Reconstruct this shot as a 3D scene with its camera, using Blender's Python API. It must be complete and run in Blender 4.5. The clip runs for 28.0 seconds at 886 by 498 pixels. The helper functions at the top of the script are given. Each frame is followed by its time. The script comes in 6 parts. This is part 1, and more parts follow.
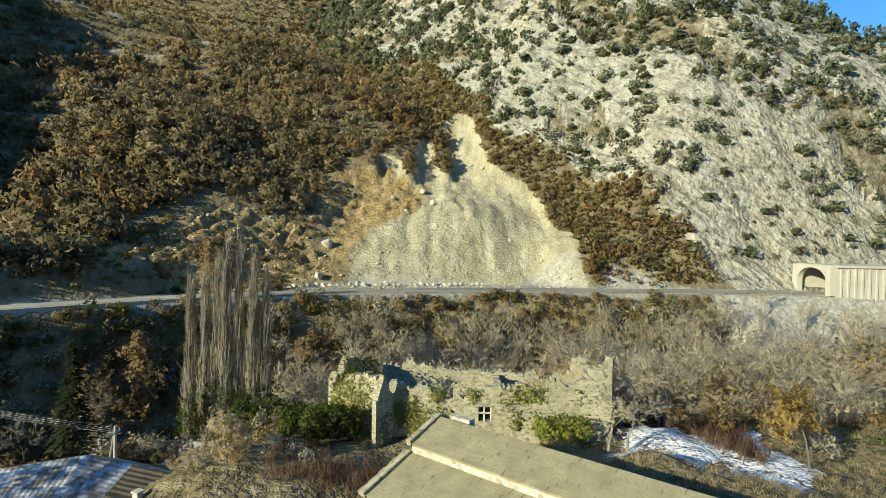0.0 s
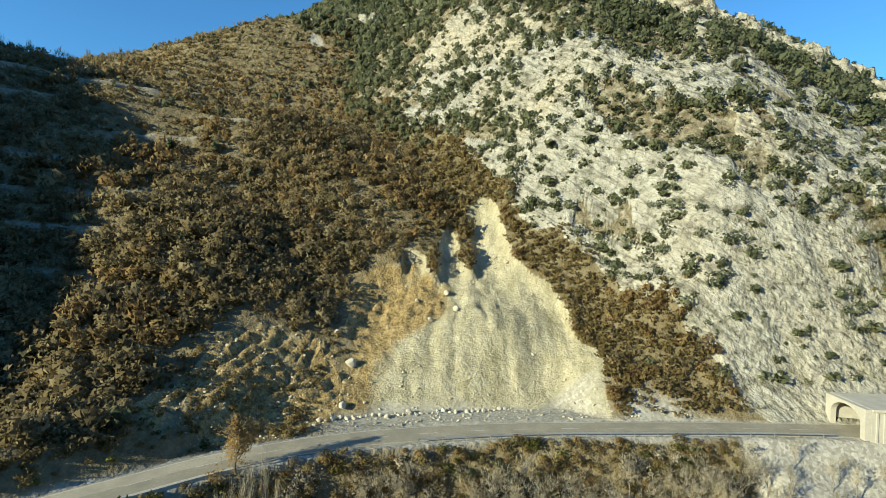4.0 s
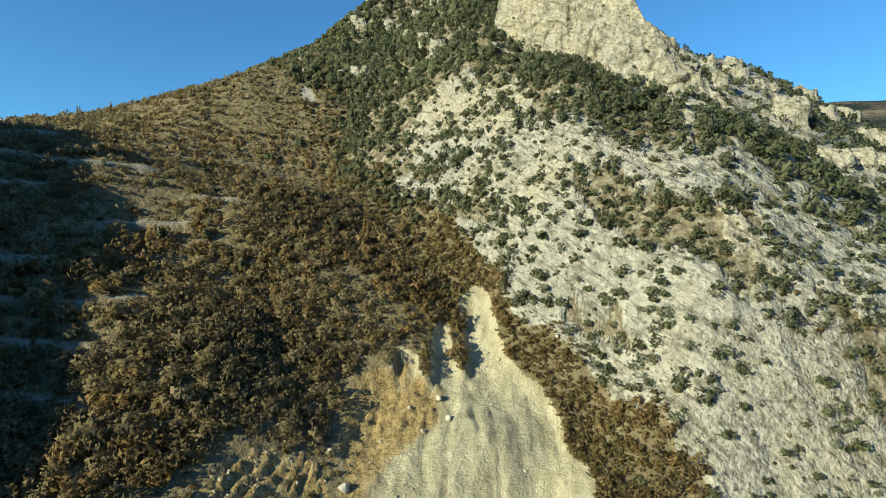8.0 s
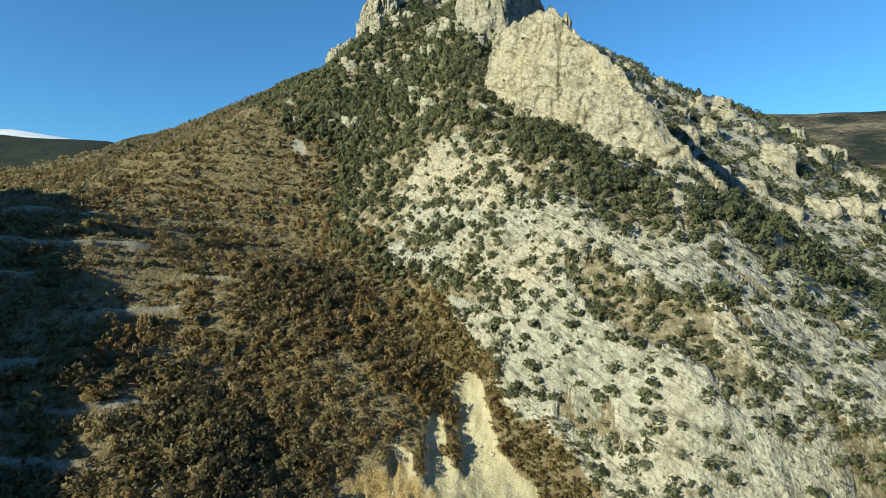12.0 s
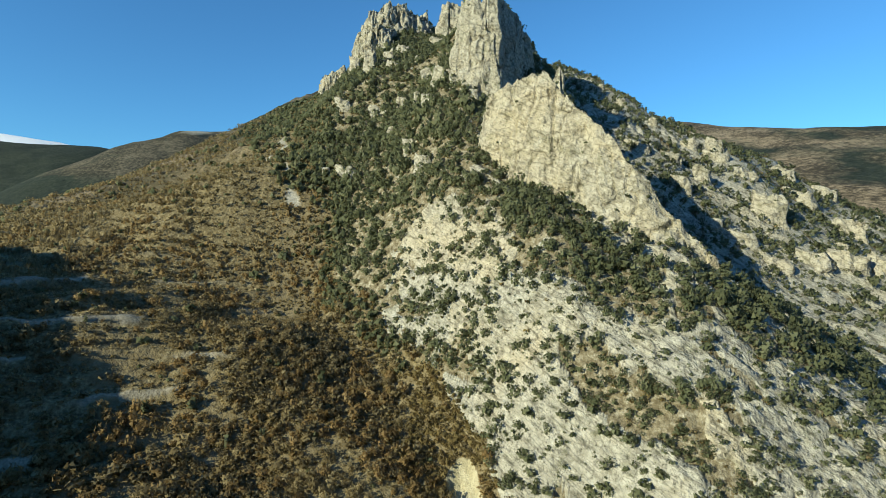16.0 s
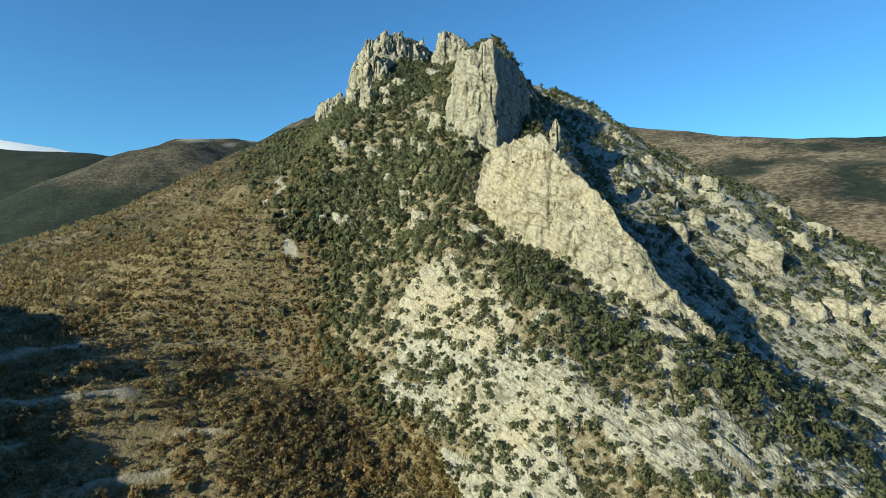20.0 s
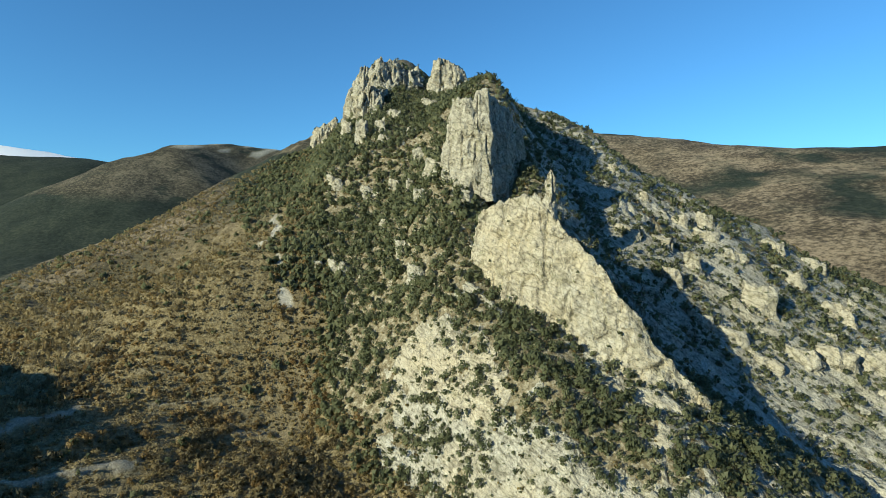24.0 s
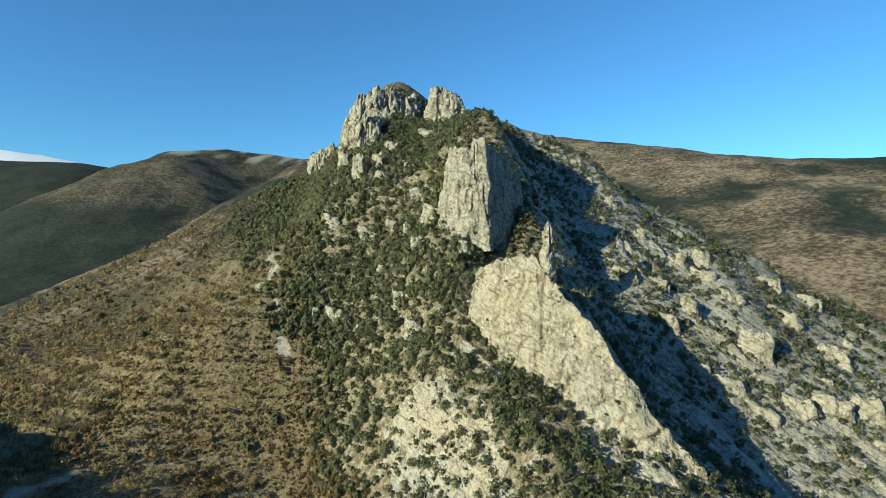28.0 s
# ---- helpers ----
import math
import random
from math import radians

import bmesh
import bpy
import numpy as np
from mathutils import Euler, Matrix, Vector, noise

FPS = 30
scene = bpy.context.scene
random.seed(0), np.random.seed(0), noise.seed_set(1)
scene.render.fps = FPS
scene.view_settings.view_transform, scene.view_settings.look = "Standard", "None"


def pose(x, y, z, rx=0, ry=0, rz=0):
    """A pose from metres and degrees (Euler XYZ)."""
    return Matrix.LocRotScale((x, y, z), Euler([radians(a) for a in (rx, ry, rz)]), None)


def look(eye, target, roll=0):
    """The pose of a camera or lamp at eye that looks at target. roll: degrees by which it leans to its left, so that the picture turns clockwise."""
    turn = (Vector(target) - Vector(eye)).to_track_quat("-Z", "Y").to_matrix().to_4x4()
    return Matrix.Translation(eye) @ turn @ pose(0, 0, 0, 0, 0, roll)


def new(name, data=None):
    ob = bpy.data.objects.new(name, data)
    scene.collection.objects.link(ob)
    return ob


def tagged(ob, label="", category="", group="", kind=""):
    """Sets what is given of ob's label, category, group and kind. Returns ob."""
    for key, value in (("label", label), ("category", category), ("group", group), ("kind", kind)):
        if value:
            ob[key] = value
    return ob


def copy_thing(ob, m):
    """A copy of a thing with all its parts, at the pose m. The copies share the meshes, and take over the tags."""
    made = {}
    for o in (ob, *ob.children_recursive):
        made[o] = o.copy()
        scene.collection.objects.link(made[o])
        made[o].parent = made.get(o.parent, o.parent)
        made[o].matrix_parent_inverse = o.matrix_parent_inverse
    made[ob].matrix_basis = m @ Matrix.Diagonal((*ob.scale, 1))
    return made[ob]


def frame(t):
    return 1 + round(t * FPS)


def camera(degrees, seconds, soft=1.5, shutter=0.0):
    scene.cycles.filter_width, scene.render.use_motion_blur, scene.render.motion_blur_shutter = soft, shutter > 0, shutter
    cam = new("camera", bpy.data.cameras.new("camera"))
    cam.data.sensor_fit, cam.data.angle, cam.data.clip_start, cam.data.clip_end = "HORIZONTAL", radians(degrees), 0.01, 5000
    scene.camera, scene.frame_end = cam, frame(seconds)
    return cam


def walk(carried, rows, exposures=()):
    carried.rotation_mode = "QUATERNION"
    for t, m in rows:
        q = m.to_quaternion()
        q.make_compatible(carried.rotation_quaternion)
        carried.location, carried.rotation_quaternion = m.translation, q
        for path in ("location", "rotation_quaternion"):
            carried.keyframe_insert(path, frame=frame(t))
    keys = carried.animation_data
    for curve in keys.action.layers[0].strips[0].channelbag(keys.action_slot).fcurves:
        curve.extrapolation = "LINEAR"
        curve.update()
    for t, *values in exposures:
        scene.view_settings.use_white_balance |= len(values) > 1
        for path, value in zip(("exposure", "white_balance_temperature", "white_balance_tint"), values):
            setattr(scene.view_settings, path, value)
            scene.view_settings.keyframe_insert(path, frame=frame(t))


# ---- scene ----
cam = camera(80.2, 28.0, soft=0.35)
METRES, EYE, TILT, LEAN, TURN = 168.0, 36.0, -0.96, -1.07, 0.0
ROWS = [
    (0.0, 0.0, 0.0, 0.0, 0.0, 0.0, -0.0),
    (0.5, -0.0009, -0.0015, 0.0171, 3.28, 0.02, 0.04),
    (1.0, 0.0022, -0.0018, 0.0365, 6.06, -0.13, -0.09),
    (1.5, 0.0033, -0.0016, 0.0542, 5.58, -0.08, -0.08),
    (2.0, 0.0042, -0.0017, 0.0727, 4.81, -0.03, -0.08),
    (2.5, 0.0041, -0.0014, 0.0901, 4.06, -0.03, -0.06),
    (3.0, 0.0037, -0.0014, 0.1091, 3.53, -0.1, -0.29),
    (3.5, 0.0038, -0.0022, 0.1261, 3.13, -0.21, -0.39),
    (5.5, 0.0053, -0.0039, 0.1964, 2.7, -0.03, -0.29),
    (6.0, 0.0053, -0.0044, 0.2146, 2.65, 0.06, -0.14),
    (6.5, 0.0058, -0.0046, 0.2311, 2.57, 0.12, -0.05),
    (7.0, 0.006, -0.0047, 0.2495, 2.48, 0.11, -0.06),
    (7.5, 0.0057, -0.0052, 0.2665, 2.32, 0.12, -0.08),
    (8.0, 0.0066, -0.0058, 0.2851, 2.25, 0.17, 0.01),
    (8.5, 0.0071, -0.0061, 0.3025, 2.17, 0.21, 0.08),
    (9.0, 0.0075, -0.0065, 0.321, 2.12, 0.25, 0.16),
    (9.5, 0.0073, -0.0066, 0.338, 2.06, 0.29, 0.22),
    (10.0, 0.0076, -0.0069, 0.3565, 1.98, 0.33, 0.27),
    (10.5, 0.0083, -0.0074, 0.3735, 1.89, 0.36, 0.35),
    (11.0, 0.0086, -0.0078, 0.3922, 1.78, 0.34, 0.45),
    (11.5, 0.0092, -0.0078, 0.4093, 1.67, 0.35, 0.59),
    (12.0, 0.0091, -0.0081, 0.4278, 1.52, 0.34, 0.66),
    (12.5, 0.0089, -0.0084, 0.445, 1.38, 0.36, 0.7),
    (14.5, 0.0086, -0.0106, 0.5171, 0.91, 0.38, 0.71),
    (15.0, 0.0085, -0.011, 0.5352, 0.86, 0.42, 0.67),
    (15.5, 0.0088, -0.0114, 0.5523, 0.83, 0.41, 0.66),
    (16.0, 0.0095, -0.0116, 0.5708, 0.8, 0.43, 0.68),
    (16.5, 0.0097, -0.0119, 0.5878, 0.78, 0.45, 0.68),
    (17.0, 0.0097, -0.0123, 0.6061, 0.75, 0.47, 0.65),
    (17.5, 0.0099, -0.013, 0.6234, 0.71, 0.44, 0.63),
    (18.0, 0.0106, -0.0131, 0.6415, 0.71, 0.46, 0.69),
    (18.5, 0.011, -0.0133, 0.6586, 0.67, 0.45, 0.75),
    (19.0, 0.0112, -0.0136, 0.6771, 0.62, 0.45, 0.82),
    (19.5, 0.0117, -0.0141, 0.6943, 0.59, 0.43, 0.89),
    (20.0, 0.0118, -0.0146, 0.7132, 0.53, 0.41, 0.99),
    (20.5, 0.0122, -0.0147, 0.7302, 0.49, 0.4, 1.08),
    (21.0, 0.0121, -0.0148, 0.7487, 0.41, 0.38, 1.12),
    (21.5, 0.0124, -0.0152, 0.7659, 0.36, 0.35, 1.1),
    (23.5, 0.0152, -0.0155, 0.8379, 0.16, 0.24, 1.2),
    (24.0, 0.0159, -0.0158, 0.8559, 0.12, 0.25, 1.24),
    (24.5, 0.0163, -0.0162, 0.873, 0.08, 0.24, 1.27),
    (25.0, 0.0165, -0.0165, 0.8918, 0.03, 0.23, 1.3),
    (25.5, 0.0171, -0.0166, 0.9089, 0.01, 0.22, 1.3),
    (26.0, 0.0173, -0.0163, 0.9275, -0.05, 0.21, 1.34),
    (26.5, 0.0174, -0.0163, 0.9447, -0.09, 0.2, 1.31),
    (27.0, 0.0176, -0.0164, 0.9633, -0.12, 0.18, 1.34),
    (27.5, 0.018, -0.0166, 0.9804, -0.16, 0.17, 1.34),
    (28.0, 0.0186, -0.0168, 0.9992, -0.18, 0.13, 1.36),
]
walk(cam, [(t, pose(0, 0, EYE, TILT, LEAN, TURN) @ pose(METRES * x, METRES * y, METRES * z, 90 + pitch, roll, yaw)) for t, x, y, z, yaw, pitch, roll in ROWS],
     exposures=[(0, 0.66), (2, 0.80), (3.5, 0.74), (7, 0.56), (28, 0.50)])

# ---- sky, sun ----
SUN_AZ, SUN_EL = 231.0, 19.0          # clockwise from the view's y axis
world = bpy.data.worlds.new("sky")
scene.world = world
world.use_nodes = True
wn = world.node_tree.nodes
sky = wn.new("ShaderNodeTexSky")
sky.sky_type, sky.sun_disc = "NISHITA", False
sky.sun_elevation, sky.sun_rotation = radians(SUN_EL), radians(SUN_AZ)
sky.altitude, sky.air_density, sky.dust_density, sky.ozone_density = 600, 1.1, 0.0, 5.0
wn["Background"].inputs["Strength"].default_value = 0.110
tone = wn.new("ShaderNodeMix")
tone.data_type, tone.blend_type = "RGBA", "MULTIPLY"
tone.inputs[0].default_value, tone.inputs[7].default_value = 1.0, (0.56, 1.0, 1.13, 1)   # a clear, dry winter sky
world.node_tree.links.new(sky.outputs[0], tone.inputs[6])
world.node_tree.links.new(tone.outputs[2], wn["Background"].inputs["Color"])
sun_lamp = new("sun", bpy.data.lights.new("sun", "SUN"))
sun_lamp.data.energy, sun_lamp.data.angle, sun_lamp.data.color = 5.0, radians(0.53), (1.0, 0.94, 0.65)
az, el = radians(SUN_AZ), radians(SUN_EL)
TO_SUN = Vector((math.sin(az) * math.cos(el), math.cos(az) * math.cos(el), math.sin(el)))
sun_lamp.matrix_world = look((0, 0, 400), Vector((0, 0, 400)) - TO_SUN)
# ---- numeric helpers ----
def lattice(ix, iy, iz, seed):
    n = (ix * 374761393 + iy * 668265263 + iz * 2147483647 + seed * 1274126177) & 0xFFFFFFFF
    n = ((n ^ (n >> 13)) * 1274126177) & 0xFFFFFFFF
    n = n ^ (n >> 16)
    return (n & 0xFFFF) / 32767.5 - 1.0


def vnoise(x, y, z=None, seed=0):
    """Smooth lattice noise, -1 to 1."""
    fx, fy = np.floor(x), np.floor(y)
    ix, iy = fx.astype(np.int64), fy.astype(np.int64)
    u, v = x - fx, y - fy
    u, v = u * u * (3 - 2 * u), v * v * (3 - 2 * v)

    def plane(iz):
        a = lattice(ix, iy, iz, seed) * (1 - u) + lattice(ix + 1, iy, iz, seed) * u
        b = lattice(ix, iy + 1, iz, seed) * (1 - u) + lattice(ix + 1, iy + 1, iz, seed) * u
        return a * (1 - v) + b * v
    if z is None:
        return plane(np.zeros_like(ix))
    fz = np.floor(z)
    iz = fz.astype(np.int64)
    w = z - fz
    w = w * w * (3 - 2 * w)
    return plane(iz) * (1 - w) + plane(iz + 1) * w


def fbm(x, y, z=None, octaves=4, seed=0, ridged=False):
    total, amp, f = 0, 1.0, 1.0
    for k in range(octaves):
        n = vnoise(x * f, y * f, None if z is None else z * f, seed + k * 17)
        total = total + amp * (1 - 2 * np.abs(n) if ridged else n)
        amp, f = amp * 0.5, f * 2.03
    return total


def sstep(a, b, x):
    t = np.clip((x - a) / (b - a), 0, 1)
    return t * t * (3 - 2 * t)


def along(x, y, p, q):
    """Distance along the line p-q, signed distance to its left, and its length."""
    dx, dy = q[0] - p[0], q[1] - p[1]
    length = math.hypot(dx, dy)
    dx, dy = dx / length, dy / length
    return (x - p[0]) * dx + (y - p[1]) * dy, -(x - p[0]) * dy + (y - p[1]) * dx, length


def polyline(x, y, pts):
    """Signed distance to an open line of points (left is positive) and the way along it."""
    best = np.full(np.shape(x), 1e9)
    side, way, start = np.zeros(np.shape(x)), np.zeros(np.shape(x)), 0.0
    for p, q in zip(pts[:-1], pts[1:]):
        a, s, length = along(x, y, p, q)
        b = np.clip(a, 0, length)
        d = np.hypot(a - b, s)
        hit = d < best
        best, side, way = np.where(hit, d, best), np.where(hit, np.sign(s), side), np.where(hit, start + b, way)
        start += length
    return best * side, way


def inside(x, y, pts):
    """Signed distance to a closed outline, positive inside."""
    best, odd = np.full(np.shape(x), 1e9), np.zeros(np.shape(x), bool)
    for p, q in zip(pts, pts[1:] + pts[:1]):
        a, s, length = along(x, y, p, q)
        best = np.minimum(best, np.hypot(a - np.clip(a, 0, length), s))
        if p[1] != q[1]:
            odd ^= ((p[1] > y) != (q[1] > y)) & (x < (q[0] - p[0]) * (y - p[1]) / (q[1] - p[1]) + p[0])
    return np.where(odd, best, -best)


# ---- the lie of the land ----
LAND_X = np.array([-300, -170, -105, -58, -22, 6, 30, 52, 82, 150, 300.0])
LAND_Y = np.array([60, 100, 122, 146, 175, 212, 262, 330, 540.0])
LAND = np.array([
    [97, 87, 104, 77, 98, 108, 140, 135, 184],
    [43, 94, 70, 140, 129, 130, 147, 155, 325],
    [28, 33, 86, 79, 108, 101, 193, 171, 302],
    [21, 63, 61, 63, 117, 81, 159, 215, 416],
    [-5, 26, 39, 91, 60, 132, 199, 211, 385],
    [3, 43, 57, 46, 120, 174, 234, 255, 348],
    [0, 41, 21, 116, 151, 147, 185, 313, 316],
    [-4, 33, 94, 105, 133, 165, 238, 231, 357],
    [44, 70, 71, 125, 138, 133, 166, 190, 343],
    [46, -4, 105, 44, 95, 69, 156, 199, 328],
    [1, 46, -14, 45, 26, 128, 73, 141, 101]], float)
KNOLLS = [(166, 308, 8.4, 14), (182, 409, 8, 22), (-183, 540, -6, 22), (295, 382, 8, 14), (246, 330, -3, 22), (220, 362, 5, 14), (132, 330, -4, 22), (130, 400, 5, 16), (36, 240, -5, 8), (104, 300, 10, 17), (160, 282, 5, 20), (134, 466, 5, 25), (210, 363, 5, 20), (255, 362, 4, 24), (306, 370, 3, 20), (57, 250, -12, 10)]
ROAD_Z = 27.6
ROAD = [(-110, -25), (-75, 24), (-51.2, 54.4), (-48, 58.3), (-42, 64.5), (-34.3, 72), (-23.6, 79.2), (-12, 84.3),
        (6.5, 89.3), (26.1, 92.3), (46.1, 94.6), (64, 95.8), (160, 99)]


def spline(u, n):
    i = np.clip(np.floor(u).astype(int), 0, n - 2)
    f = u - i
    w = ((1 - f) ** 3 / 6, (3 * f ** 3 - 6 * f ** 2 + 4) / 6, (-3 * f ** 3 + 3 * f ** 2 + 3 * f + 1) / 6, f ** 3 / 6)
    return [(np.clip(i + k - 1, 0, n - 1), w[k]) for k in range(4)]


def slope_base(x, y):
    """The mountain's broad form."""
    u = np.interp(x, LAND_X, np.arange(11.0))
    v = np.interp(y, LAND_Y, np.arange(9.0))
    h = 0
    sy = spline(v, 9)
    for i, wi in spline(u, 11):
        for j, wj in sy:
            h = h + LAND[i, j] * wi * wj
    for kx, ky, kz, kr in KNOLLS:
        h = h + kz * np.exp(-((x - kx) ** 2 + (y - ky) ** 2) / (2 * kr * kr))
    return h


def valley(x, y):
    """The valley floor round the ruin, the river bed and the slope behind the eye."""
    n = fbm(x / 40, y / 40, octaves=3, seed=5)
    z = 19.4 - 8.5 * sstep(50, 64, y + 4 * n) + 0.5 * n - 4.5 * sstep(-10, -26, x + 3 * n)
    z = z + 3.0 * sstep(20, 45, x) * sstep(50, 60, y)
    off, way = 0.63 * (x - 3.4) + 0.77 * (y - 36.2), 0.77 * (x - 3.4) - 0.63 * (y - 36.2)
    z = z + 1.8 * sstep(10, 3, off) * sstep(-1, 1, off) * sstep(4, 10, way)
    return z + 0.42 * np.maximum(0, -y - 45)


def far_ridge(x, y, pts, width, back):
    """A long hill: a crest line of (x, y, z), its width to the near and the far side."""
    d, way = polyline(x, y, [(p[0], p[1]) for p in pts])
    knots = np.concatenate([[0], np.cumsum([math.hypot(q[0] - p[0], q[1] - p[1]) for p, q in zip(pts[:-1], pts[1:])])])
    z = np.interp(way, knots, [p[2] for p in pts])
    w = np.where(d > 0, back, width)
    return z * np.exp(-(np.abs(d) / w) ** 1.6)


def far_land(x, y):
    n = fbm(x / 300, y / 300, octaves=4, seed=9)
    h = 30 + 10 * n
    h = np.maximum(h, far_ridge(x, y, [(250, 1560, 520), (564, 1267, 425), (728, 1083, 366), (900, 990, 350), (1500, 600, 330)], 650, 500) + 9 * n)
    h = np.maximum(h, far_ridge(x, y, [(-985, 1745, 465), (-941, 1790, 500), (-850, 2041, 568), (-480, 2250, 560), (300, 2400, 560)], 560, 500) + 14 * n)
    h = np.maximum(h, far_ridge(x, y, [(-3300, 2000, 640), (-1950, 2300, 570), (-1573, 2333, 545), (-1250, 2500, 500), (-600, 2900, 480)], 750, 700) + 12 * n)
    h = np.maximum(h, far_ridge(x, y, [(-3600, 2500, 800), (-2400, 2980, 730), (-2150, 3100, 690), (-1850, 3200, 600), (-1500, 3300, 480)], 700, 700) + 8 * n)
    return h


def land_smooth(x, y):
    """Height of the ground without its fine relief; also the signed distance from the road (uphill positive)."""
    out = np.maximum(np.maximum(np.abs(x) - 300, 0), np.maximum(y - 560, 0))
    hill = slope_base(x, y) * np.exp(-(out / 220) ** 1.5)
    d, way = polyline(x, y, ROAD)
    flat = 4.2 + 7.0 * sstep(-45, -32, x) * sstep(29, 17, x)
    up = ROAD_Z + 0.9 * np.maximum(d - flat, 0)
    w = sstep(flat, flat + 18, d)
    above = up * (1 - w) + np.maximum(hill, ROAD_Z) * w
    floor = valley(x, y)
    below = np.maximum(floor, ROAD_Z - 0.2 - (2.3 - 1.45 * sstep(40, 52, x)) * np.maximum(-d - 4.3, 0))
    h = np.where(d > 0, above, below)
    h = np.where(np.abs(d) < 4.2, ROAD_Z - 0.12, h)
    return np.maximum(h, far_land(x, y) - 40 * sstep(700, 300, np.hypot(x, y))), d

# ---- materials ----
def material(name, rough=0.9, metallic=0.0, spec=0.3):
    m = bpy.data.materials.new(name)
    m.use_nodes = True
    b = m.node_tree.nodes["Principled BSDF"]
    b.inputs["Roughness"].default_value, b.inputs["Metallic"].default_value = rough, metallic
    b.inputs["Specular IOR Level"].default_value = spec
    return m, m.node_tree, b


class Net:
    """Short names for building a node tree."""
    def __init__(self, tree):
        self.t = tree

    def n(self, kind, **sets):
        node = self.t.nodes.new(kind)
        for k, v in sets.items():
            if k in ("noise_dimensions", "blend_type", "data_type", "feature", "operation", "attribute_name", "wave_type", "bands_direction"):
                if k == "noise_dimensions":
                    node.noise_dimensions = v
                elif k == "blend_type":
                    node.blend_type = v
                elif k == "data_type":
                    node.data_type = v
                elif k == "feature":
                    node.feature = v
                elif k == "operation":
                    node.operation = v
                elif k == "wave_type":
                    node.wave_type = v
                elif k == "bands_direction":
                    node.bands_direction = v
                else:
                    node.attribute_name = v
            else:
                node.inputs[k].default_value = v
        return node

    def link(self, a, b):
        self.t.links.new(a, b)

    def pos(self, scale=(1, 1, 1)):
        g, m = self.n("ShaderNodeNewGeometry"), self.n("ShaderNodeMapping")
        m.inputs["Scale"].default_value = scale
        self.link(g.outputs["Position"], m.inputs["Vector"])
        return m.outputs[0]

    def obj(self, scale=(1, 1, 1)):
        g, m = self.n("ShaderNodeTexCoord"), self.n("ShaderNodeMapping")
        m.inputs["Scale"].default_value = scale
        self.link(g.outputs["Object"], m.inputs["Vector"])
        return m.outputs[0]

    def noise(self, vec, scale, detail=5.0, rough=0.6):
        k = self.n("ShaderNodeTexNoise", Scale=scale, Detail=detail, Roughness=rough)
        self.link(vec, k.inputs["Vector"])
        return k.outputs["Fac"]

    def cells(self, vec, scale, feature="F1", rand=1.0):
        k = self.n("ShaderNodeTexVoronoi", feature=feature, Scale=scale, Randomness=rand)
        self.link(vec, k.inputs["Vector"])
        return k

    def ramp(self, fac, stops):
        k = self.n("ShaderNodeValToRGB")
        e = k.color_ramp.elements
        while len(e) < len(stops):
            e.new(0.5)
        for el_, (p, c) in zip(e, stops):
            el_.position, el_.color = p, (*c, 1) if len(c) == 3 else c
        self.link(fac, k.inputs[0])
        return k.outputs[0]

    def mix(self, fac, a, b, blend="MIX"):
        k = self.n("ShaderNodeMix", data_type="RGBA", blend_type=blend)
        for sock, v in ((k.inputs[0], fac), (k.inputs[6], a), (k.inputs[7], b)):
            if isinstance(v, (int, float)):
                sock.default_value = v
            elif isinstance(v, tuple):
                sock.default_value = (*v, 1)
            else:
                self.link(v, sock)
        return k.outputs[2]

    def math(self, op, a, b=0.0):
        k = self.n("ShaderNodeMath", operation=op)
        for sock, v in ((k.inputs[0], a), (k.inputs[1], b)):
            if isinstance(v, (int, float)):
                sock.default_value = v
            else:
                self.link(v, sock)
        return k.outputs[0]

    def bump(self, height, strength, distance, bsdf):
        k = self.n("ShaderNodeBump", Strength=strength, Distance=distance)
        self.link(height, k.inputs["Height"])
        self.link(k.outputs[0], bsdf.inputs["Normal"])


def plain(name, colour, rough=0.8, metallic=0.0, vary=0.25, scale=1.5, bump=0.0, spec=0.3, objvar=0.0):
    """A surface of one colour with grain and stains at two scales."""
    m, t, b = material(name, rough, metallic, spec)
    k = Net(t)
    p = k.pos()
    lo, hi = tuple(c * (1 - vary) for c in colour), tuple(min(1, c * (1 + vary)) for c in colour)
    c1 = k.ramp(k.noise(p, scale, 6), [(0.3, lo), (0.7, hi)])
    c2 = k.mix(k.ramp(k.noise(p, scale * 9, 3), [(0.35, (0, 0, 0)), (0.75, (1, 1, 1))]), c1, tuple(c * (1 - vary * 0.7) for c in colour))
    if objvar:
        o = k.n("ShaderNodeObjectInfo")
        c2 = k.mix(k.math("MULTIPLY", o.outputs["Random"], objvar), c2, tuple(c * 0.45 for c in colour))
    k.link(c2, b.inputs["Base Color"])
    if bump:
        k.bump(k.noise(p, scale * 12, 4), 0.6, bump, b)
    return m


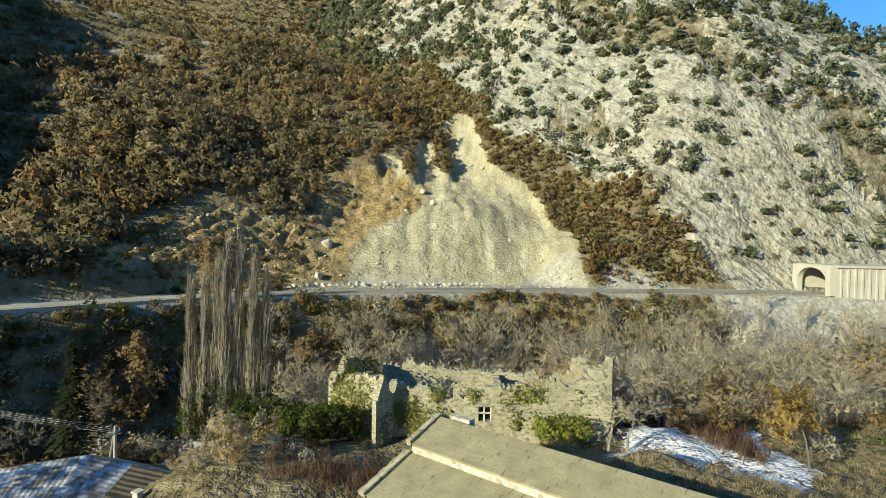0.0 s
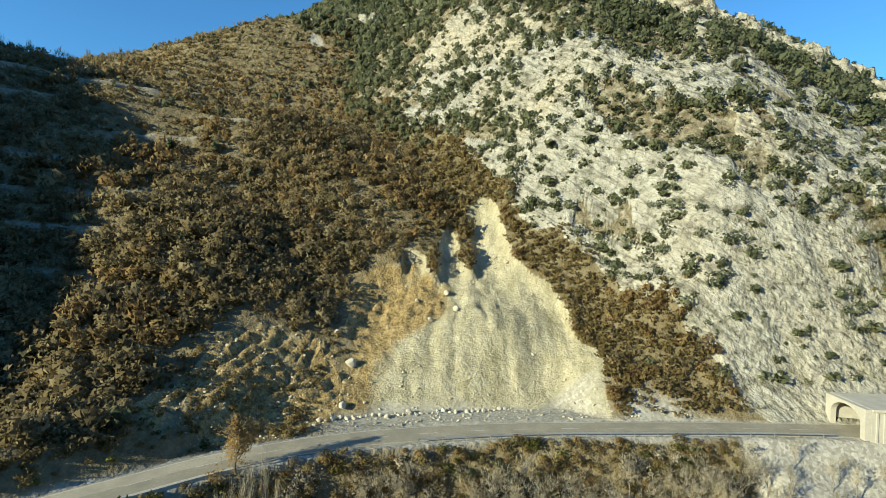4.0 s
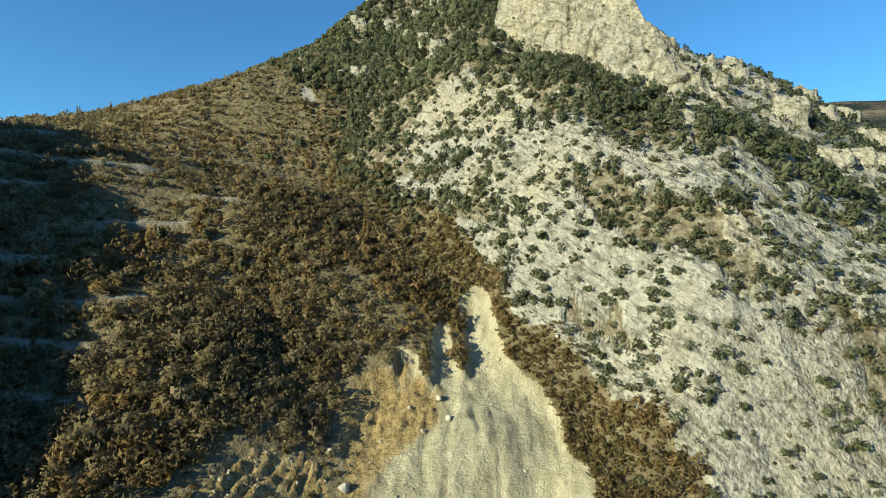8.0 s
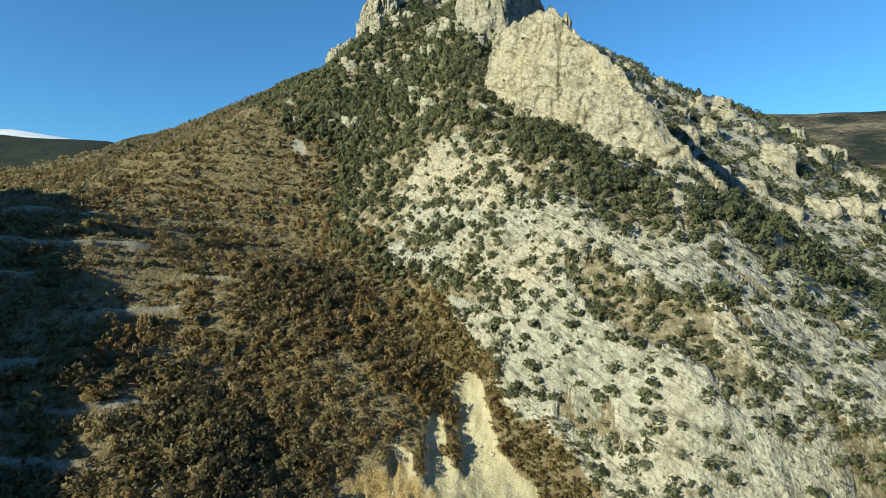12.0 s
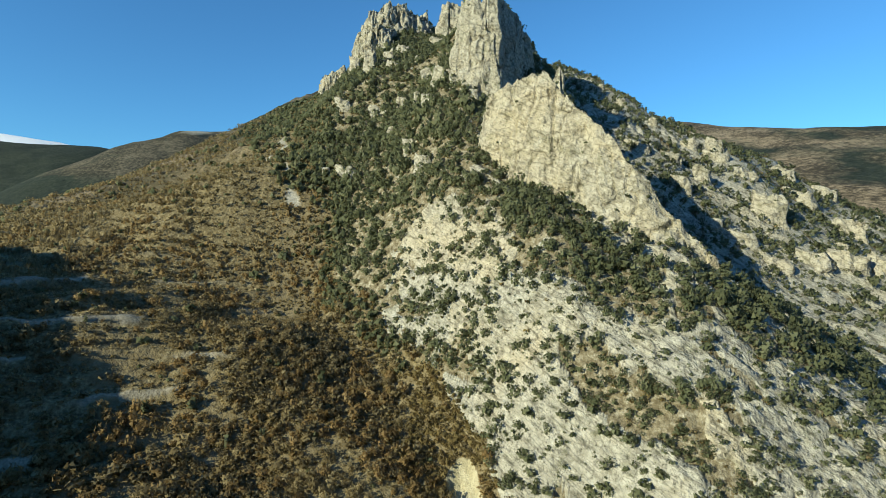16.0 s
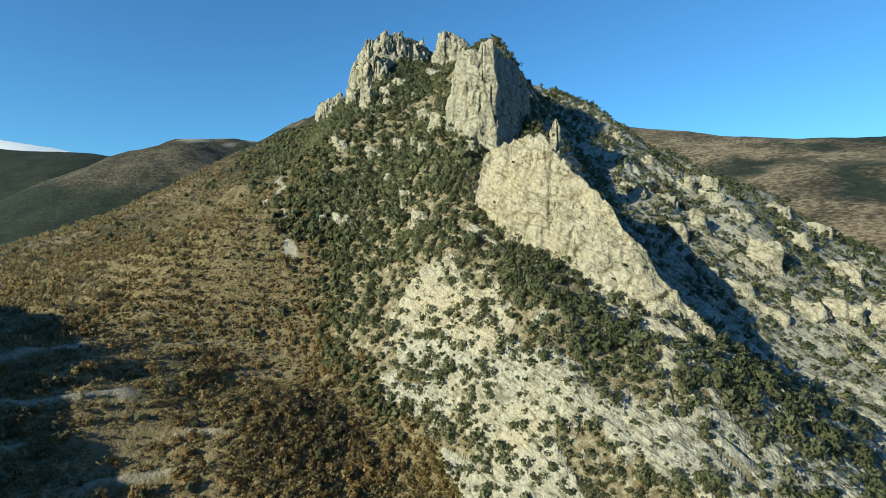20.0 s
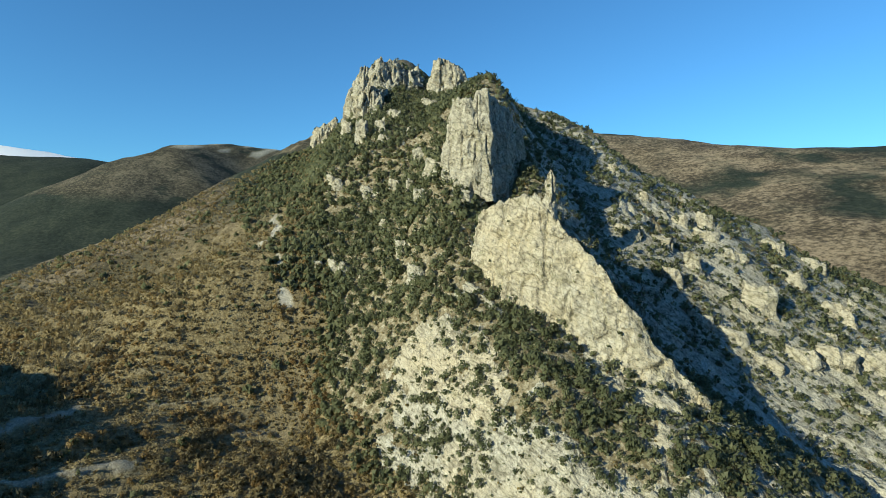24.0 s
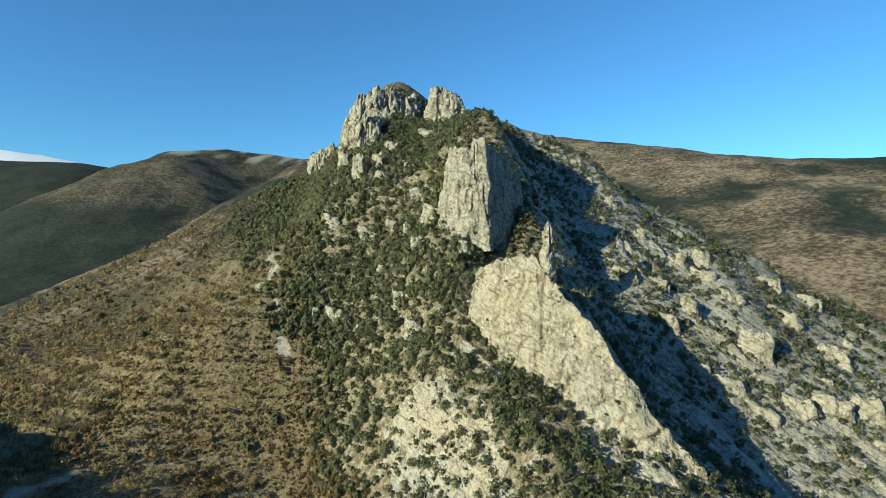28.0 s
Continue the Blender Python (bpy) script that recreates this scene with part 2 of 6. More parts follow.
def foliage(name, colours, wide=0.02):
    """Leaves or twigs whose colour changes from plant to plant (attribute tint), leaf to leaf and across the slope."""
    m, t, b = material(name, 0.85, 0, 0.12)
    k = Net(t)
    g, a = k.n("ShaderNodeNewGeometry"), k.n("ShaderNodeAttribute")
    a.attribute_name = "tint"
    n = k.noise(k.pos(), wide, 3)
    f = k.math("ADD", k.math("MULTIPLY", g.outputs["Random Per Island"], 0.30), k.math("MULTIPLY", a.outputs["Fac"], 0.55))
    f = k.math("ADD", f, k.math("MULTIPLY", n, 0.30))
    stops = [(0.12 + 0.83 * i / max(1, len(colours) - 1), c) for i, c in enumerate(colours)]
    col = k.ramp(f, stops)
    k.link(col, b.inputs["Base Color"])
    glow, both = k.n("ShaderNodeBsdfTranslucent"), k.n("ShaderNodeMixShader", Fac=0.52)
    k.link(col, glow.inputs["Color"])
    k.link(b.outputs[0], both.inputs[1])
    k.link(glow.outputs[0], both.inputs[2])
    k.link(both.outputs[0], t.nodes["Material Output"].inputs["Surface"])
    return m


def bedded(k, stretch=0.14):
    """Place in the rock's own frame: drawn out along the dip of the beds."""
    g = k.n("ShaderNodeNewGeometry")
    c = k.n("ShaderNodeCombineXYZ")
    for i, (d, s) in enumerate((((0.71, -0.53, -0.46), stretch), ((0.6, 0.8, 0.0), 1.0), ((0.368, -0.276, 0.886), 1.0))):
        v = k.n("ShaderNodeVectorMath", operation="DOT_PRODUCT")
        k.link(g.outputs["Position"], v.inputs[0])
        v.inputs[1].default_value = tuple(a * s for a in d)
        k.link(v.outputs["Value"], c.inputs[i])
    return c.outputs[0]


def make_rock_colour(k, p, warm, dirt=1.0):
    """Pale limestone: grey with ochre stains, joints along the beds, pits and lichen."""
    big = k.noise(p, 0.035, 4)
    mid = k.noise(p, 0.35, 6, 0.7)
    base = k.ramp(mid, [(0.25, (0.205, 0.202, 0.168)), (0.42, (0.335, 0.331, 0.277)), (0.58, (0.43, 0.426, 0.364)), (0.8, (0.53, 0.527, 0.46))])
    ochre = k.ramp(k.noise(p, 0.12, 5), [(0.3, (0.43, 0.385, 0.27)), (0.7, (0.56, 0.485, 0.32))])
    w = k.math("MULTIPLY", warm, k.ramp(big, [(0.35, (0.25,) * 3), (0.6, (1,) * 3)]))
    base = k.mix(w, base, ochre)
    bed = bedded(k)
    streak = k.ramp(k.noise(bed, 0.75, 2, 0.5), [(0.34, (0.2, 0.195, 0.16)), (0.41, (0.8,) * 3), (0.52, (1,) * 3)])
    base = k.mix(0.45 * dirt, base, streak, "MULTIPLY")
    fine = k.ramp(k.noise(k.pos((1, 1, 0.8)), 0.9, 5, 0.7), [(0.36, (0.2, 0.195, 0.15)), (0.42, (0.75,) * 3), (0.52, (1.0,) * 3)])
    base = k.mix(0.6 * dirt, base, fine, "MULTIPLY")
    cr = k.cells(bedded(k, 0.3), 0.5, "DISTANCE_TO_EDGE")
    base = k.mix(0.4 * dirt, base, k.ramp(cr.outputs["Distance"], [(0.0, (0.25,) * 3), (0.05, (1,) * 3)]), "MULTIPLY")
    jo = k.cells(bedded(k, 0.22), 0.17, "DISTANCE_TO_EDGE")
    gap = k.math("ADD", jo.outputs["Distance"], k.math("MULTIPLY", k.math("SUBTRACT", mid, 0.45), 0.12))
    base = k.mix(0.5 * dirt, base, k.ramp(gap, [(0.0, (0.2, 0.195, 0.17)), (0.025, (0.55,) * 3), (0.05, (1,) * 3)]), "MULTIPLY")
    pit = k.ramp(k.noise(k.pos((1, 1, 0.7)), 0.95, 4, 0.65), [(0.33, (0.20, 0.20, 0.17)), (0.40, (1,) * 3)])
    base = k.mix(0.75 * dirt, base, pit, "MULTIPLY")
    mossy = k.ramp(k.noise(p, 0.16, 6, 0.7), [(0.54, (1,) * 3), (0.68, (0.50, 0.52, 0.40))])
    return k.mix(0.7 * dirt, base, mossy, "MULTIPLY"), mid


def rock_material(name, warm):
    m, t, b = material(name, 0.95, 0, 0.2)
    k = Net(t)
    p = k.pos()
    w = k.n("ShaderNodeValue")
    w.outputs[0].default_value = warm
    c, mid = make_rock_colour(k, p, w.outputs[0], 0.95)
    k.link(c, b.inputs["Base Color"])
    hgt = k.math("ADD", k.noise(p, 0.7, 4, 0.68), k.math("MULTIPLY", k.noise(bedded(k, 0.4), 0.4, 3, 0.6), 1.5))
    k.bump(hgt, 0.9, 1.3, b)
    return m


def land_material():
    m, t, b = material("hillside", 0.97, 0, 0.15)
    k = Net(t)
    p = k.pos()
    za, zb = k.n("ShaderNodeAttribute"), k.n("ShaderNodeAttribute")
    za.attribute_name, zb.attribute_name = "zone", "zone_extra"
    sa, sb = k.n("ShaderNodeSeparateColor"), k.n("ShaderNodeSeparateColor")
    k.link(za.outputs["Color"], sa.inputs[0])
    k.link(zb.outputs["Color"], sb.inputs[0])
    fine = k.noise(p, 0.9, 7, 0.7)
    # soil and litter under the scrub
    soil = k.ramp(k.noise(p, 0.22, 7, 0.7), [(0.25, (0.10, 0.082, 0.048)), (0.5, (0.18, 0.15, 0.088)), (0.75, (0.26, 0.22, 0.135))])
    grass = k.ramp(k.noise(p, 0.7, 7, 0.75), [(0.38, (0.08, 0.064, 0.034)), (0.5, (0.17, 0.141, 0.078)), (0.64, (0.29, 0.25, 0.15))])
    col = k.mix(sa.outputs[2], soil, grass)
    stony = k.n("ShaderNodeAttribute")
    stony.attribute_name = "stony"
    grit = k.ramp(k.noise(p, 0.55, 8, 0.75), [(0.36, (0.09, 0.075, 0.045)), (0.48, (0.165, 0.145, 0.095)), (0.57, (0.27, 0.25, 0.18)), (0.68, (0.46, 0.445, 0.36))])
    col = k.mix(stony.outputs["Fac"], col, grit)
    # bare stones showing through
    stones = k.cells(p, 1.1)
    spot = k.math("MULTIPLY", k.ramp(stones.outputs["Distance"], [(0.12, (1,) * 3), (0.22, (0,) * 3)]), k.ramp(k.noise(p, 0.08, 3), [(0.5, (0,) * 3), (0.68, (0.8,) * 3)]))
    col = k.mix(spot, col, (0.36, 0.34, 0.29))
    # limestone
    rock, mid = make_rock_colour(k, p, zb.outputs["Alpha"])
    edge = k.math("ADD", k.math("MULTIPLY", sa.outputs[0], 1.4), k.math("MULTIPLY", k.math("SUBTRACT", fine, 0.5), 1.1))
    col = k.mix(k.ramp(edge, [(0.42, (0,) * 3), (0.58, (1,) * 3)]), col, rock)
    # landslide: fine tan debris, ochre clay
    deb = k.ramp(k.noise(k.pos((1, 1, 0.3)), 0.4, 8, 0.72), [(0.28, (0.25, 0.23, 0.145)), (0.45, (0.37, 0.345, 0.23)), (0.6, (0.46, 0.43, 0.30)), (0.78, (0.57, 0.54, 0.41))])
    deb = k.mix(0.8, deb, k.ramp(k.noise(k.pos((1.0, 0.25, 0.25)), 0.22, 5, 0.6), [(0.35, (0.68, 0.68, 0.62)), (0.5, (0.95,) * 3), (0.65, (1.12, 1.1, 1.08))]), "MULTIPLY")
    deb = k.mix(0.8, deb, k.ramp(k.noise(p, 2.4, 6, 0.75), [(0.33, (0.55,) * 3), (0.45, (0.95,) * 3), (0.65, (1.1,) * 3)]), "MULTIPLY")
    peb = k.cells(p, 1.7)
    deb = k.mix(k.ramp(peb.outputs["Distance"], [(0.10, (0.55,) * 3), (0.2, (0,) * 3)]), deb, (0.6, 0.57, 0.47))
    clay = k.ramp(k.noise(p, 0.6, 7, 0.7), [(0.28, (0.15, 0.11, 0.052)), (0.45, (0.285, 0.21, 0.095)), (0.6, (0.39, 0.298, 0.142)), (0.78, (0.49, 0.41, 0.245))])
    clay = k.mix(0.85, clay, k.ramp(k.noise(p, 1.4, 5, 0.75), [(0.38, (0.32, 0.31, 0.28)), (0.48, (0.95,) * 3), (0.62, (1.1,) * 3)]), "MULTIPLY")
    deb = k.mix(k.ramp(k.math("ADD", sb.outputs[0], k.math("MULTIPLY", k.math("SUBTRACT", fine, 0.5), 0.7)), [(0.3, (0,) * 3), (0.65, (1,) * 3)]), deb, clay)
    col = k.mix(k.ramp(k.math("ADD", sa.outputs[1], k.math("MULTIPLY", k.math("SUBTRACT", fine, 0.5), 0.35)), [(0.4, (0,) * 3), (0.6, (1,) * 3)]), col, deb)
    # gravel bank
    gr = k.cells(p, 2.2)
    grav = k.ramp(k.math("MULTIPLY", gr.outputs["Color"], 1.0), [(0.1, (0.22, 0.215, 0.18)), (0.6, (0.35, 0.342, 0.295)), (0.95, (0.46, 0.45, 0.40))])
    col = k.mix(sb.outputs[1], col, grav)
    # far woods
    tree, crowns = k.noise(p, 0.13, 7, 0.8), k.noise(p, 0.011, 6, 0.7)
    tree = k.math("ADD", k.math("MULTIPLY", tree, 0.65), k.math("MULTIPLY", crowns, 0.35))
    # far-left pines, with the mountain's shade put into their dark colour
    shaded_pines = k.n("ShaderNodeAttribute")
    shaded_pines.attribute_name = "shaded_pines"
    where = k.math("ADD", k.ramp(k.noise(p, 0.004, 6), [(0.50, (0,) * 3), (0.60, (1,) * 3)]), shaded_pines.outputs["Fac"])
    wood = k.mix(where,
                 k.ramp(tree, [(0.44, (0.042, 0.037, 0.027)), (0.5, (0.13, 0.107, 0.074)), (0.56, (0.26, 0.215, 0.15))]),
                 k.ramp(tree, [(0.40, (0.010, 0.016, 0.013)), (0.5, (0.022, 0.031, 0.024)), (0.60, (0.045, 0.055, 0.038))]))
    col = k.mix(sb.outputs[2], col, wood)
    snow = k.n("ShaderNodeAttribute")
    snow.attribute_name = "snow"
    sn = k.math("ADD", snow.outputs["Fac"], k.math("MULTIPLY", k.math("SUBTRACT", fine, 0.5), 0.9))
    sn = k.math("ADD", sn, k.math("MULTIPLY", k.math("SUBTRACT", k.noise(p, 3.6, 4, 0.7), 0.5), 0.9))
    col = k.mix(k.ramp(sn, [(0.45, (0,) * 3), (0.55, (1,) * 3)]), col, (0.82, 0.84, 0.87))
    k.link(col, b.inputs["Base Color"])
    hgt = k.math("ADD", k.noise(p, 0.8, 4, 0.66), k.math("MULTIPLY", k.noise(bedded(k, 0.4), 0.45, 3, 0.55), k.math("MULTIPLY", sa.outputs[0], 1.3)))
    hgt = k.math("ADD", hgt, k.math("MULTIPLY", k.noise(bedded(k, 0.6), 1.3, 3, 0.6), k.math("MULTIPLY", sa.outputs[0], 0.8)))
    hgt = k.math("ADD", hgt, k.math("MULTIPLY", k.noise(p, 2.2, 5, 0.7), k.math("MULTIPLY", sa.outputs[1], 0.5)))
    calm = k.math("SUBTRACT", 1.0, k.math("ADD", k.math("MULTIPLY", sb.outputs[1], 0.75), k.math("MULTIPLY", sa.outputs[1], 0.35)))
    k.bump(k.math("MULTIPLY", hgt, calm), 0.85, 1.1, b)
    return m


LIMESTONE = rock_material("limestone", 0.25)
OCHRE_LIMESTONE = rock_material("ochre_limestone", 0.6)
HILLSIDE = land_material()
BARE_TWIG = foliage("bare_twigs", [(0.135, 0.108, 0.056), (0.215, 0.174, 0.092), (0.29, 0.24, 0.132), (0.375, 0.318, 0.185)])
PALE_TWIG = foliage("pale_twigs", [(0.23, 0.20, 0.135), (0.38, 0.34, 0.24), (0.52, 0.47, 0.35), (0.64, 0.585, 0.45)])
STRAW = foliage("straw", [(0.26, 0.215, 0.12), (0.40, 0.335, 0.195), (0.54, 0.46, 0.28)])
RED_TWIG = foliage("red_shoots", [(0.12, 0.075, 0.05), (0.20, 0.125, 0.085), (0.28, 0.185, 0.13)])
MEADOW = foliage("green_grass", [(0.05, 0.085, 0.02), (0.10, 0.16, 0.035), (0.17, 0.24, 0.06)])
RUSSET = foliage("russet_leaves", [(0.15, 0.102, 0.046), (0.235, 0.165, 0.074), (0.32, 0.23, 0.108), (0.41, 0.31, 0.155)])
HEATH = foliage("brown_heath", [(0.10, 0.078, 0.034), (0.165, 0.13, 0.056), (0.23, 0.184, 0.084), (0.29, 0.238, 0.114)])
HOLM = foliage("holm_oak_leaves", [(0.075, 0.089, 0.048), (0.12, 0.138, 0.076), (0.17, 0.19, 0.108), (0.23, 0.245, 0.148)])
TUFT = foliage("dry_grass", [(0.10, 0.083, 0.045), (0.18, 0.15, 0.08), (0.27, 0.23, 0.13), (0.34, 0.29, 0.17)])
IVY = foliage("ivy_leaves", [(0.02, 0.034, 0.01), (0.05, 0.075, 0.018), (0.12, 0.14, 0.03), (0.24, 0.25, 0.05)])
# ivy once more, with the sun's brightening put into its yellow-green
SUN_IVY = foliage("sunlit_ivy", [(0.07, 0.085, 0.02), (0.15, 0.175, 0.035), (0.25, 0.275, 0.055), (0.35, 0.36, 0.09)])
GOLD = foliage("golden_leaves", [(0.16, 0.10, 0.03), (0.27, 0.17, 0.05), (0.38, 0.26, 0.085), (0.45, 0.33, 0.13)])
CONIFER = foliage("conifer_needles", [(0.018, 0.028, 0.012), (0.035, 0.05, 0.02), (0.055, 0.07, 0.028)])
BARK = plain("bark", (0.13, 0.11, 0.085), 0.95, vary=0.4, scale=3.0)
PALE_BARK = plain("pale_bark", (0.24, 0.22, 0.18), 0.9, vary=0.35, scale=3.0)

# ---- zones of the slope ----
SLIDE = [(-21, 88.5), (-22.7, 97.2), (-23.3, 104.4), (-25.8, 109.5), (-25.6, 115.5), (-26.4, 119.5), (-24, 123.8), (-19, 126.3), (-16.6, 126.6), (-16.4, 131.8), (-13.7, 131), (-10.4, 130), (-9.7, 126), (-7.8, 125.5),
         (-7.9, 135), (-5.6, 140.8), (-3.1, 140.4), (-1.3, 131.6), (0.7, 129.0), (0.2, 139.9), (-0.9, 145.6), (2, 148.4), (6, 147.8), (8, 143.6), (9.6, 136.9), (12.2, 131.7), (15.4, 127.7), (19, 125.9),
         (21.9, 121.8), (23.4, 119.1), (23.1, 114), (23.9, 111.5), (26.9, 109.6), (27.8, 106.4), (27, 101), (28, 90)]
BANK = [(-52, 78), (-49, 81.5), (-48, 89), (-45.4, 96.5), (-42, 101), (-37, 105.5), (-32, 107), (-27.5, 104), (-23.5, 97.5), (-24, 88), (-34, 79), (-46, 72)]
ROCK_LINE = [(140, 40), (75, 92), (52, 102.6), (46, 107.3), (44, 110.4), (40, 113.4), (34.5, 119.6), (28.4, 126.5), (21, 130.5), (15.8, 134.5), (12.6, 139), (11, 144), (9.5, 149.5), (2.8, 157), (-4.5, 168.7), (-15.6, 181),
             (-26, 193.5), (-35.7, 205), (-43, 211), (-50, 230), (-52.4, 242), (-51, 253), (-58, 270), (-70, 289), (-75, 335), (-95, 420), (-110, 520)]
FIN = [(11, 221), (30, 204), (52, 183), (86, 173), (104, 163), (128, 156)]
BELT = [(4, 200), (16, 191), (32, 177), (48, 164), (62, 157), (78, 153), (95, 152), (115, 153), (160, 148)]
TALUS = [(113, 226), (124, 220), (131, 212), (137, 205), (146, 198), (160, 186), (176, 168)]
GULLY = [(34, 147), (47, 137), (52.5, 133), (59.7, 127.6), (61.5, 122), (66, 119), (72.5, 116), (79, 114.7), (85, 113.7), (100, 110)]
SEAMS = [[(69, 113.6), (74, 112), (78.5, 110.3), (85, 109)], [(28, 132), (38, 123), (47, 113)]]
WARM = [[(-15, 205), (-4, 198), (5, 190), (14, 180)], [(3, 172), (13, 163), (24, 154)]]
YARD = [(14.5, 36), (17, 40), (18.5, 45), (21, 52), (17.5, 37), (20, 35)]
TRACK = [(27, 52), (26.5, 46), (25.3, 41.5), (25, 37)]
SCREE = [(-78, 254), (-86, 274), (-96, 288), (-103, 301), (-104, 322)]


def zones(x, y, h):
    """What the ground is made of: a dictionary of masks from 0 to 1."""
    n1, n2 = fbm(x / 22, y / 22, octaves=4, seed=21), fbm(x / 7, y / 7, octaves=3, seed=33)
    d_rock = -polyline(x, y, ROCK_LINE)[0] + 1.2 * n1 + 1.3 * n2
    d_road = polyline(x, y, ROAD)[0]
    rockside = sstep(-1.2, 1.6, d_rock) * sstep(0, 5, d_road)
    fin_d, fin_a = polyline(x, y, FIN)
    s = 0.532 * x + 0.847 * y
    a = 0.847 * x - 0.532 * y
    ledge = fbm(s / 7.5 + 0.6 * n2, a / 46, octaves=3, seed=44)
    bed = ((0.6 * x + 0.8 * y + 2.2 * n1 + 0.8 * n2) / 9.0) % 1
    seam = sstep(0.62, 0.72, bed) * sstep(1.0, 0.92, bed) * sstep(-0.15, 0.35, fbm(x / 14, y / 14, octaves=2, seed=47))
    apron_d = sstep(-36, -24, fin_d) * sstep(2, -4, fin_d) * sstep(150, 120, fin_a)
    belt_d = np.abs(polyline(x, y, BELT)[0])
    cliff = np.maximum(sstep(9, 5.5, np.abs(polyline(x, y, WARM[0])[0]) + 4 * n2 + 2 * n1), 0.8 * sstep(5.5, 3, np.abs(polyline(x, y, WARM[1])[0]) + 3 * n2))
    band = np.maximum(sstep(12, 7.5, belt_d + 4 * n2), 0.62 * apron_d) * (1 - cliff)
    line = sstep(4.6, 2.4, np.abs(polyline(x, y, GULLY)[0]) + 1.8 * n2)
    for pts in SEAMS:
        line = np.maximum(line, 0.85 * sstep(2.4, 1.2, np.abs(polyline(x, y, pts)[0]) + 1.5 * n2))
    behind = sstep(3, 14, fin_d) * sstep(30, 60, x)
    summit = sstep(200, 240, y - 0.35 * x) * sstep(52, 15, x + 0.1 * (y - 260))
    share = 0.86 + 0.16 * sstep(165, 140, y) - 0.80 * band - 0.75 * line + 0.10 * behind - 0.74 * summit + 0.35 * sstep(16, 8, d_rock) * sstep(170, 155, y) - 0.10 * sstep(150, 190, y) + behind * 0.5 * fbm(s / 26, a / 60, octaves=2, seed=48)
    rock = rockside * sstep(-0.18, 0.18, share + 0.15 * cliff - 0.18 * sstep(135, 155, y) * sstep(60, 45, x) - 0.42 - 0.55 * seam + 0.42 * ledge + 0.22 * n1 + 0.20 * n2)
    slide_in = inside(x, y, SLIDE) + 0.35 * n2
    slide = sstep(-0.45, 0.45, slide_in)
    bank_in = inside(x, y, BANK)
    bank = sstep(-1.5, 1.5, bank_in + 1.5 * n2)
    clay = slide * sstep(13, 1, x + 6 + 5 * n1) * (0.25 + 0.75 * sstep(108, 117, y + 3 * n2) * sstep(135, 127, y + 3 * n1)) * (0.8 + 0.5 * n2) + slide * 0.55 * sstep(-9, -21, x + 4 * n1) * sstep(88, 98, y) + bank * (0.72 + 0.4 * n2 + 0.2 * sstep(88, 100, y + 3 * n1))
    rubble = sstep(28, 31, x) * sstep(46, 38, x) * sstep(104, 98, y + 2 * n2) * (d_road > 0)
    gravel = sstep(-3.8, -4.6, d_road) * sstep(-30, -25, d_road) * sstep(46, 48, x + 1.5 * n2) * sstep(110, 100, x)
    shoulder = sstep(4.6, 4.0, np.abs(d_road) + 0.4 * n2)
    apron = sstep(13.0, 11.0, d_road + 1.2 * n2) * (d_road > 0) * sstep(-26, -21, x) * sstep(30, 22, x)
    d_scree = np.abs(polyline(x, y, SCREE)[0])
    scree = np.maximum(sstep(5.5, 3.2, d_scree + 5.0 * n1) * sstep(0.0, 0.2, n2 + 0.28), sstep(3.8, 2.4, np.abs(polyline(x, y, TALUS)[0]) + 1.0 * n2))
    grass = sstep(-0.1, 0.5, n1 + 0.35 * n2 + 0.5 * sstep(150, 230, y) * sstep(-60, -90, x) + 0.6 * sstep(-70, -100, x)) * (1 - rockside)
    lev = ((h + 0.05 * x) / 4.6) % 1
    shelf = sstep(-58, -84, x) * sstep(0.06, 0.16, lev) * sstep(0.55, 0.45, lev) * sstep(96, 112, y) * (d_road > 8)
    f = ((h + 0.05 * x + 0.6 * n2) / 9.2) % 1
    some = sstep(-60, -80, x) * sstep(-0.22, -0.05, fbm(x / 22, h / 6.0, octaves=3, seed=49)) * sstep(92, 98, y) * sstep(230, 190, y) * (d_road > 8)
    ledge_path = some * np.maximum(sstep(0.91, 0.945, f), sstep(0.05, 0.02, f))
    bare = some * np.maximum(sstep(0.78, 0.85, f), sstep(0.08, 0.04, f))
    grass = np.maximum(grass * (1 - 0.6 * sstep(140, 118, y) * (d_road > 0)), shelf)
    grass = np.maximum(grass, 0.85 * sstep(58, 50, y) * (d_road < -6))
    return dict(rock=rock, rockside=rockside, slide=np.maximum(slide, bank * (0.72 + 0.3 * n2 + 0.15 * sstep(88, 100, y))), slide_in=slide_in, bank_in=bank_in, clay=np.clip(clay, 0, 1), gravel=np.maximum.reduce([gravel, shoulder * 0.9, apron * 0.8, rubble, scree, 0.5 * ledge_path]),
                grass=grass, bare=bare, shelf=shelf, bank=bank, ledge=ledge, cliff=cliff, band=band, behind=behind, summit=summit, d_road=d_road, d_rock=d_rock, seam=seam, line=line, scree=scree, n1=n1, n2=n2, gravel_bank=gravel, rubble=rubble)


def saw(u):
    """A bed's edge: a slow rise and a quick fall, about zero."""
    f = u % 1
    return f - sstep(0.74, 1.0, f) - 0.38


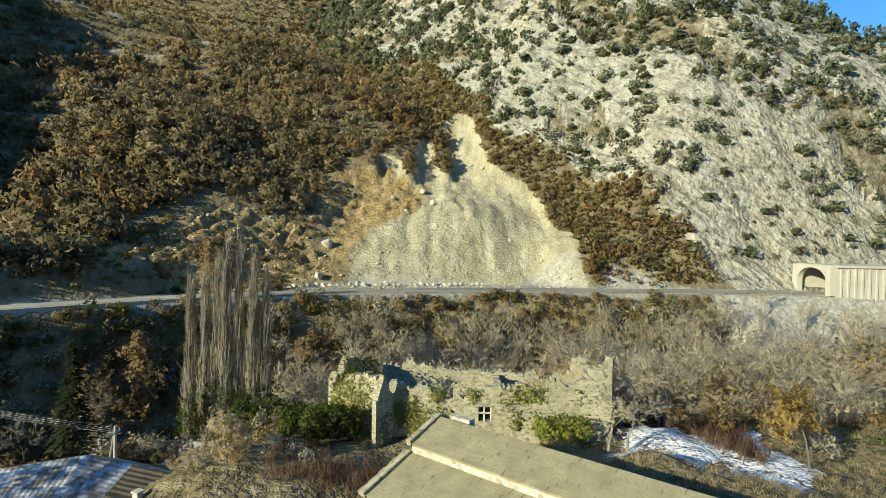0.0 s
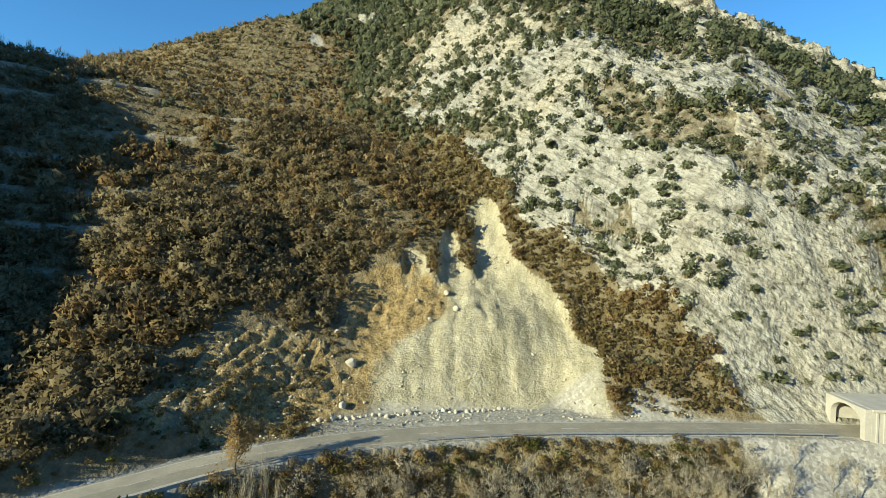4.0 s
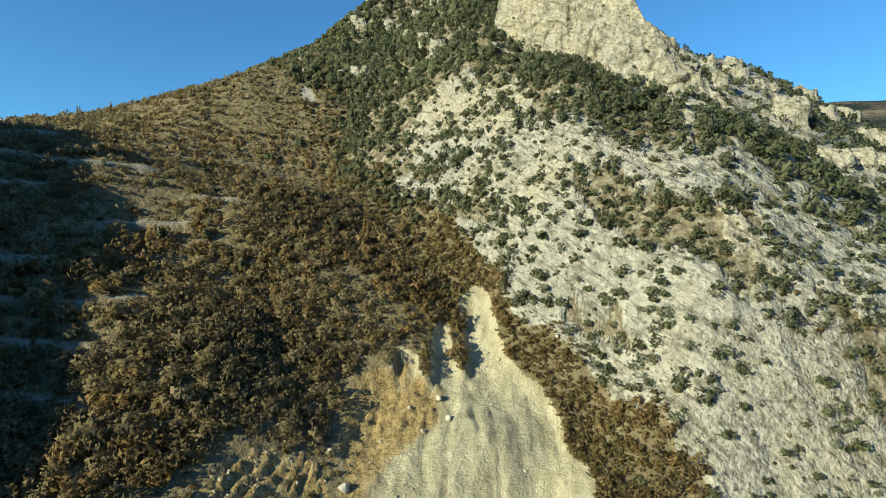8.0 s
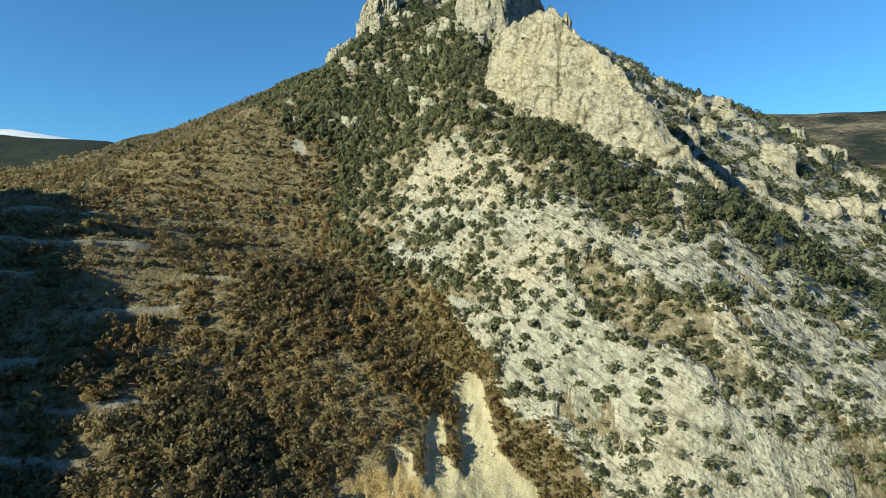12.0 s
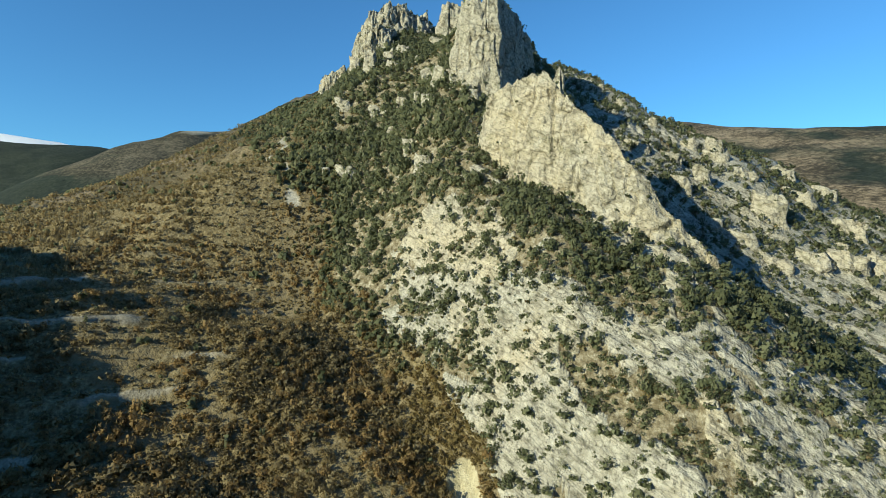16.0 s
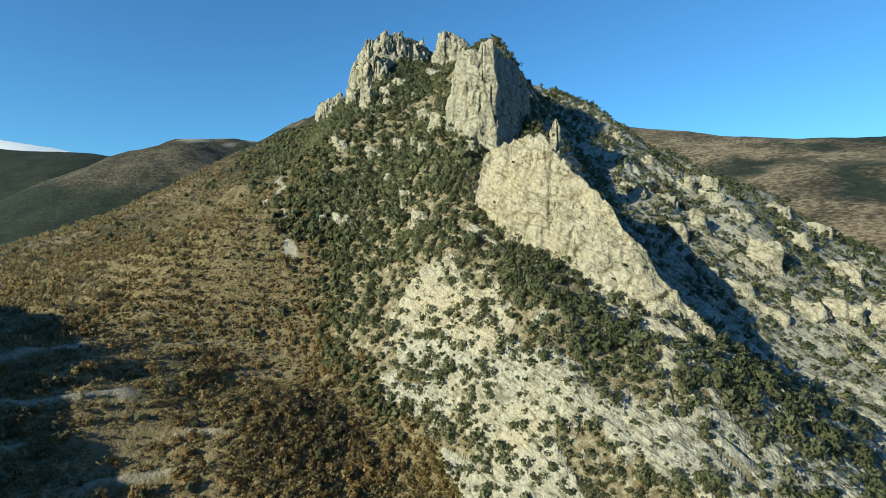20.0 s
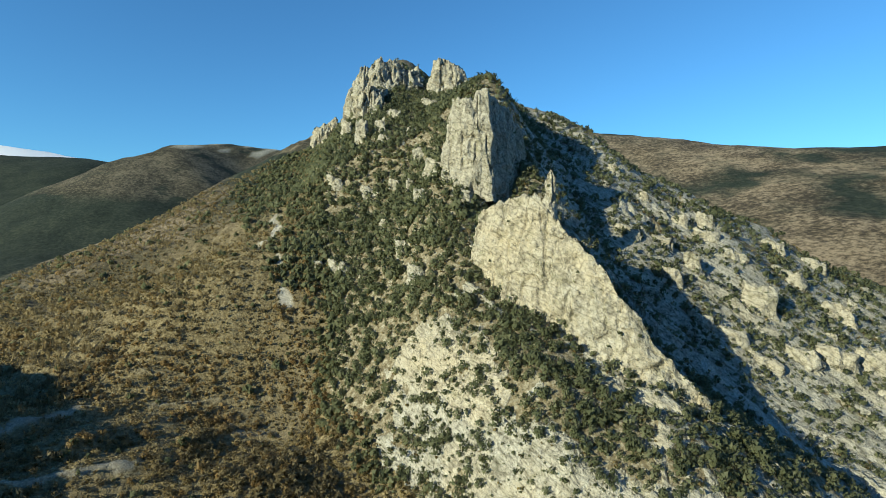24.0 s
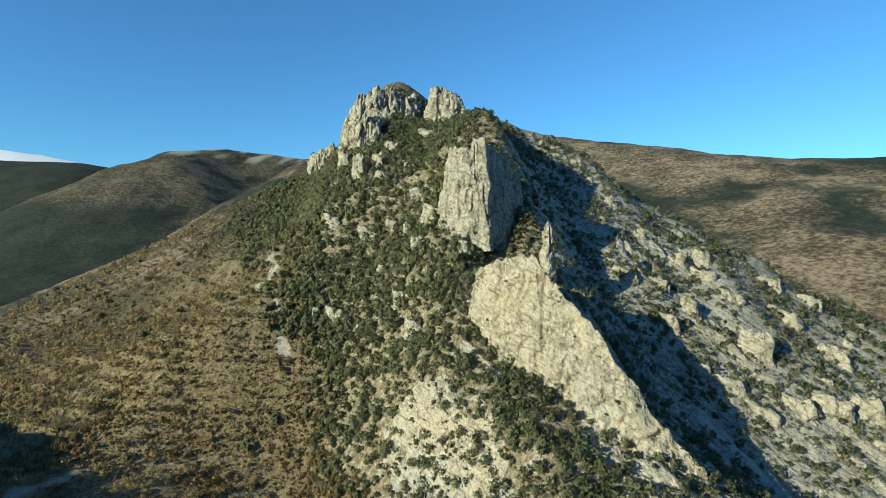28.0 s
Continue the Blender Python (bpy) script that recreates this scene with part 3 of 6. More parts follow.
def relief(x, y, h, z):
    """Fine relief on the broad form: crags, ledges, gullies, terraces, the slide's scoop and ribs."""
    near = sstep(5, 9, np.abs(z["d_road"])) * (1 - sstep(15, 12, z["d_road"]) * (z["d_road"] > 0) * sstep(-45, -32, x) * sstep(29, 17, x))
    far = sstep(900, 500, np.hypot(x, y))
    r = z["rockside"]
    s = 0.47 * x + 0.88 * y + 4.0 * z["n1"] + 0.9 * z["n2"]
    a = 0.88 * x - 0.47 * y
    worn = np.clip(0.8 + 1.1 * fbm(x / 24, y / 24, octaves=2, seed=67), 0.2, 1.6)
    step = worn * (1.5 * saw(s / 10.5) + 1.0 * saw(s / 4.1 + 0.5 * z["n1"])) + 0.42 * saw(s / 1.9 + 0.7 * z["n2"])
    sheet = 0.55 * fbm(s / 3.0, a / 15, h / 15, octaves=3, seed=66, ridged=True)
    joint = sstep(0.09, 0.0, np.abs(vnoise(a / 8.5 + 0.35 * z["n2"], s / 26, None, 69))) * sstep(-0.2, 0.3, vnoise(x / 19, y / 19, None, 70))
    rough = 0.8 * fbm(x / 16, y / 16, h / 16, octaves=2, seed=61, ridged=True) + 0.55 * fbm(x / 4.0, y / 4.0, h / 4.0, octaves=3, seed=62, ridged=True) + sheet + step - 1.2 * joint - 1.3
    soft = 1.2 * fbm(x / 18, y / 18, octaves=3, seed=63) + 0.35 * fbm(x / 3, y / 3, octaves=3, seed=64)
    lev = (h + 0.05 * x) / 4.6
    terrace = 2.9 * (np.floor(lev) + sstep(0.62, 1.0, lev % 1) - lev + 0.3) * sstep(-58, -84, x) * sstep(40, 60, h) * (1 - r)
    t = 0.532 * x + 0.847 * y + 5.0 * z["n1"] + 1.2 * z["n2"]
    beds = -z["behind"] * np.clip(0.7 + 1.2 * fbm(x / 30, y / 30, octaves=2, seed=68), 0.1, 1.6) * (4.6 * saw(t / 19) + 3.0 * saw(t / 8.3 + 0.6 * z["n1"]))
    out = h + near * far * (r * (beds + rough * (0.55 + 0.45 * z["rock"]) * (1 - 0.75 * z["behind"]) - 2.2 * z["line"]) + (1 - r) * (soft + terrace) * (1 - z["slide"] * 0.6))
    inn = z["slide_in"]
    up = sstep(102, 122, y)
    scoop = (2.5 * sstep(-0.2, 1.1, inn) * sstep(-27, -17, x) + 0.6 * sstep(-0.3, 3, inn)) * up
    run = fbm((x + 0.1 * y) / 3.6, y / 26, octaves=4, seed=71)
    rib = up * sstep(0, 3, inn) * (0.35 * sstep(8, -2, x) * np.cos((x + 0.25 * y - 22) * 0.64 + 0.8 * z["n1"]) * sstep(112, 128, y) + 0.45 * run)
    fine = sstep(0, 2, inn) * (0.28 * run + 0.9 * z["clay"] * sstep(2, -8, x) * up * fbm(x / 2.4, y / 2.4, h / 2.4, octaves=3, seed=75, ridged=True) + 0.35 * fbm(x / 1.5, y / 2.5, octaves=3, seed=73) - 0.4 * sstep(0.3, 0.5, fbm(x / 1.8, y / 20, octaves=2, seed=72)))
    brib = z["bank"] * near * (0.6 * (np.abs(((x - 0.3 * y + 1.6 * z["n2"]) / 2.3) % 1 - 0.5) * 4 - 1) + 0.7 * fbm(x / 1.9, y / 1.9, h / 1.9, octaves=3, seed=77))
    return out - near * (scoop - rib * sstep(0, 1, near)) + near * (fine + brib)


def ground(x, y):
    h, d = land_smooth(x, y)
    z = zones(x, y, h)
    h = relief(x, y, h, z)
    # unseen spur added to the south-west, its crest set to shade the terraces
    sd, sw = polyline(x, y, SPUR_LINE)
    crest = np.interp(sw, SPUR_WAY, SPUR_Z) + 3 * z["n1"] + 1.5 * z["n2"]
    h = np.maximum(h, crest - 0.75 * np.abs(sd))
    return h, z


SPUR = [(-450, 150, 190), (-260, 130, 172), (-205, 106, 149), (-189.5, 90, 136), (-181, 72, 120), (-176, 59, 112), (-170, 48, 103), (-166, 41, 98), (-163, 34, 95), (-158, 26, 87), (-150, 14, 75), (-140, -5, 60), (-120, -40, 34), (-110, -90, 26)]
SPUR_LINE = [(p[0], p[1]) for p in SPUR]
SPUR_WAY = np.concatenate([[0], np.cumsum([math.hypot(q[0] - p[0], q[1] - p[1]) for p, q in zip(SPUR[:-1], SPUR[1:])])])
SPUR_Z = [p[2] for p in SPUR]


def spread(lo, hi, step, low_end, high_end, growth=1.045):
    """A row of places: even between lo and hi, then wider and wider out to the ends."""
    mid = list(np.arange(lo, hi + step * 0.5, step))
    g, v = step, mid[-1]
    while v < high_end:
        g *= growth
        v += g
        mid.append(v)
    g, v, low = step, lo, []
    while v > low_end:
        g *= growth
        v -= g
        low.append(v)
    return np.array(low[::-1] + mid)


def mesh_from(name, verts, faces, mat, smooth=True, mats=None):
    me = bpy.data.meshes.new(name)
    verts, faces = np.asarray(verts, np.float32), np.asarray(faces, np.int32)
    me.vertices.add(len(verts))
    me.vertices.foreach_set("co", verts.ravel())
    k = faces.shape[1]
    me.loops.add(faces.size)
    me.loops.foreach_set("vertex_index", faces.ravel())
    me.polygons.add(len(faces))
    me.polygons.foreach_set("loop_start", np.arange(len(faces), dtype=np.int32) * k)
    me.polygons.foreach_set("use_smooth", np.full(len(faces), smooth))
    me.update(calc_edges=True)
    for m in (mats or [mat]):
        me.materials.append(m)
    return me


def grid_faces(nx, ny):
    i = np.arange(nx * ny).reshape(ny, nx)
    return np.stack([i[:-1, :-1], i[:-1, 1:], i[1:, 1:], i[1:, :-1]], -1).reshape(-1, 4)


def build_ground():
    xs = spread(-120, 135, 0.66, -4000, 4200, 1.036)
    ys = spread(76, 232, 0.62, -1500, 4300, 1.036)
    X, Y = np.meshgrid(xs, ys)
    x, y = X.ravel(), Y.ravel()
    h, z = ground(x, y)
    me = mesh_from("ground", np.stack([x, y, h], -1), grid_faces(len(xs), len(ys)), HILLSIDE)
    dist = np.hypot(x, y)
    woods = np.clip(np.maximum(sstep(430, 700, dist), sstep(300, 420, dist) * (1 - z["rockside"])), 0, 1)
    warm = np.clip(0.5 * z["cliff"] + 0.25 * sstep(0.2, 0.7, z["n1"]) + 0.5 * sstep(9, 3, np.hypot(x - 64, y - 126)), 0, 1)
    snow = sstep(585, 625, h) * sstep(2700, 2900, dist) + 0.58 * np.maximum(sstep(4.6, 3.2, np.abs(polyline(x, y, YARD)[0]) + 1.5 * z["n2"]), sstep(2.2, 1.0, np.abs(polyline(x, y, TRACK)[0]) + 0.8 * z["n2"])) * (y < 60) + 0.45 * sstep(575, 590, h) * sstep(1700, 1900, dist)
    crown = sstep(495, 540, h + 25 * z["n1"]) * sstep(1500, 1700, dist) * sstep(-1100, -950, x) * sstep(2700, 2500, y) * sstep(-0.2, 0.3, z["n1"] + z["n2"])
    woods, z["rock"] = woods * (1 - crown), np.maximum(z["rock"] * (1 - woods), crown)
    one = np.ones_like(x)
    for name, cols in (("zone", (z["rock"], z["slide"], z["grass"], one)), ("zone_extra", (z["clay"], np.clip(z["gravel"], 0, 1), woods, warm))):
        at = me.attributes.new(name, "FLOAT_COLOR", "POINT")
        at.data.foreach_set("color", np.stack(cols, -1).astype(np.float32).ravel())
    # dark pine colour on the far left also stands for the mountain's shade
    dark = sstep(-900, -1300, x) * sstep(1500, 1900, y) + sstep(-600, -850, x + 60 * z["n1"]) * sstep(330, 260, h) * sstep(700, 900, y)
    dark = dark + 0.5 * sstep(-150, -350, x + 80 * z["n1"]) * sstep(600, 900, y)
    at = me.attributes.new("shaded_pines", "FLOAT", "POINT")
    at.data.foreach_set("value", np.clip(dark, 0, 1).astype(np.float32))
    at = me.attributes.new("stony", "FLOAT", "POINT")
    at.data.foreach_set("value", np.clip(z["rockside"] * 0.9 * (1 - woods), 0, 1).astype(np.float32))
    at = me.attributes.new("snow", "FLOAT", "POINT")
    at.data.foreach_set("value", np.clip(snow, 0, 1).astype(np.float32))
    return tagged(new("ground", me), "steep limestone mountainside with dry scrub above a valley road", "ground", kind="structure")


build_ground()


# ---- free-standing crags ----
def part(name, me, parent=None, label="", m=None):
    """Links a mesh as one object, under a thing if one is given."""
    ob = new(name, me)
    if parent is not None:
        ob.parent = parent
    if m is not None:
        ob.matrix_local = m
    if label:
        ob["label"] = label
    return ob


def crag_mesh(name, foot, spine, mat, lean=0.25, rough=1.6, grain=7.0, rings=34, sides=150, cap=8, sink=5.0, seed=1, tall=2.4, jag=0.0):
    """A rock tower or fin over a closed foot line of (x, y, z foot, z top), drawn in towards a spine of (x, y)."""
    f = np.array(foot + foot[:1], float)
    leg = np.hypot(np.diff(f[:, 0]), np.diff(f[:, 1]))
    way = np.concatenate([[0], np.cumsum(leg)])
    w = np.linspace(0, way[-1], sides, endpoint=False)
    fx, fy, fz, ft = (np.interp(w, way, f[:, i]) for i in range(4))
    ft = ft + jag * fbm(w / 7.0, w * 0, octaves=4, seed=seed + 5, ridged=True)
    best, cx, cy = np.full(sides, 1e9), np.zeros(sides), np.zeros(sides)
    for p, q in zip(spine[:-1], spine[1:]):
        a, s, n = along(fx, fy, p, q)
        a = np.clip(a, 0, n)
        px, py = p[0] + (q[0] - p[0]) * a / n, p[1] + (q[1] - p[1]) * a / n
        d = np.hypot(fx - px, fy - py)
        cx, cy, best = np.where(d < best, px, cx), np.where(d < best, py, cy), np.minimum(best, d)
    near = np.exp(-((cx[:, None] - cx) ** 2 + (cy[:, None] - cy) ** 2) / 8.0)
    mid = near @ ft / near.sum(1)
    vs = []
    for k in range(rings + cap + 1):
        if k <= rings:
            u = k / rings
            g = lean * u + 0.12 * u ** 6
            z = fz - sink + (ft - fz + sink) * u
        else:
            c = (k - rings) / cap
            g = (lean + 0.12) + (1 - lean - 0.12) * c
            z = ft + (mid - ft) * c + 0.5 * np.sin(c * 1.5)
        x, y = fx + (cx - fx) * g, fy + (cy - fy) * g
        ox, oy = (fx - cx) / best, (fy - cy) / best
        n1 = fbm(x / grain, y / grain, z / (grain * tall), octaves=5, seed=seed, ridged=True)
        n2 = fbm(x / 2.2, y / 2.2, z / 3.5, octaves=3, seed=seed + 40)
        crack = np.abs(vnoise(x / 4.5, y / 4.5, z / 16, seed + 80))
        d = rough * (n1 + 0.35 * n2) - rough * 1.3 * sstep(0.10, 0.0, crack)
        keep = 1.0 if k <= rings else 1 - (k - rings) / cap * 0.7
        vs.append(np.stack([x + ox * d * keep, y + oy * d * keep, z + 0.5 * rough * n2 + (0 if k <= rings * 0.6 else 0.8 * rough * vnoise(x / 3.5, y / 3.5, None, seed + 9))], -1))
    v = np.concatenate(vs)
    n = rings + cap + 1
    i = np.arange(n * sides).reshape(n, sides)
    j = np.roll(i, -1, axis=1)
    faces = np.stack([i[:-1], j[:-1], j[1:], i[1:]], -1).reshape(-1, 4)
    return mesh_from(name, v, faces, mat)


def crag(name, label, foot, spine, mat, **k):
    return tagged(part(name, crag_mesh(name, foot, spine, mat, **k)), label, "rock", "limestone crags")


crag("rock_fin", "long pale ochre limestone fin standing out of the slope",
     [(11, 220, 169, 187), (14, 215, 166, 193), (20, 209, 162, 197), (27, 204, 156, 197.5), (33, 200, 153, 198), (38, 195.5, 149.5, 190), (45, 189, 145, 180), (52.5, 182, 140.5, 170), (60, 176.5, 135.5, 158), (68, 173, 131, 147),
      (76, 171.5, 127.5, 137), (86, 172.5, 122.5, 127), (92, 173, 118.5, 120), (88, 177, 118, 122), (77, 185, 125, 131), (70, 195, 135, 142), (60, 205, 146, 155), (50, 212, 155, 166), (40, 218, 162, 176), (30, 223, 168, 186), (20, 227, 173, 189), (13, 225, 173, 186)],
     [(18, 219), (36, 207), (56, 195), (71, 184), (88, 175)], OCHRE_LIMESTONE, lean=0.46, rough=1.15, grain=8, sides=420, rings=46, seed=3, tall=0.9, jag=1.3)
crag("rock_fin", "low thin limestone wall running down the slope below the fin",
     [(86, 170, 117, 122), (95, 164.5, 111, 117), (103, 161, 105, 110.5), (111, 158.5, 98, 103), (119.7, 155.8, 90, 95.5), (128, 153.8, 83, 88), (142, 149, 70, 74), (143, 151.5, 69, 72), (129, 157.5, 79, 87), (120, 160, 86, 94), (112, 163, 94, 102), (104, 165.5, 101, 109), (96, 169, 108, 116), (88, 173, 115, 121)],
     [(88, 171.5), (104, 163.2), (120, 158), (141, 150.5)], LIMESTONE, lean=0.4, rough=0.7, grain=5, sides=260, rings=18, seed=5, tall=1.0, jag=0.9)
crag("rock_tower", "massive pale grey limestone tower with a shaded flank",
     [(0, 257, 204, 245), (5, 252, 203, 249), (10, 250, 203, 250), (14, 250.5, 203, 247), (17, 249, 203, 251), (22, 249, 204, 252), (29, 257, 203, 248), (36, 266, 205, 243), (43, 277, 208, 234), (39, 288, 222, 234), (20, 290, 230, 249), (4, 276, 214, 250)],
     [(14, 264), (28, 274)], LIMESTONE, lean=0.10, rough=1.5, grain=9, sides=260, rings=60, seed=11, jag=1.5)
crag("rock_pinnacle", "slim grey limestone pinnacle beside the fin",
     [(46, 241, 183, 209), (49, 239, 182, 214), (52, 241, 182, 208), (54, 247, 184, 198), (50, 249, 188, 202), (46, 246, 187, 208)],
     [(49, 242), (51, 244)], LIMESTONE, lean=0.45, rough=1.0, grain=4, sides=80, rings=40, seed=14)
crag("rock_crest", "broad jagged grey limestone cliffs under the summit",
     [(-88, 454, 280, 294), (-84, 440, 276, 311), (-75, 431, 272, 322), (-62, 428, 272, 328), (-50, 430, 275, 333), (-38, 436, 284, 333), (-26, 444, 295, 327), (-16, 452, 305, 329), (-16, 480, 312, 330), (-40, 490, 312, 335), (-66, 486, 300, 330), (-88, 474, 286, 306)],
     [(-66, 460), (-34, 464)], LIMESTONE, lean=0.36, rough=2.6, grain=9, sides=260, rings=40, seed=21, jag=2.0)
crag("rock_buttress", "upright grey limestone buttresses below the summit",
     [(-72, 418, 250, 284), (-66, 404, 254, 296), (-56, 398, 258, 300), (-46, 402, 268, 294), (-46, 424, 284, 304), (-64, 432, 272, 300)],
     [(-62, 414), (-54, 414)], LIMESTONE, lean=0.25, rough=3.4, grain=8, sides=160, rings=36, seed=25)
crag("rock_crest", "broken limestone outcrop on the ridge",
     [(-12, 440, 300, 331), (-4, 434, 303, 333), (8, 432, 305, 328), (20, 436, 306, 323), (20, 452, 312, 322), (0, 458, 316, 326)],
     [(-2, 445), (12, 445)], LIMESTONE, lean=0.4, rough=2.4, grain=8, sides=140, rings=26, seed=28)
crag("rock_bluff", "low pale limestone bluff on the far shoulder",
     [(-120, 478, 266, 281), (-114, 474, 266, 284), (-104, 472, 268, 289), (-96, 476, 276, 293), (-98, 492, 280, 290), (-118, 494, 270, 282)],
     [(-116, 484), (-100, 484)], OCHRE_LIMESTONE, lean=0.25, rough=2.2, grain=8, sides=140, rings=26, seed=31)


def outcrop(x, y, w, h, seed):
    """A weathered rib of rock that stands out of the slope, drawn out along the beds."""
    r = np.random.default_rng(seed)
    a = np.arange(9) * 2 * np.pi / 9
    w = w * 0.8
    u, v = w * 0.5 * np.cos(a) * (0.8 + 0.4 * r.random(9)), w * 0.15 * np.sin(a) * (0.8 + 0.4 * r.random(9))
    px, py = x + 0.9 * u + 0.42 * v, y - 0.42 * u + 0.9 * v
    g = ground(px, py)[0]
    top = ground(np.array([float(x)]), np.array([float(y)]))[0][0] + h * (0.26 + 0.16 * r.random(9)) - 0.25 * u
    foot = [(float(p), float(q), float(z), float(max(t, z + 0.6))) for p, q, z, t in zip(px, py, g, top)]
    crag("rock_outcrop", "weathered grey limestone outcrop among the scrub", foot, [(x - 0.2 * w, y + 0.08 * w), (x + 0.2 * w, y - 0.08 * w)], LIMESTONE,
         lean=0.3, rough=0.2 * w ** 0.7, grain=1.5 + 0.16 * w, rings=11, sides=40, cap=3, sink=2.0, seed=seed, jag=0.1 * h)


SUMMIT_ROCKS = [(-55, 356, 13, 33), (-44, 361, 9, 22), (-35, 384, 17, 15), (-72, 392, 13, 26), (-18, 283, 8, 18), (-12, 261, 8.5, 11), (-67, 321, 14, 14), (-43, 307, 17, 10), (-11, 404, 18, 13), (-3, 270, 17, 12),
                (-13, 311, 14, 10), (-19, 245, 11, 8), (-12, 226, 10, 14), (-52, 263, 16, 8), (-65, 268, 12, 6), (-28, 303, 10, 10), (9, 248, 13, 5), (-30, 270, 9, 8), (-38, 338, 11, 10), (-20, 345, 12, 9)]
EAST_ROCKS = [(99, 410, 23, 11), (108, 396, 18, 11), (120, 373, 11, 11), (125, 329, 6, 9), (142, 319, 11, 15), (100, 287, 16, 10), (120, 290, 17, 12), (131, 278, 12, 15), (159, 265, 20, 26), (163, 295, 18, 11), (198, 301, 23, 13),
              (168, 246, 20, 15), (147, 242, 18, 9), (212, 283, 23, 19), (203, 250, 18, 21), (186, 249, 24, 17), (153, 308, 18, 11), (205, 327, 17, 12), (230, 327, 17, 11), (120, 251, 15, 8), (137, 248, 15, 8)]
r = np.random.default_rng(58)
ribs = []
while len(ribs) < 14:
    x, y, w = 96 + 150 * r.random(), 226 + 105 * r.random(), 5 + 8 * r.random()
    if y > 0.84 * x + 60 and y < 190 + 1.25 * x and all(math.hypot(x - q[0], y - q[1]) > 0.5 * (w + q[2]) for q in ribs + EAST_ROCKS):
        ribs.append((x, y, w, w * (0.6 + 0.5 * r.random())))
for k, row in enumerate(SUMMIT_ROCKS + EAST_ROCKS + ribs):
    outcrop(*row, 900 + k)


# ---- scrub, in stuff by the thousand ----
rng = np.random.default_rng(7)


def spray(r, n, width, height, card, upright=0.0, hollow=0.55, shell=0.0, lobe=0.33):
    """n leaf or twig cards in an uneven crown about one metre-scaled plant; (n, 3, 3)."""
    lobes = r.normal(0, lobe, (6, 3)) * (width / 2, width / 2, height * 0.28) + (0, 0, height * 0.58)
    which = r.integers(0, 6, n)
    d = r.normal(0, 1, (n, 3))
    d /= np.linalg.norm(d, axis=1)[:, None] + 1e-6
    rad = hollow + (1 - hollow) * r.random(n)[:, None]
    c = lobes[which] + d * rad * (width * 0.30, width * 0.30, height * 0.34)
    c[:, 2] = np.clip(c[:, 2], 0.03 * height, None)
    a = r.normal(0, 1, (n, 3))
    face = d * shell * 1.5 + r.normal(0, 1, (n, 3)) * (1 - shell)
    if shell:
        a = np.cross(face, a)
    a[:, 2] = a[:, 2] * (1 - upright) + upright * 2.6
    a /= np.linalg.norm(a, axis=1)[:, None]
    if upright > 0.3:
        a = c + (0, 0, 0.35 * height)
        a = a / np.linalg.norm(a, axis=1)[:, None] + r.normal(0, 0.22, (n, 3))
        a /= np.linalg.norm(a, axis=1)[:, None]
    b = np.cross(a, face if shell else r.normal(0, 1, (n, 3)))
    b /= np.linalg.norm(b, axis=1)[:, None] + 1e-6
    size = card * (0.6 + 0.8 * r.random(n))[:, None]
    thin = 1.0 - 0.72 * upright if upright < 0.45 else 0.14
    return np.stack([c - a * size * 0.6 - b * size * 0.5 * thin, c - a * size * 0.6 + b * size * 0.5 * thin, c + a * size * 0.8], 1)


def round_normals(v, core, share=0.7):
    """Leaf cards turned outwards, and the rounded normals of the crown they belong to."""
    out = v - core
    out = out / (np.linalg.norm(out, axis=-1, keepdims=True) + 1e-6)
    face = np.cross(v[..., 1, :] - v[..., 0, :], v[..., 2, :] - v[..., 0, :])
    face = face / (np.linalg.norm(face, axis=-1, keepdims=True) + 1e-9)
    turn = (face * out.mean(-2)).sum(-1) < 0
    v = np.where(turn[..., None, None], v[..., [1, 0, 2], :], v)
    out = np.where(turn[..., None, None], out[..., [1, 0, 2], :], out)
    face = np.where(turn[..., None], -face, face)
    n = out * share + face[..., None, :] * (1 - share)
    return n / np.linalg.norm(n, axis=-1, keepdims=True), v


def scrub(name, label, mat, plants, protos, group=""):
    """One mesh of many plants. plants: rows of x, y, z, width scale, height scale, which prototype."""
    vs, ns, tint = [], [], []
    for k, cards in enumerate(protos):
        p = plants[plants[:, 5] == k]
        if not len(p):
            continue
        ang = rng.random(len(p)) * 2 * np.pi
        c, s = np.cos(ang)[:, None, None], np.sin(ang)[:, None, None]
        q = cards[None]
        x = (q[..., 0] * c - q[..., 1] * s) * p[:, 3, None, None] + p[:, 0, None, None]
        y = (q[..., 0] * s + q[..., 1] * c) * p[:, 3, None, None] + p[:, 1, None, None]
        z = q[..., 2] * p[:, 4, None, None] + p[:, 2, None, None]
        v = np.stack([x, y, z], -1)
        core = np.stack([p[:, 0], p[:, 1], p[:, 2] + 0.25 * p[:, 4] * cards[..., 2].max()], -1)[:, None, None]
        out, flat = round_normals(v, core, 0.58)
        vs.append(flat.reshape(-1, 3))
        ns.append(out.reshape(-1, 3))
        tint.append(np.repeat(rng.random(len(p)), cards.shape[0] * 3))
    v = np.concatenate(vs)
    me = mesh_from(name, v, np.arange(len(v)).reshape(-1, 3), mat)
    me.normals_split_custom_set_from_vertices(np.concatenate(ns))
    at = me.attributes.new("tint", "FLOAT", "POINT")
    at.data.foreach_set("value", np.concatenate(tint).astype(np.float32))
    return tagged(part(name, me), label, "shrubs", kind="stuff")


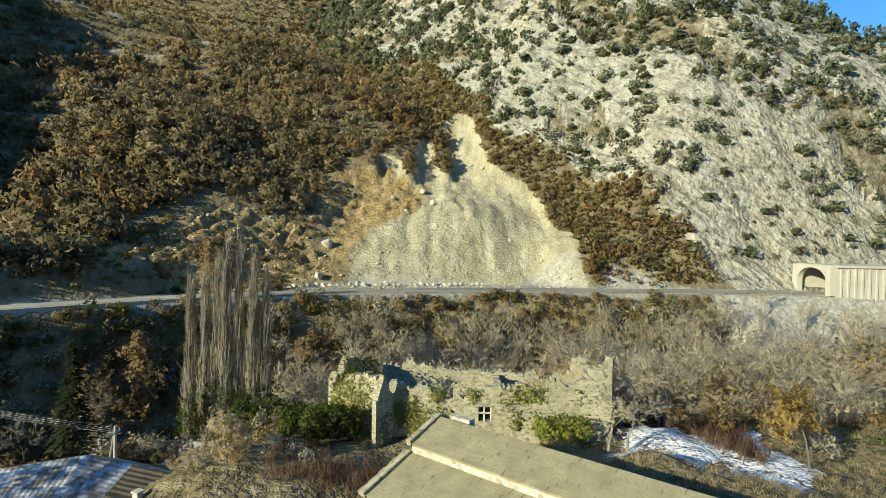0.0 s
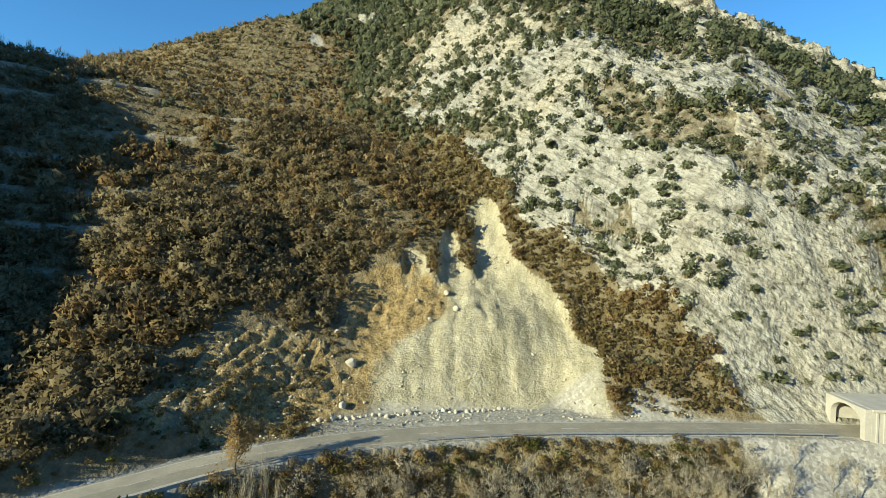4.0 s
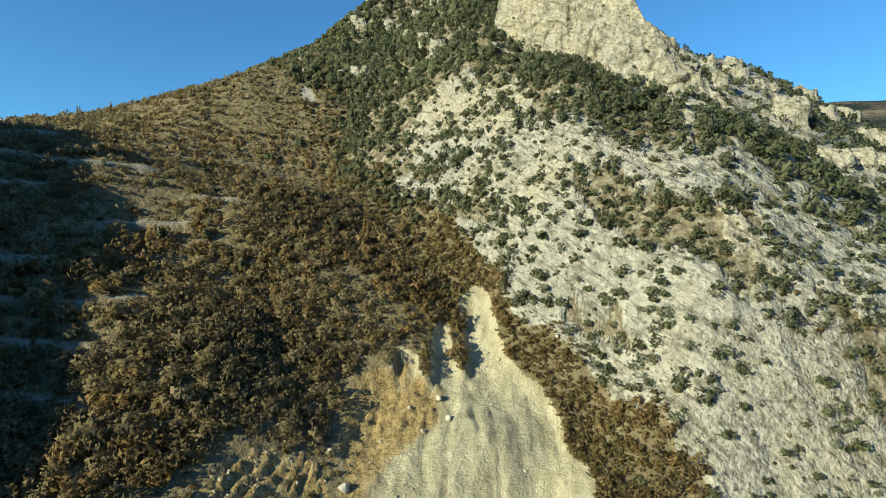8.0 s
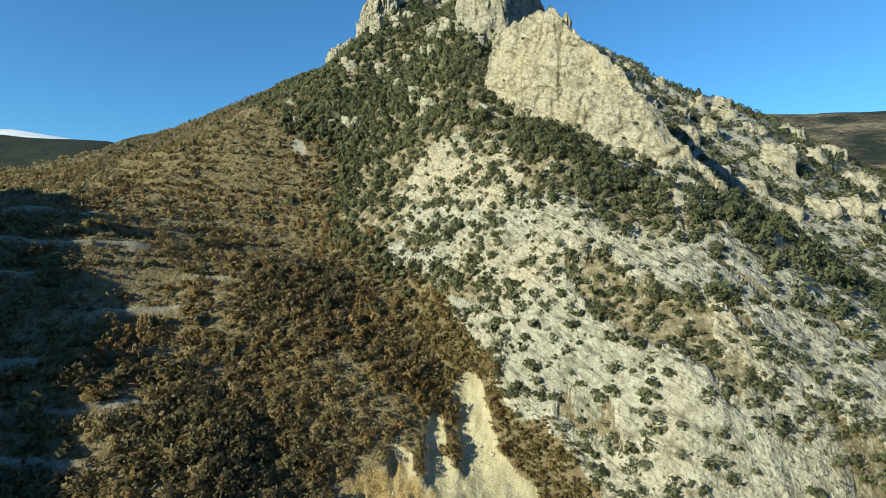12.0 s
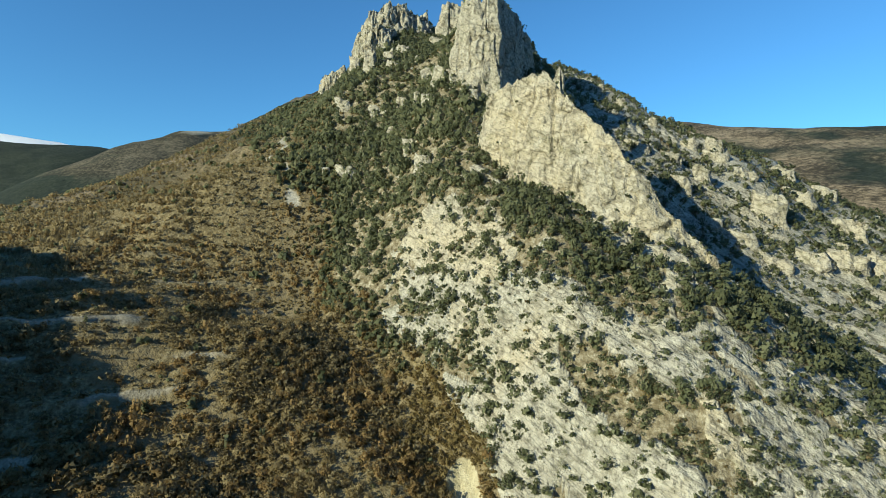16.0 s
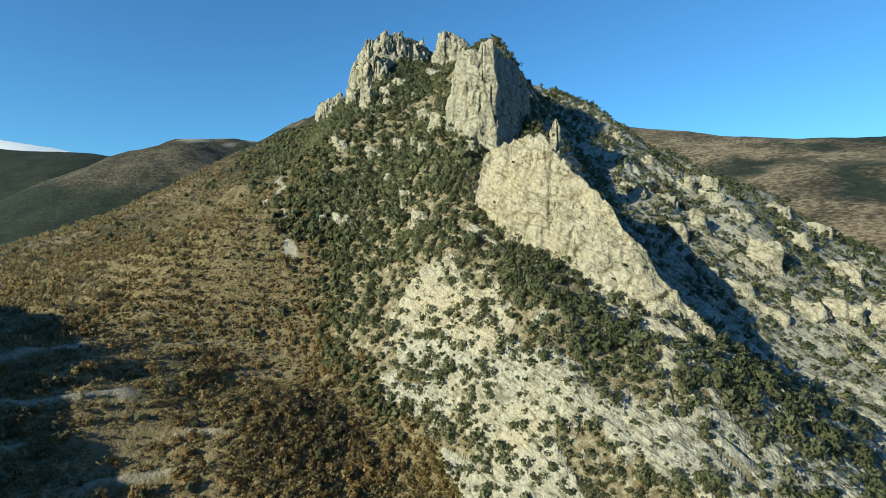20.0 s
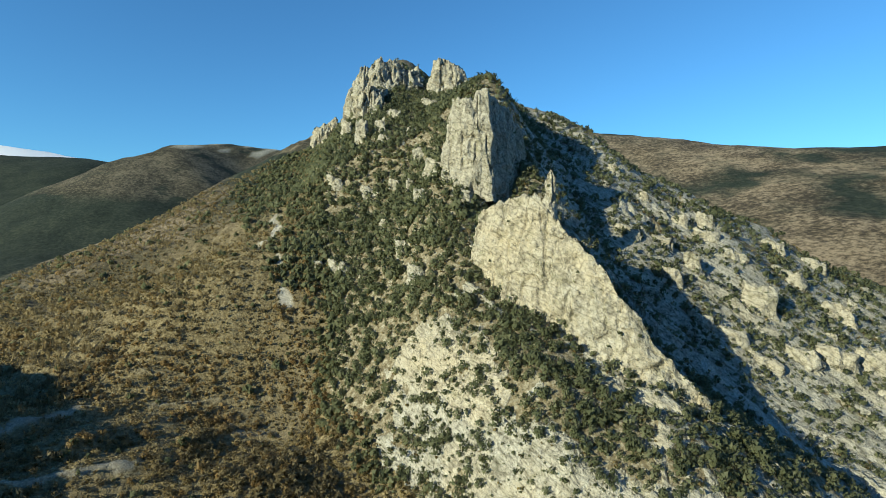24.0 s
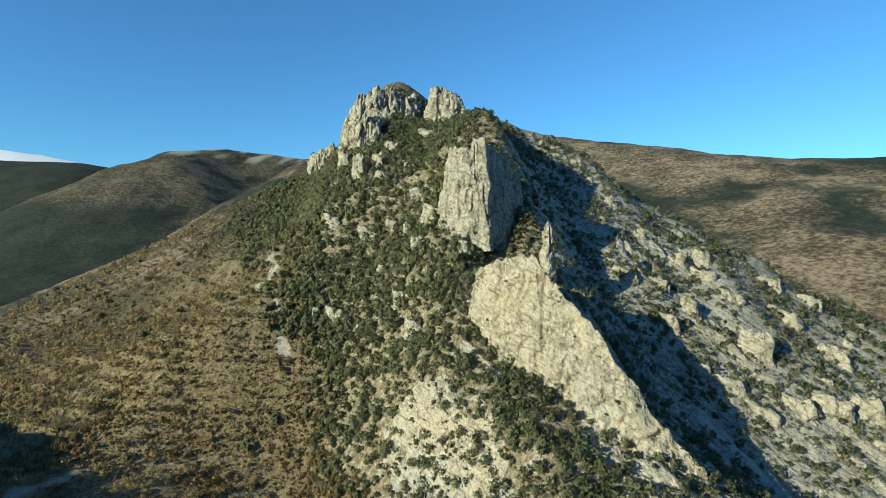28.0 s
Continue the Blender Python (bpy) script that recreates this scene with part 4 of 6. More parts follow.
def candidates(n, x0, x1, y0, y1):
    """Places strewn over a stretch of the plan, with their height and ground."""
    x, y = x0 + (x1 - x0) * rng.random(n), y0 + (y1 - y0) * rng.random(n)
    inview = np.abs(x) < 0.95 * y + 25
    x, y = x[inview], y[inview]
    h, z = ground(x, y)
    return x, y, h, z


def sow(x, y, h, chance, lo, hi, protos, tall=(0.8, 1.25), power=1.7, shrink=None):
    """Picks plants by chance; near ones take the fine prototypes."""
    pick = rng.random(len(x)) < chance
    x, y, h = x[pick], y[pick], h[pick]
    n = len(x)
    size = lo + (hi - lo) * rng.random(n) ** power
    if shrink is not None:
        size = size * shrink[pick]
    d = np.hypot(x, y)
    lod = np.where(d < 148, 0, np.where(d < 235, 1, 2))
    which = lod * protos + rng.integers(0, protos, n)
    return np.stack([x, y, h - 0.12 * size, size, size * (tall[0] + (tall[1] - tall[0]) * rng.random(n)), which], -1)


def levels(n, width, height, card, upright=0.0, counts=(70, 40, 20), **k):
    """Prototypes at three finenesses, three of each."""
    r = np.random.default_rng(n)
    return [spray(r, c, width, height, card * g, upright, **k) for c, g in zip(counts, (1.0, 1.45, 2.2)) for _ in range(3)]


def plant_slopes():
    x, y, h, z = candidates(140000, -300, 60, 62, 470)
    free = (1 - z["rockside"]) * (1 - z["slide"]) * (np.abs(z["d_road"]) > 7) * (z["d_road"] > 0) * (1 - np.clip(z["scree"], 0, 1)) * (1 - z["gravel"]) * (1 - 0.85 * z["bank"])
    free = free * (1 - 0.45 * sstep(-5.5, -1.5, z["bank_in"]) * (y < 104)) * (1 - 0.9 * sstep(-4.0, -1.0, z["slide_in"]) * (x < -18))
    patch = fbm(x / 30, y / 30, octaves=3, seed=91)
    patch2 = fbm(x / 16, y / 16, octaves=3, seed=92)
    shelf = z["shelf"]
    free = free * (1 - 0.92 * z["bare"])
    hedge = 1 - shelf * 0.88
    edge = sstep(-34, -6, z["d_rock"])
    upland = sstep(175, 235, y + 0.35 * x) * (1 - edge)
    base = free * hedge * (1 - 0.55 * upland)
    twig = levels(1, 2.6, 1.8, 0.30, 0.0, counts=(62, 27, 12), hollow=0.6, shell=0.3)
    leaf = levels(2, 2.1, 1.7, 0.30, 0.1, counts=(80, 30, 12), hollow=0.65, shell=0.3)
    heath = levels(3, 1.6, 0.8, 0.32, 0.0, counts=(28, 13, 7), shell=0.4)
    tuft = levels(4, 1.1, 0.5, 0.30, 0.44, counts=(10, 7, 5))
    wide = sstep(330, 300, y)
    low = sstep(142, 120, y) * sstep(-36, -56, x)
    small = 1 + 0.22 * low - 0.28 * sstep(140, 235, y) * sstep(-20, -50, x)
    scrub("bare_scrub", "leafless grey-brown scrub covering the slope", BARE_TWIG,
          sow(x, y, h, base * np.clip(0.40 + 0.55 * patch + 0.28 * low, 0.05, 0.85) * (1 - 0.55 * edge) * sstep(330, 250, y) + base * 0.5 * sstep(250, 330, y), 0.6, 2.1, 3, shrink=small), twig)
    scrub("russet_scrub", "oak scrub with withered russet leaves", RUSSET,
          sow(x, y, h, base * np.clip(0.04 + 0.55 * patch2 - 0.1 * patch, 0.015, 0.4) * (1 - 0.6 * upland), 0.6, 2.2, 3, shrink=small), leaf)
    scrub("brown_heath", "low dark brown heath and bramble", HEATH,
          sow(x, y, h, free * hedge * wide * np.clip(0.24 + 0.55 * edge + 0.3 * patch2 + 0.12 * upland + 0.35 * low, 0.10, 0.9), 0.65, 1.6, 3, shrink=small), heath)
    scrub("dry_tufts", "dry straw-coloured grass tufts", TUFT,
          sow(x, y, h, free * wide * (0.22 + 0.45 * z["grass"]) * 0.3, 0.7, 1.7, 3), tuft)
    scrub("dry_tufts", "pale dead grass on the narrow terraces", STRAW, sow(x, y, h, free * shelf * 0.7 * sstep(280, 220, y), 0.7, 1.5, 3), tuft)
    scrub("evergreen_scrub", "scattered dark green bushes on the brown slope", HOLM,
          sow(x, y, h, free * (0.006 + 0.4 * sstep(-10, -2, z["d_rock"]) * sstep(165, 190, y) + 0.32 * sstep(-34, -4, z["d_rock"] + 8 * z["n1"]) * sstep(215, 265, y) + 0.22 * sstep(300, 350, y) * sstep(-75, -40, z["d_rock"] + 14 * z["n1"])), 0.7, 2.1, 3), levels(7, 1.9, 1.6, 0.46, 0.0, counts=(48, 26, 14), hollow=0.8, shell=0.6))
    x, y, h, z = candidates(5000, -190, -120, 140, 260)
    crest = sstep(22, 4, np.abs(polyline(x, y, [(-150, 155), (-153, 170), (-157, 190), (-164, 217), (-172, 245)])[0]) + 4 * z["n2"])
    scrub("ridge_trees", "thin leafless trees along the hill's skyline", BARE_TWIG, sow(x, y, h, crest * 0.16, 0.6, 1.5, 3, (0.8, 1.3)), levels(19, 2.0, 3.0, 0.55, 0.5, counts=(60, 44, 34)))
    # limestone side
    x, y, h, z = candidates(80000, -140, 300, 70, 500)
    green = z["rockside"] * (1 - np.clip(z["scree"], 0, 1)) * (1 - 0.1 * z["cliff"]) * (1 - z["slide"]) * (np.abs(z["d_road"]) > 8) * (z["d_road"] > 0)
    veg = 1 - z["rock"]
    dense = np.clip(z["band"] + z["summit"] * 0.8, 0, 1)
    crack = sstep(0.05, -0.35, z["ledge"]) * sstep(-0.25, 0.25, z["n2"])
    holm = levels(5, 2.3, 1.9, 0.25, 0.0, counts=(88, 42, 20), hollow=0.82, shell=0.55, lobe=0.2)
    scrub("holm_oak_scrub", "dark evergreen holm oak bushes rooted in the rock ledges", HOLM,
          sow(x, y, h, green * np.clip(0.5 * z["line"] + (0.22 + 0.35 * sstep(138, 150, y)) * z["seam"] + 0.05 * crack + veg * (0.16 + 0.02 * z["behind"]) + 0.075 + 0.17 * sstep(118, 150, y) * sstep(70, 25, x) + 0.42 * sstep(132, 150, y) * sstep(205, 185, y) * sstep(40, 12, x) + 0.10 * sstep(0.0, 0.6, z["n1"]), 0, 0.85) * (1 - 0.6 * dense), 0.42, 2.4, 3, power=2.0), holm)
    scrub("holm_oak_scrub", "dense evergreen holm oak wood in a belt across the crag", HOLM,
          sow(x, y, h, green * dense * np.clip(0.07 + 0.54 * veg, 0, 0.9) * (0.6 + 0.4 * sstep(330, 250, y)), 1.0, 2.9, 3), holm)
    scrub("rock_tussocks", "small dark bushes and tussocks in the rock's cracks", HOLM,
          sow(x, y, h, green * np.clip(0.42 * sstep(0.1, -0.5, z["ledge"] + 0.6 * z["n2"]) + 0.30, 0, 0.7) * (1 - 0.5 * z["behind"]) * sstep(330, 250, y), 0.3, 1.0, 3), levels(6, 1.5, 1.1, 0.32, 0.0, counts=(26, 16, 10), hollow=0.75, shell=0.45, lobe=0.2))
    scrub("brown_heath", "dry brown undergrowth between limestone outcrops", HEATH,
          sow(x, y, h, green * np.clip(0.5 * z["line"] + veg * (0.30 - 0.1 * z["behind"] - 0.15 * dense) + 0.02 * crack + 0.12 * sstep(145, 165, y) * sstep(60, 30, x), 0, 0.6) * sstep(400, 340, y), 0.5, 1.5, 3), heath)
    scrub("bare_scrub", "leafless grey bushes among the rocks", BARE_TWIG,
          sow(x, y, h, green * np.clip(veg * 0.10 + 0.012, 0, 0.4), 0.4, 1.2, 3), twig)
    x, y, h, z = candidates(6000, -120, -26, 20, 104)
    verge = sstep(4.8, 5.6, z["d_road"] + 0.8 * z["n2"]) * sstep(26, 16, z["d_road"]) * (1 - 0.5 * sstep(-3, 1, z["bank_in"]))
    soft = levels(16, 1.7, 0.9, 0.24, 0.1, counts=(40, 30, 14), hollow=0.7, shell=0.35)
    scrub("brown_heath", "brown bramble and dead bracken beside the road", HEATH, sow(x, y, h, verge * 0.95, 0.6, 1.5, 3), soft)
    scrub("evergreen_scrub", "low green ivy and box on the road's bank", IVY, sow(x, y, h, verge * np.clip(0.12 + 0.4 * z["n1"], 0.04, 0.4), 0.4, 1.0, 3), soft)
    scrub("bare_scrub", "leafless reddish bushes beside the road", RED_TWIG, sow(x, y, h, verge * np.clip(0.03 + 0.2 * z["n2"], 0, 0.2), 0.5, 1.1, 3), soft)
    # scrub wedge between slide and slab, and beside the road
    x, y, h, z = candidates(11000, -12, 75, 84, 172)
    free = (1 - z["rockside"]) * (1 - z["slide"]) * (z["d_road"] > 4.8) * (1 - 0.8 * z["rubble"]) * sstep(-24, -12, z["d_rock"] + 30 * (x > 8))
    scrub("brown_heath", "dense brown heath between the landslide and the cliff", HEATH, sow(x, y, h, free * 0.8, 0.8, 1.9, 3), heath)
    scrub("russet_scrub", "reddish-brown bushes above the road", RUSSET, sow(x, y, h, free * 0.07, 0.5, 1.2, 3), leaf)


plant_slopes()


def crag_bushes():
    """Small bushes on the crags' ledges and crests."""
    rows = []
    for ob in [o for o in bpy.data.objects if o.name.startswith("rock_")]:
        if ob.type != "MESH":
            continue
        n = len(ob.data.vertices)
        co, no = np.empty(n * 3, np.float32), np.empty(n * 3, np.float32)
        ob.data.vertices.foreach_get("co", co)
        ob.data.vertex_normals.foreach_get("vector", no)
        co, no = co.reshape(-1, 3), no.reshape(-1, 3)
        flat = np.clip(no[:, 2], 0, 1)
        ok = np.nonzero(rng.random(n) < 0.003 + 0.035 * flat ** 2)[0]
        p = co[ok]
        size = 0.3 + (0.7 + 0.9 * flat[ok] ** 2) * rng.random(len(ok)) ** 2
        rows.append(np.column_stack([p[:, 0], p[:, 1], p[:, 2] - 0.35 * size, size, size, rng.integers(3, 6, len(ok))]))
    scrub("ledge_bushes", "small evergreen bushes on the crags' ledges", HOLM, np.concatenate(rows), levels(8, 1.9, 1.5, 0.42, 0.0, counts=(40, 26, 14), hollow=0.8, shell=0.5))


crag_bushes()


# ---- trees ----
def tubes(segs, sides=5):
    """Tapered tubes; rows of x0 y0 z0 r0 x1 y1 z1 r1."""
    s = np.asarray(segs, float)
    p, q = s[:, 0:3], s[:, 4:7]
    d = q - p
    d /= np.linalg.norm(d, axis=1)[:, None] + 1e-9
    ref = np.where(np.abs(d[:, 2:3]) > 0.9, np.array([[1.0, 0, 0]]), np.array([[0, 0, 1.0]]))
    u = np.cross(d, ref)
    u /= np.linalg.norm(u, axis=1)[:, None]
    w = np.cross(d, u)
    a = np.arange(sides) * 2 * np.pi / sides
    ring = np.cos(a)[None, :, None] * u[:, None] + np.sin(a)[None, :, None] * w[:, None]
    v = np.concatenate([p[:, None] + ring * s[:, 3, None, None], q[:, None] + ring * s[:, 7, None, None]], 1)
    b = (np.arange(len(s)) * 2 * sides)[:, None, None]
    k = np.arange(sides)
    f = np.stack([k, (k + 1) % sides, (k + 1) % sides + sides, k + sides], -1)[None] + b
    return v.reshape(-1, 3), f.reshape(-1, 4)


def stem(rows, sides=8):
    """One joined, tapering stem through rows as tubes() takes them."""
    pts = [row[:4] for row in rows] + [rows[-1][4:]]
    a = np.arange(sides) * 2 * np.pi / sides
    v = np.concatenate([np.stack([p[0] + p[3] * np.cos(a), p[1] + p[3] * np.sin(a), np.full(sides, p[2])], -1) for p in pts])
    i = np.arange(len(v)).reshape(-1, sides)
    j = np.roll(i, -1, axis=1)
    return v, np.stack([i[:-1], j[:-1], j[1:], i[1:]], -1).reshape(-1, 4)


def grow(r, height, spread_, up, levels_=4, lean=0.0, first=0.25):
    """Limbs of a tree: trunk segments, limb segments and the twig ends."""
    trunk, limbs, ends = [], [], []

    def arm(p, d, length, rad, level):
        n = 3 if level < 2 else 2
        for k in range(n):
            d = d + r.normal(0, 0.13, 3) + (0, 0, up * 0.08)
            d /= np.linalg.norm(d)
            q = p + d * length / n
            r1 = rad * (0.82 if k < n - 1 else 0.62)
            (trunk if level == 0 else limbs).append((*p, rad, *q, r1))
            if level < levels_ and (level > 0 or k > 0 or first < 0.2):
                for _ in range(2 if level == 0 else (2 if level < 3 else 3)):
                    side = np.cross(d, r.normal(0, 1, 3))
                    side /= np.linalg.norm(side) + 1e-9
                    e = d * (1 - spread_) + side * spread_ + (0, 0, up * 0.35)
                    e /= np.linalg.norm(e)
                    arm(q, e, length * (0.52 + 0.2 * r.random()), r1 * 0.55, level + 1)
            p, rad = q, r1
        ends.append((*p, *d))
    arm(np.zeros(3), np.array([lean, 0, 1.0]), height * 0.5, height * 0.018, 0)
    return trunk, limbs, np.array(ends)


def twig_cards(r, ends, n, reach, thin, droop=0.0):
    """Fine twigs round the limb ends."""
    e = ends[r.integers(0, len(ends), n)]
    d = e[:, 3:] + r.normal(0, 0.55, (n, 3)) - (0, 0, droop)
    d /= np.linalg.norm(d, axis=1)[:, None]
    p = e[:, :3] - e[:, 3:] * reach * r.random((n, 1)) * 0.8
    b = np.cross(d, r.normal(0, 1, (n, 3)))
    b /= np.linalg.norm(b, axis=1)[:, None] + 1e-9
    ln = reach * (0.6 + 0.8 * r.random((n, 1)))
    return np.stack([p - b * thin, p + b * thin, p + d * ln], 1)


def leaf_cards(r, ends, n, reach, size):
    e = ends[r.integers(0, len(ends), n)]
    c = e[:, :3] + r.normal(0, 0.5, (n, 3)) * reach
    a, b = r.normal(0, 1, (n, 3)), r.normal(0, 1, (n, 3))
    a /= np.linalg.norm(a, axis=1)[:, None]
    b /= np.linalg.norm(b, axis=1)[:, None]
    s = size * (0.6 + 0.8 * r.random((n, 1)))
    return np.stack([c - a * s, c + b * s, c + a * s * 0.9], 1)


def cards_mesh(name, cards, mat, tint=None):
    lo, hi = cards.reshape(-1, 3).min(0), cards.reshape(-1, 3).max(0)
    out, cards = round_normals(cards, ((lo + hi) / 2 - (0, 0, 0.25) * (hi - lo))[None, None], 0.55)
    v = cards.reshape(-1, 3)
    me = mesh_from(name, v, np.arange(len(v)).reshape(-1, 3), mat)
    me.normals_split_custom_set_from_vertices(out.reshape(-1, 3))
    at = me.attributes.new("tint", "FLOAT", "POINT")
    at.data.foreach_set("value", np.full(len(v), 0.5 if tint is None else tint, np.float32))
    return me


def thing(name, label, category, group="", at=(0, 0, 0), turn=0.0):
    e = tagged(new(name), label, category, group)
    e.matrix_world = pose(*at, 0, 0, turn)
    return e


def tree(name, label, seed, height, spread_, up, at, twigs=420, leaves=None, nleaf=0, leaf=0.3, bark=None, levels_=3, tint=0.5, ivy=0, group="valley trees", full=False):
    r = np.random.default_rng(seed)
    t, l, ends = grow(r, height, spread_, up, levels_, first=0.1 if full else 0.25)
    if full:
        tall = max(e[2] for e in ends)
        u, a = r.random(240) ** 0.8, r.random(240) * 6.283
        wide = tall * 0.30 * (1.08 - u) * (0.3 + 0.7 * r.random(240))
        cone = np.column_stack([wide * np.cos(a), wide * np.sin(a), tall * (0.08 + 0.92 * u), np.zeros((240, 2)), np.ones(240)])
        ends = np.concatenate([ends[ends[:, 2] < tall * 0.9], cone])
    top = max(e[2] for e in ends)
    k = height / top
    s = lambda rows: [tuple(v * k if i not in (3, 7) else v for i, v in enumerate(row)) for row in rows]
    t, l, ends[:, :3] = s(t), s(l), ends[:, :3] * k
    e = thing(name, label, "tree", group, at, 0)
    part("trunk", mesh_from("trunk", *stem(t, 7), bark or BARK), e)
    l = [row for row in l if row[3] > height * 0.0021]
    part("bough", mesh_from("bough", *tubes(l, 3), bark or BARK), e)["kind"] = "stuff"
    if twigs:
        part("crown", cards_mesh("crown", twig_cards(r, ends, twigs, height * 0.06, 0.016 + height * 0.0009), PALE_TWIG, tint), e)
    if leaves:
        part("foliage", cards_mesh("foliage", leaf_cards(r, ends, nleaf, height * 0.06, leaf), leaves, tint), e)
    if ivy:
        q = np.array([row[:3] for row in t + l[:60]])
        q = q[(q[:, 2] < height * 0.42)]
        ee = np.concatenate([q, np.zeros_like(q)], 1)
        part("ivy", cards_mesh("ivy", leaf_cards(r, ee, ivy, 0.8, 0.28), IVY, 0.35), e, "dark green ivy climbing the trunk")
    return e


def poplar(seed, height, at, label):
    r = np.random.default_rng(seed)
    e = thing("poplar", label, "tree", "poplars", at)
    trunk = [(0, 0, height * k / 8, 0.42 * (1 - k / 9), 0.15 * math.sin(k), 0.1 * math.cos(k), height * (k + 1) / 8, 0.42 * (1 - (k + 1) / 9)) for k in range(8)]
    limbs, ends = [], []
    for _ in range(150):
        z0 = height * (0.06 + 0.82 * r.random())
        a, ln = r.random() * 6.283, height * (0.08 + 0.14 * r.random())
        w = (0.3 + 0.85 * r.random()) * (1 - 0.7 * z0 / height)
        p = np.array([0, 0, z0])
        q = p + (math.cos(a) * w * 0.65, math.sin(a) * w * 0.65, ln * 0.35)
        t = q + (math.cos(a) * w * 0.25, math.sin(a) * w * 0.25, ln * 0.65)
        limbs += [(*p, 0.09, *q, 0.06), (*q, 0.06, *t, 0.02)]
        d = (t - q) / np.linalg.norm(t - q)
        ends += [(*t, *d), (*q, *d)]
    part("trunk", mesh_from("trunk", *stem(trunk, 8), PALE_BARK), e)
    part("bough", mesh_from("bough", *tubes(limbs, 4), PALE_BARK), e)
    tw = twig_cards(r, np.array(ends), 2600, 1.9, 0.024)
    tw[:, 2] = tw[:, 0:2].mean(1) + (tw[:, 2] - tw[:, 0:2].mean(1)) * (0.35, 0.35, 1.0)
    part("crown", cards_mesh("crown", tw, PALE_TWIG, 0.8), e)
    q = np.zeros((60, 6))
    q[:, 2] = np.linspace(0.3, height * 0.38, 60)
    part("ivy", cards_mesh("ivy", leaf_cards(r, q, 1100, 1.3, 0.2), IVY, 0.45), e, "ivy round the lower trunk")
    return e


def conifer(seed, height, at):
    r = np.random.default_rng(seed)
    e = thing("conifer", "dark green spruce among bare trees", "tree", "valley trees", at)
    part("trunk", mesh_from("trunk", *tubes([(0, 0, 0, 0.2, 0, 0, height, 0.03)], 7), BARK), e)
    n = 1500
    h = r.random(n) ** 0.8
    z = height * (0.12 + 0.88 * (1 - h))
    lay = np.sin(z * 7.5) * 0.18 + 1
    rad = h * height * 0.17 * lay * (0.45 + 0.6 * r.random(n))
    a = r.random(n) * 6.283
    c = np.stack([np.cos(a) * rad, np.sin(a) * rad, z - rad * 0.35], -1)
    out = np.stack([np.cos(a), np.sin(a), np.full(n, -0.35)], -1)
    b = np.cross(out, np.array([0, 0, 1.0])) * 0.17
    part("needles", cards_mesh("needles", np.stack([c - b, c + b, c + out * 0.5], 1), CONIFER), e)
    return e


def height_at(x, y):
    return float(ground(np.array([float(x)]), np.array([float(y)]))[0][0])


for k, (x, y, top) in enumerate([(-25.6, 53.6, 31.2), (-24.0, 53.4, 32.4), (-21.6, 52.6, 33.7), (-20.5, 53.2, 34.4), (-19.0, 53.0, 33.4), (-22.7, 53.2, 32.8), (-18.0, 53.6, 31.8)]):
    z = height_at(x, y)
    poplar(200 + k, top - z, (x, y, z - 0.2), "tall leafless poplar with ivy on its trunk")
conifer(5, 12.6, (-31.6, 45, height_at(-31.6, 45) - 0.1))

# bare trees of the wooded bank, a few models set out again and again
models = []
for k in range(5):
    models.append(tree("bare_tree", "leafless grey deciduous tree on the river bank", 300 + k, 9.0 + 0.8 * k, 0.62, 0.75, (0, 0, -400), twigs=950, tint=(0.5, 0.75, 0.9, 0.65, 1.0)[k], bark=PALE_BARK if k % 2 else BARK))
oaks = []
for k in range(3):
    oaks.append(tree("oak_tree", "oak holding withered russet leaves", 330 + k, 7.5 + k, 0.7, 0.5, (0, 0, -400), twigs=150, leaves=RUSSET, nleaf=900, leaf=0.26, tint=(0.4, 0.65, 0.9)[k]))
r = np.random.default_rng(44)
spots = []
while len(spots) < 250:
    x, y = -75 + 165 * r.random(), 46 + 46 * r.random()
    d = float(polyline(np.array([x]), np.array([y]), ROAD)[0][0])
    if d > -6.0 or abs(x) > 0.95 * y + 4 or (-20 < x < 18 and y < 59) or (47 < x and d > -19) or (-36 < x < -16 and y < 62) or any(math.hypot(x - a, y - b) < 2.3 for a, b in spots):
        continue
    spots.append((x, y))
for x, y in spots:
    z = height_at(x, y)
    d = float(polyline(np.array([x]), np.array([y]), ROAD)[0][0])
    oak = r.random() < (0.30 if d > -16 else 0.10)
    pick = r.integers(0, 3) if oak else r.integers(0, 5)
    src = oaks[pick] if oak else models[pick]
    full = (7.5 + pick) if oak else (9.0 + 0.8 * pick)
    roof = (26.4 + 1.0 * (max(d, -10) + 4) if x < 14 else 25.4 - (0.5 if y > 65 else 0.1) * abs(y - 65)) + 1.2 * r.normal()      # the wood's canopy falls away below the road
    tall = min(1.3, max(2.2, roof - z) / full)
    ob = copy_thing(src, pose(x, y, z - 0.15, 0, 0, 360 * r.random()))
    ob.scale = (tall * 1.15, tall * 1.15, tall)
for src in models + oaks:
    for o in (*src.children_recursive, src):
        bpy.data.objects.remove(o)

tree("oak_tree", "golden-brown oak standing in the meadow", 350, 5.2, 0.72, 0.55, (26.0, 36.6, height_at(26.0, 36.6) - 0.1), twigs=120, leaves=GOLD, nleaf=2800, leaf=0.15, tint=0.75)
tree("oak_tree", "small golden oak sapling at the field's edge", 351, 3.2, 0.7, 0.5, (23.4, 46.5, height_at(23.4, 46.5) - 0.1), twigs=80, leaves=GOLD, nleaf=500, leaf=0.16, tint=0.7)
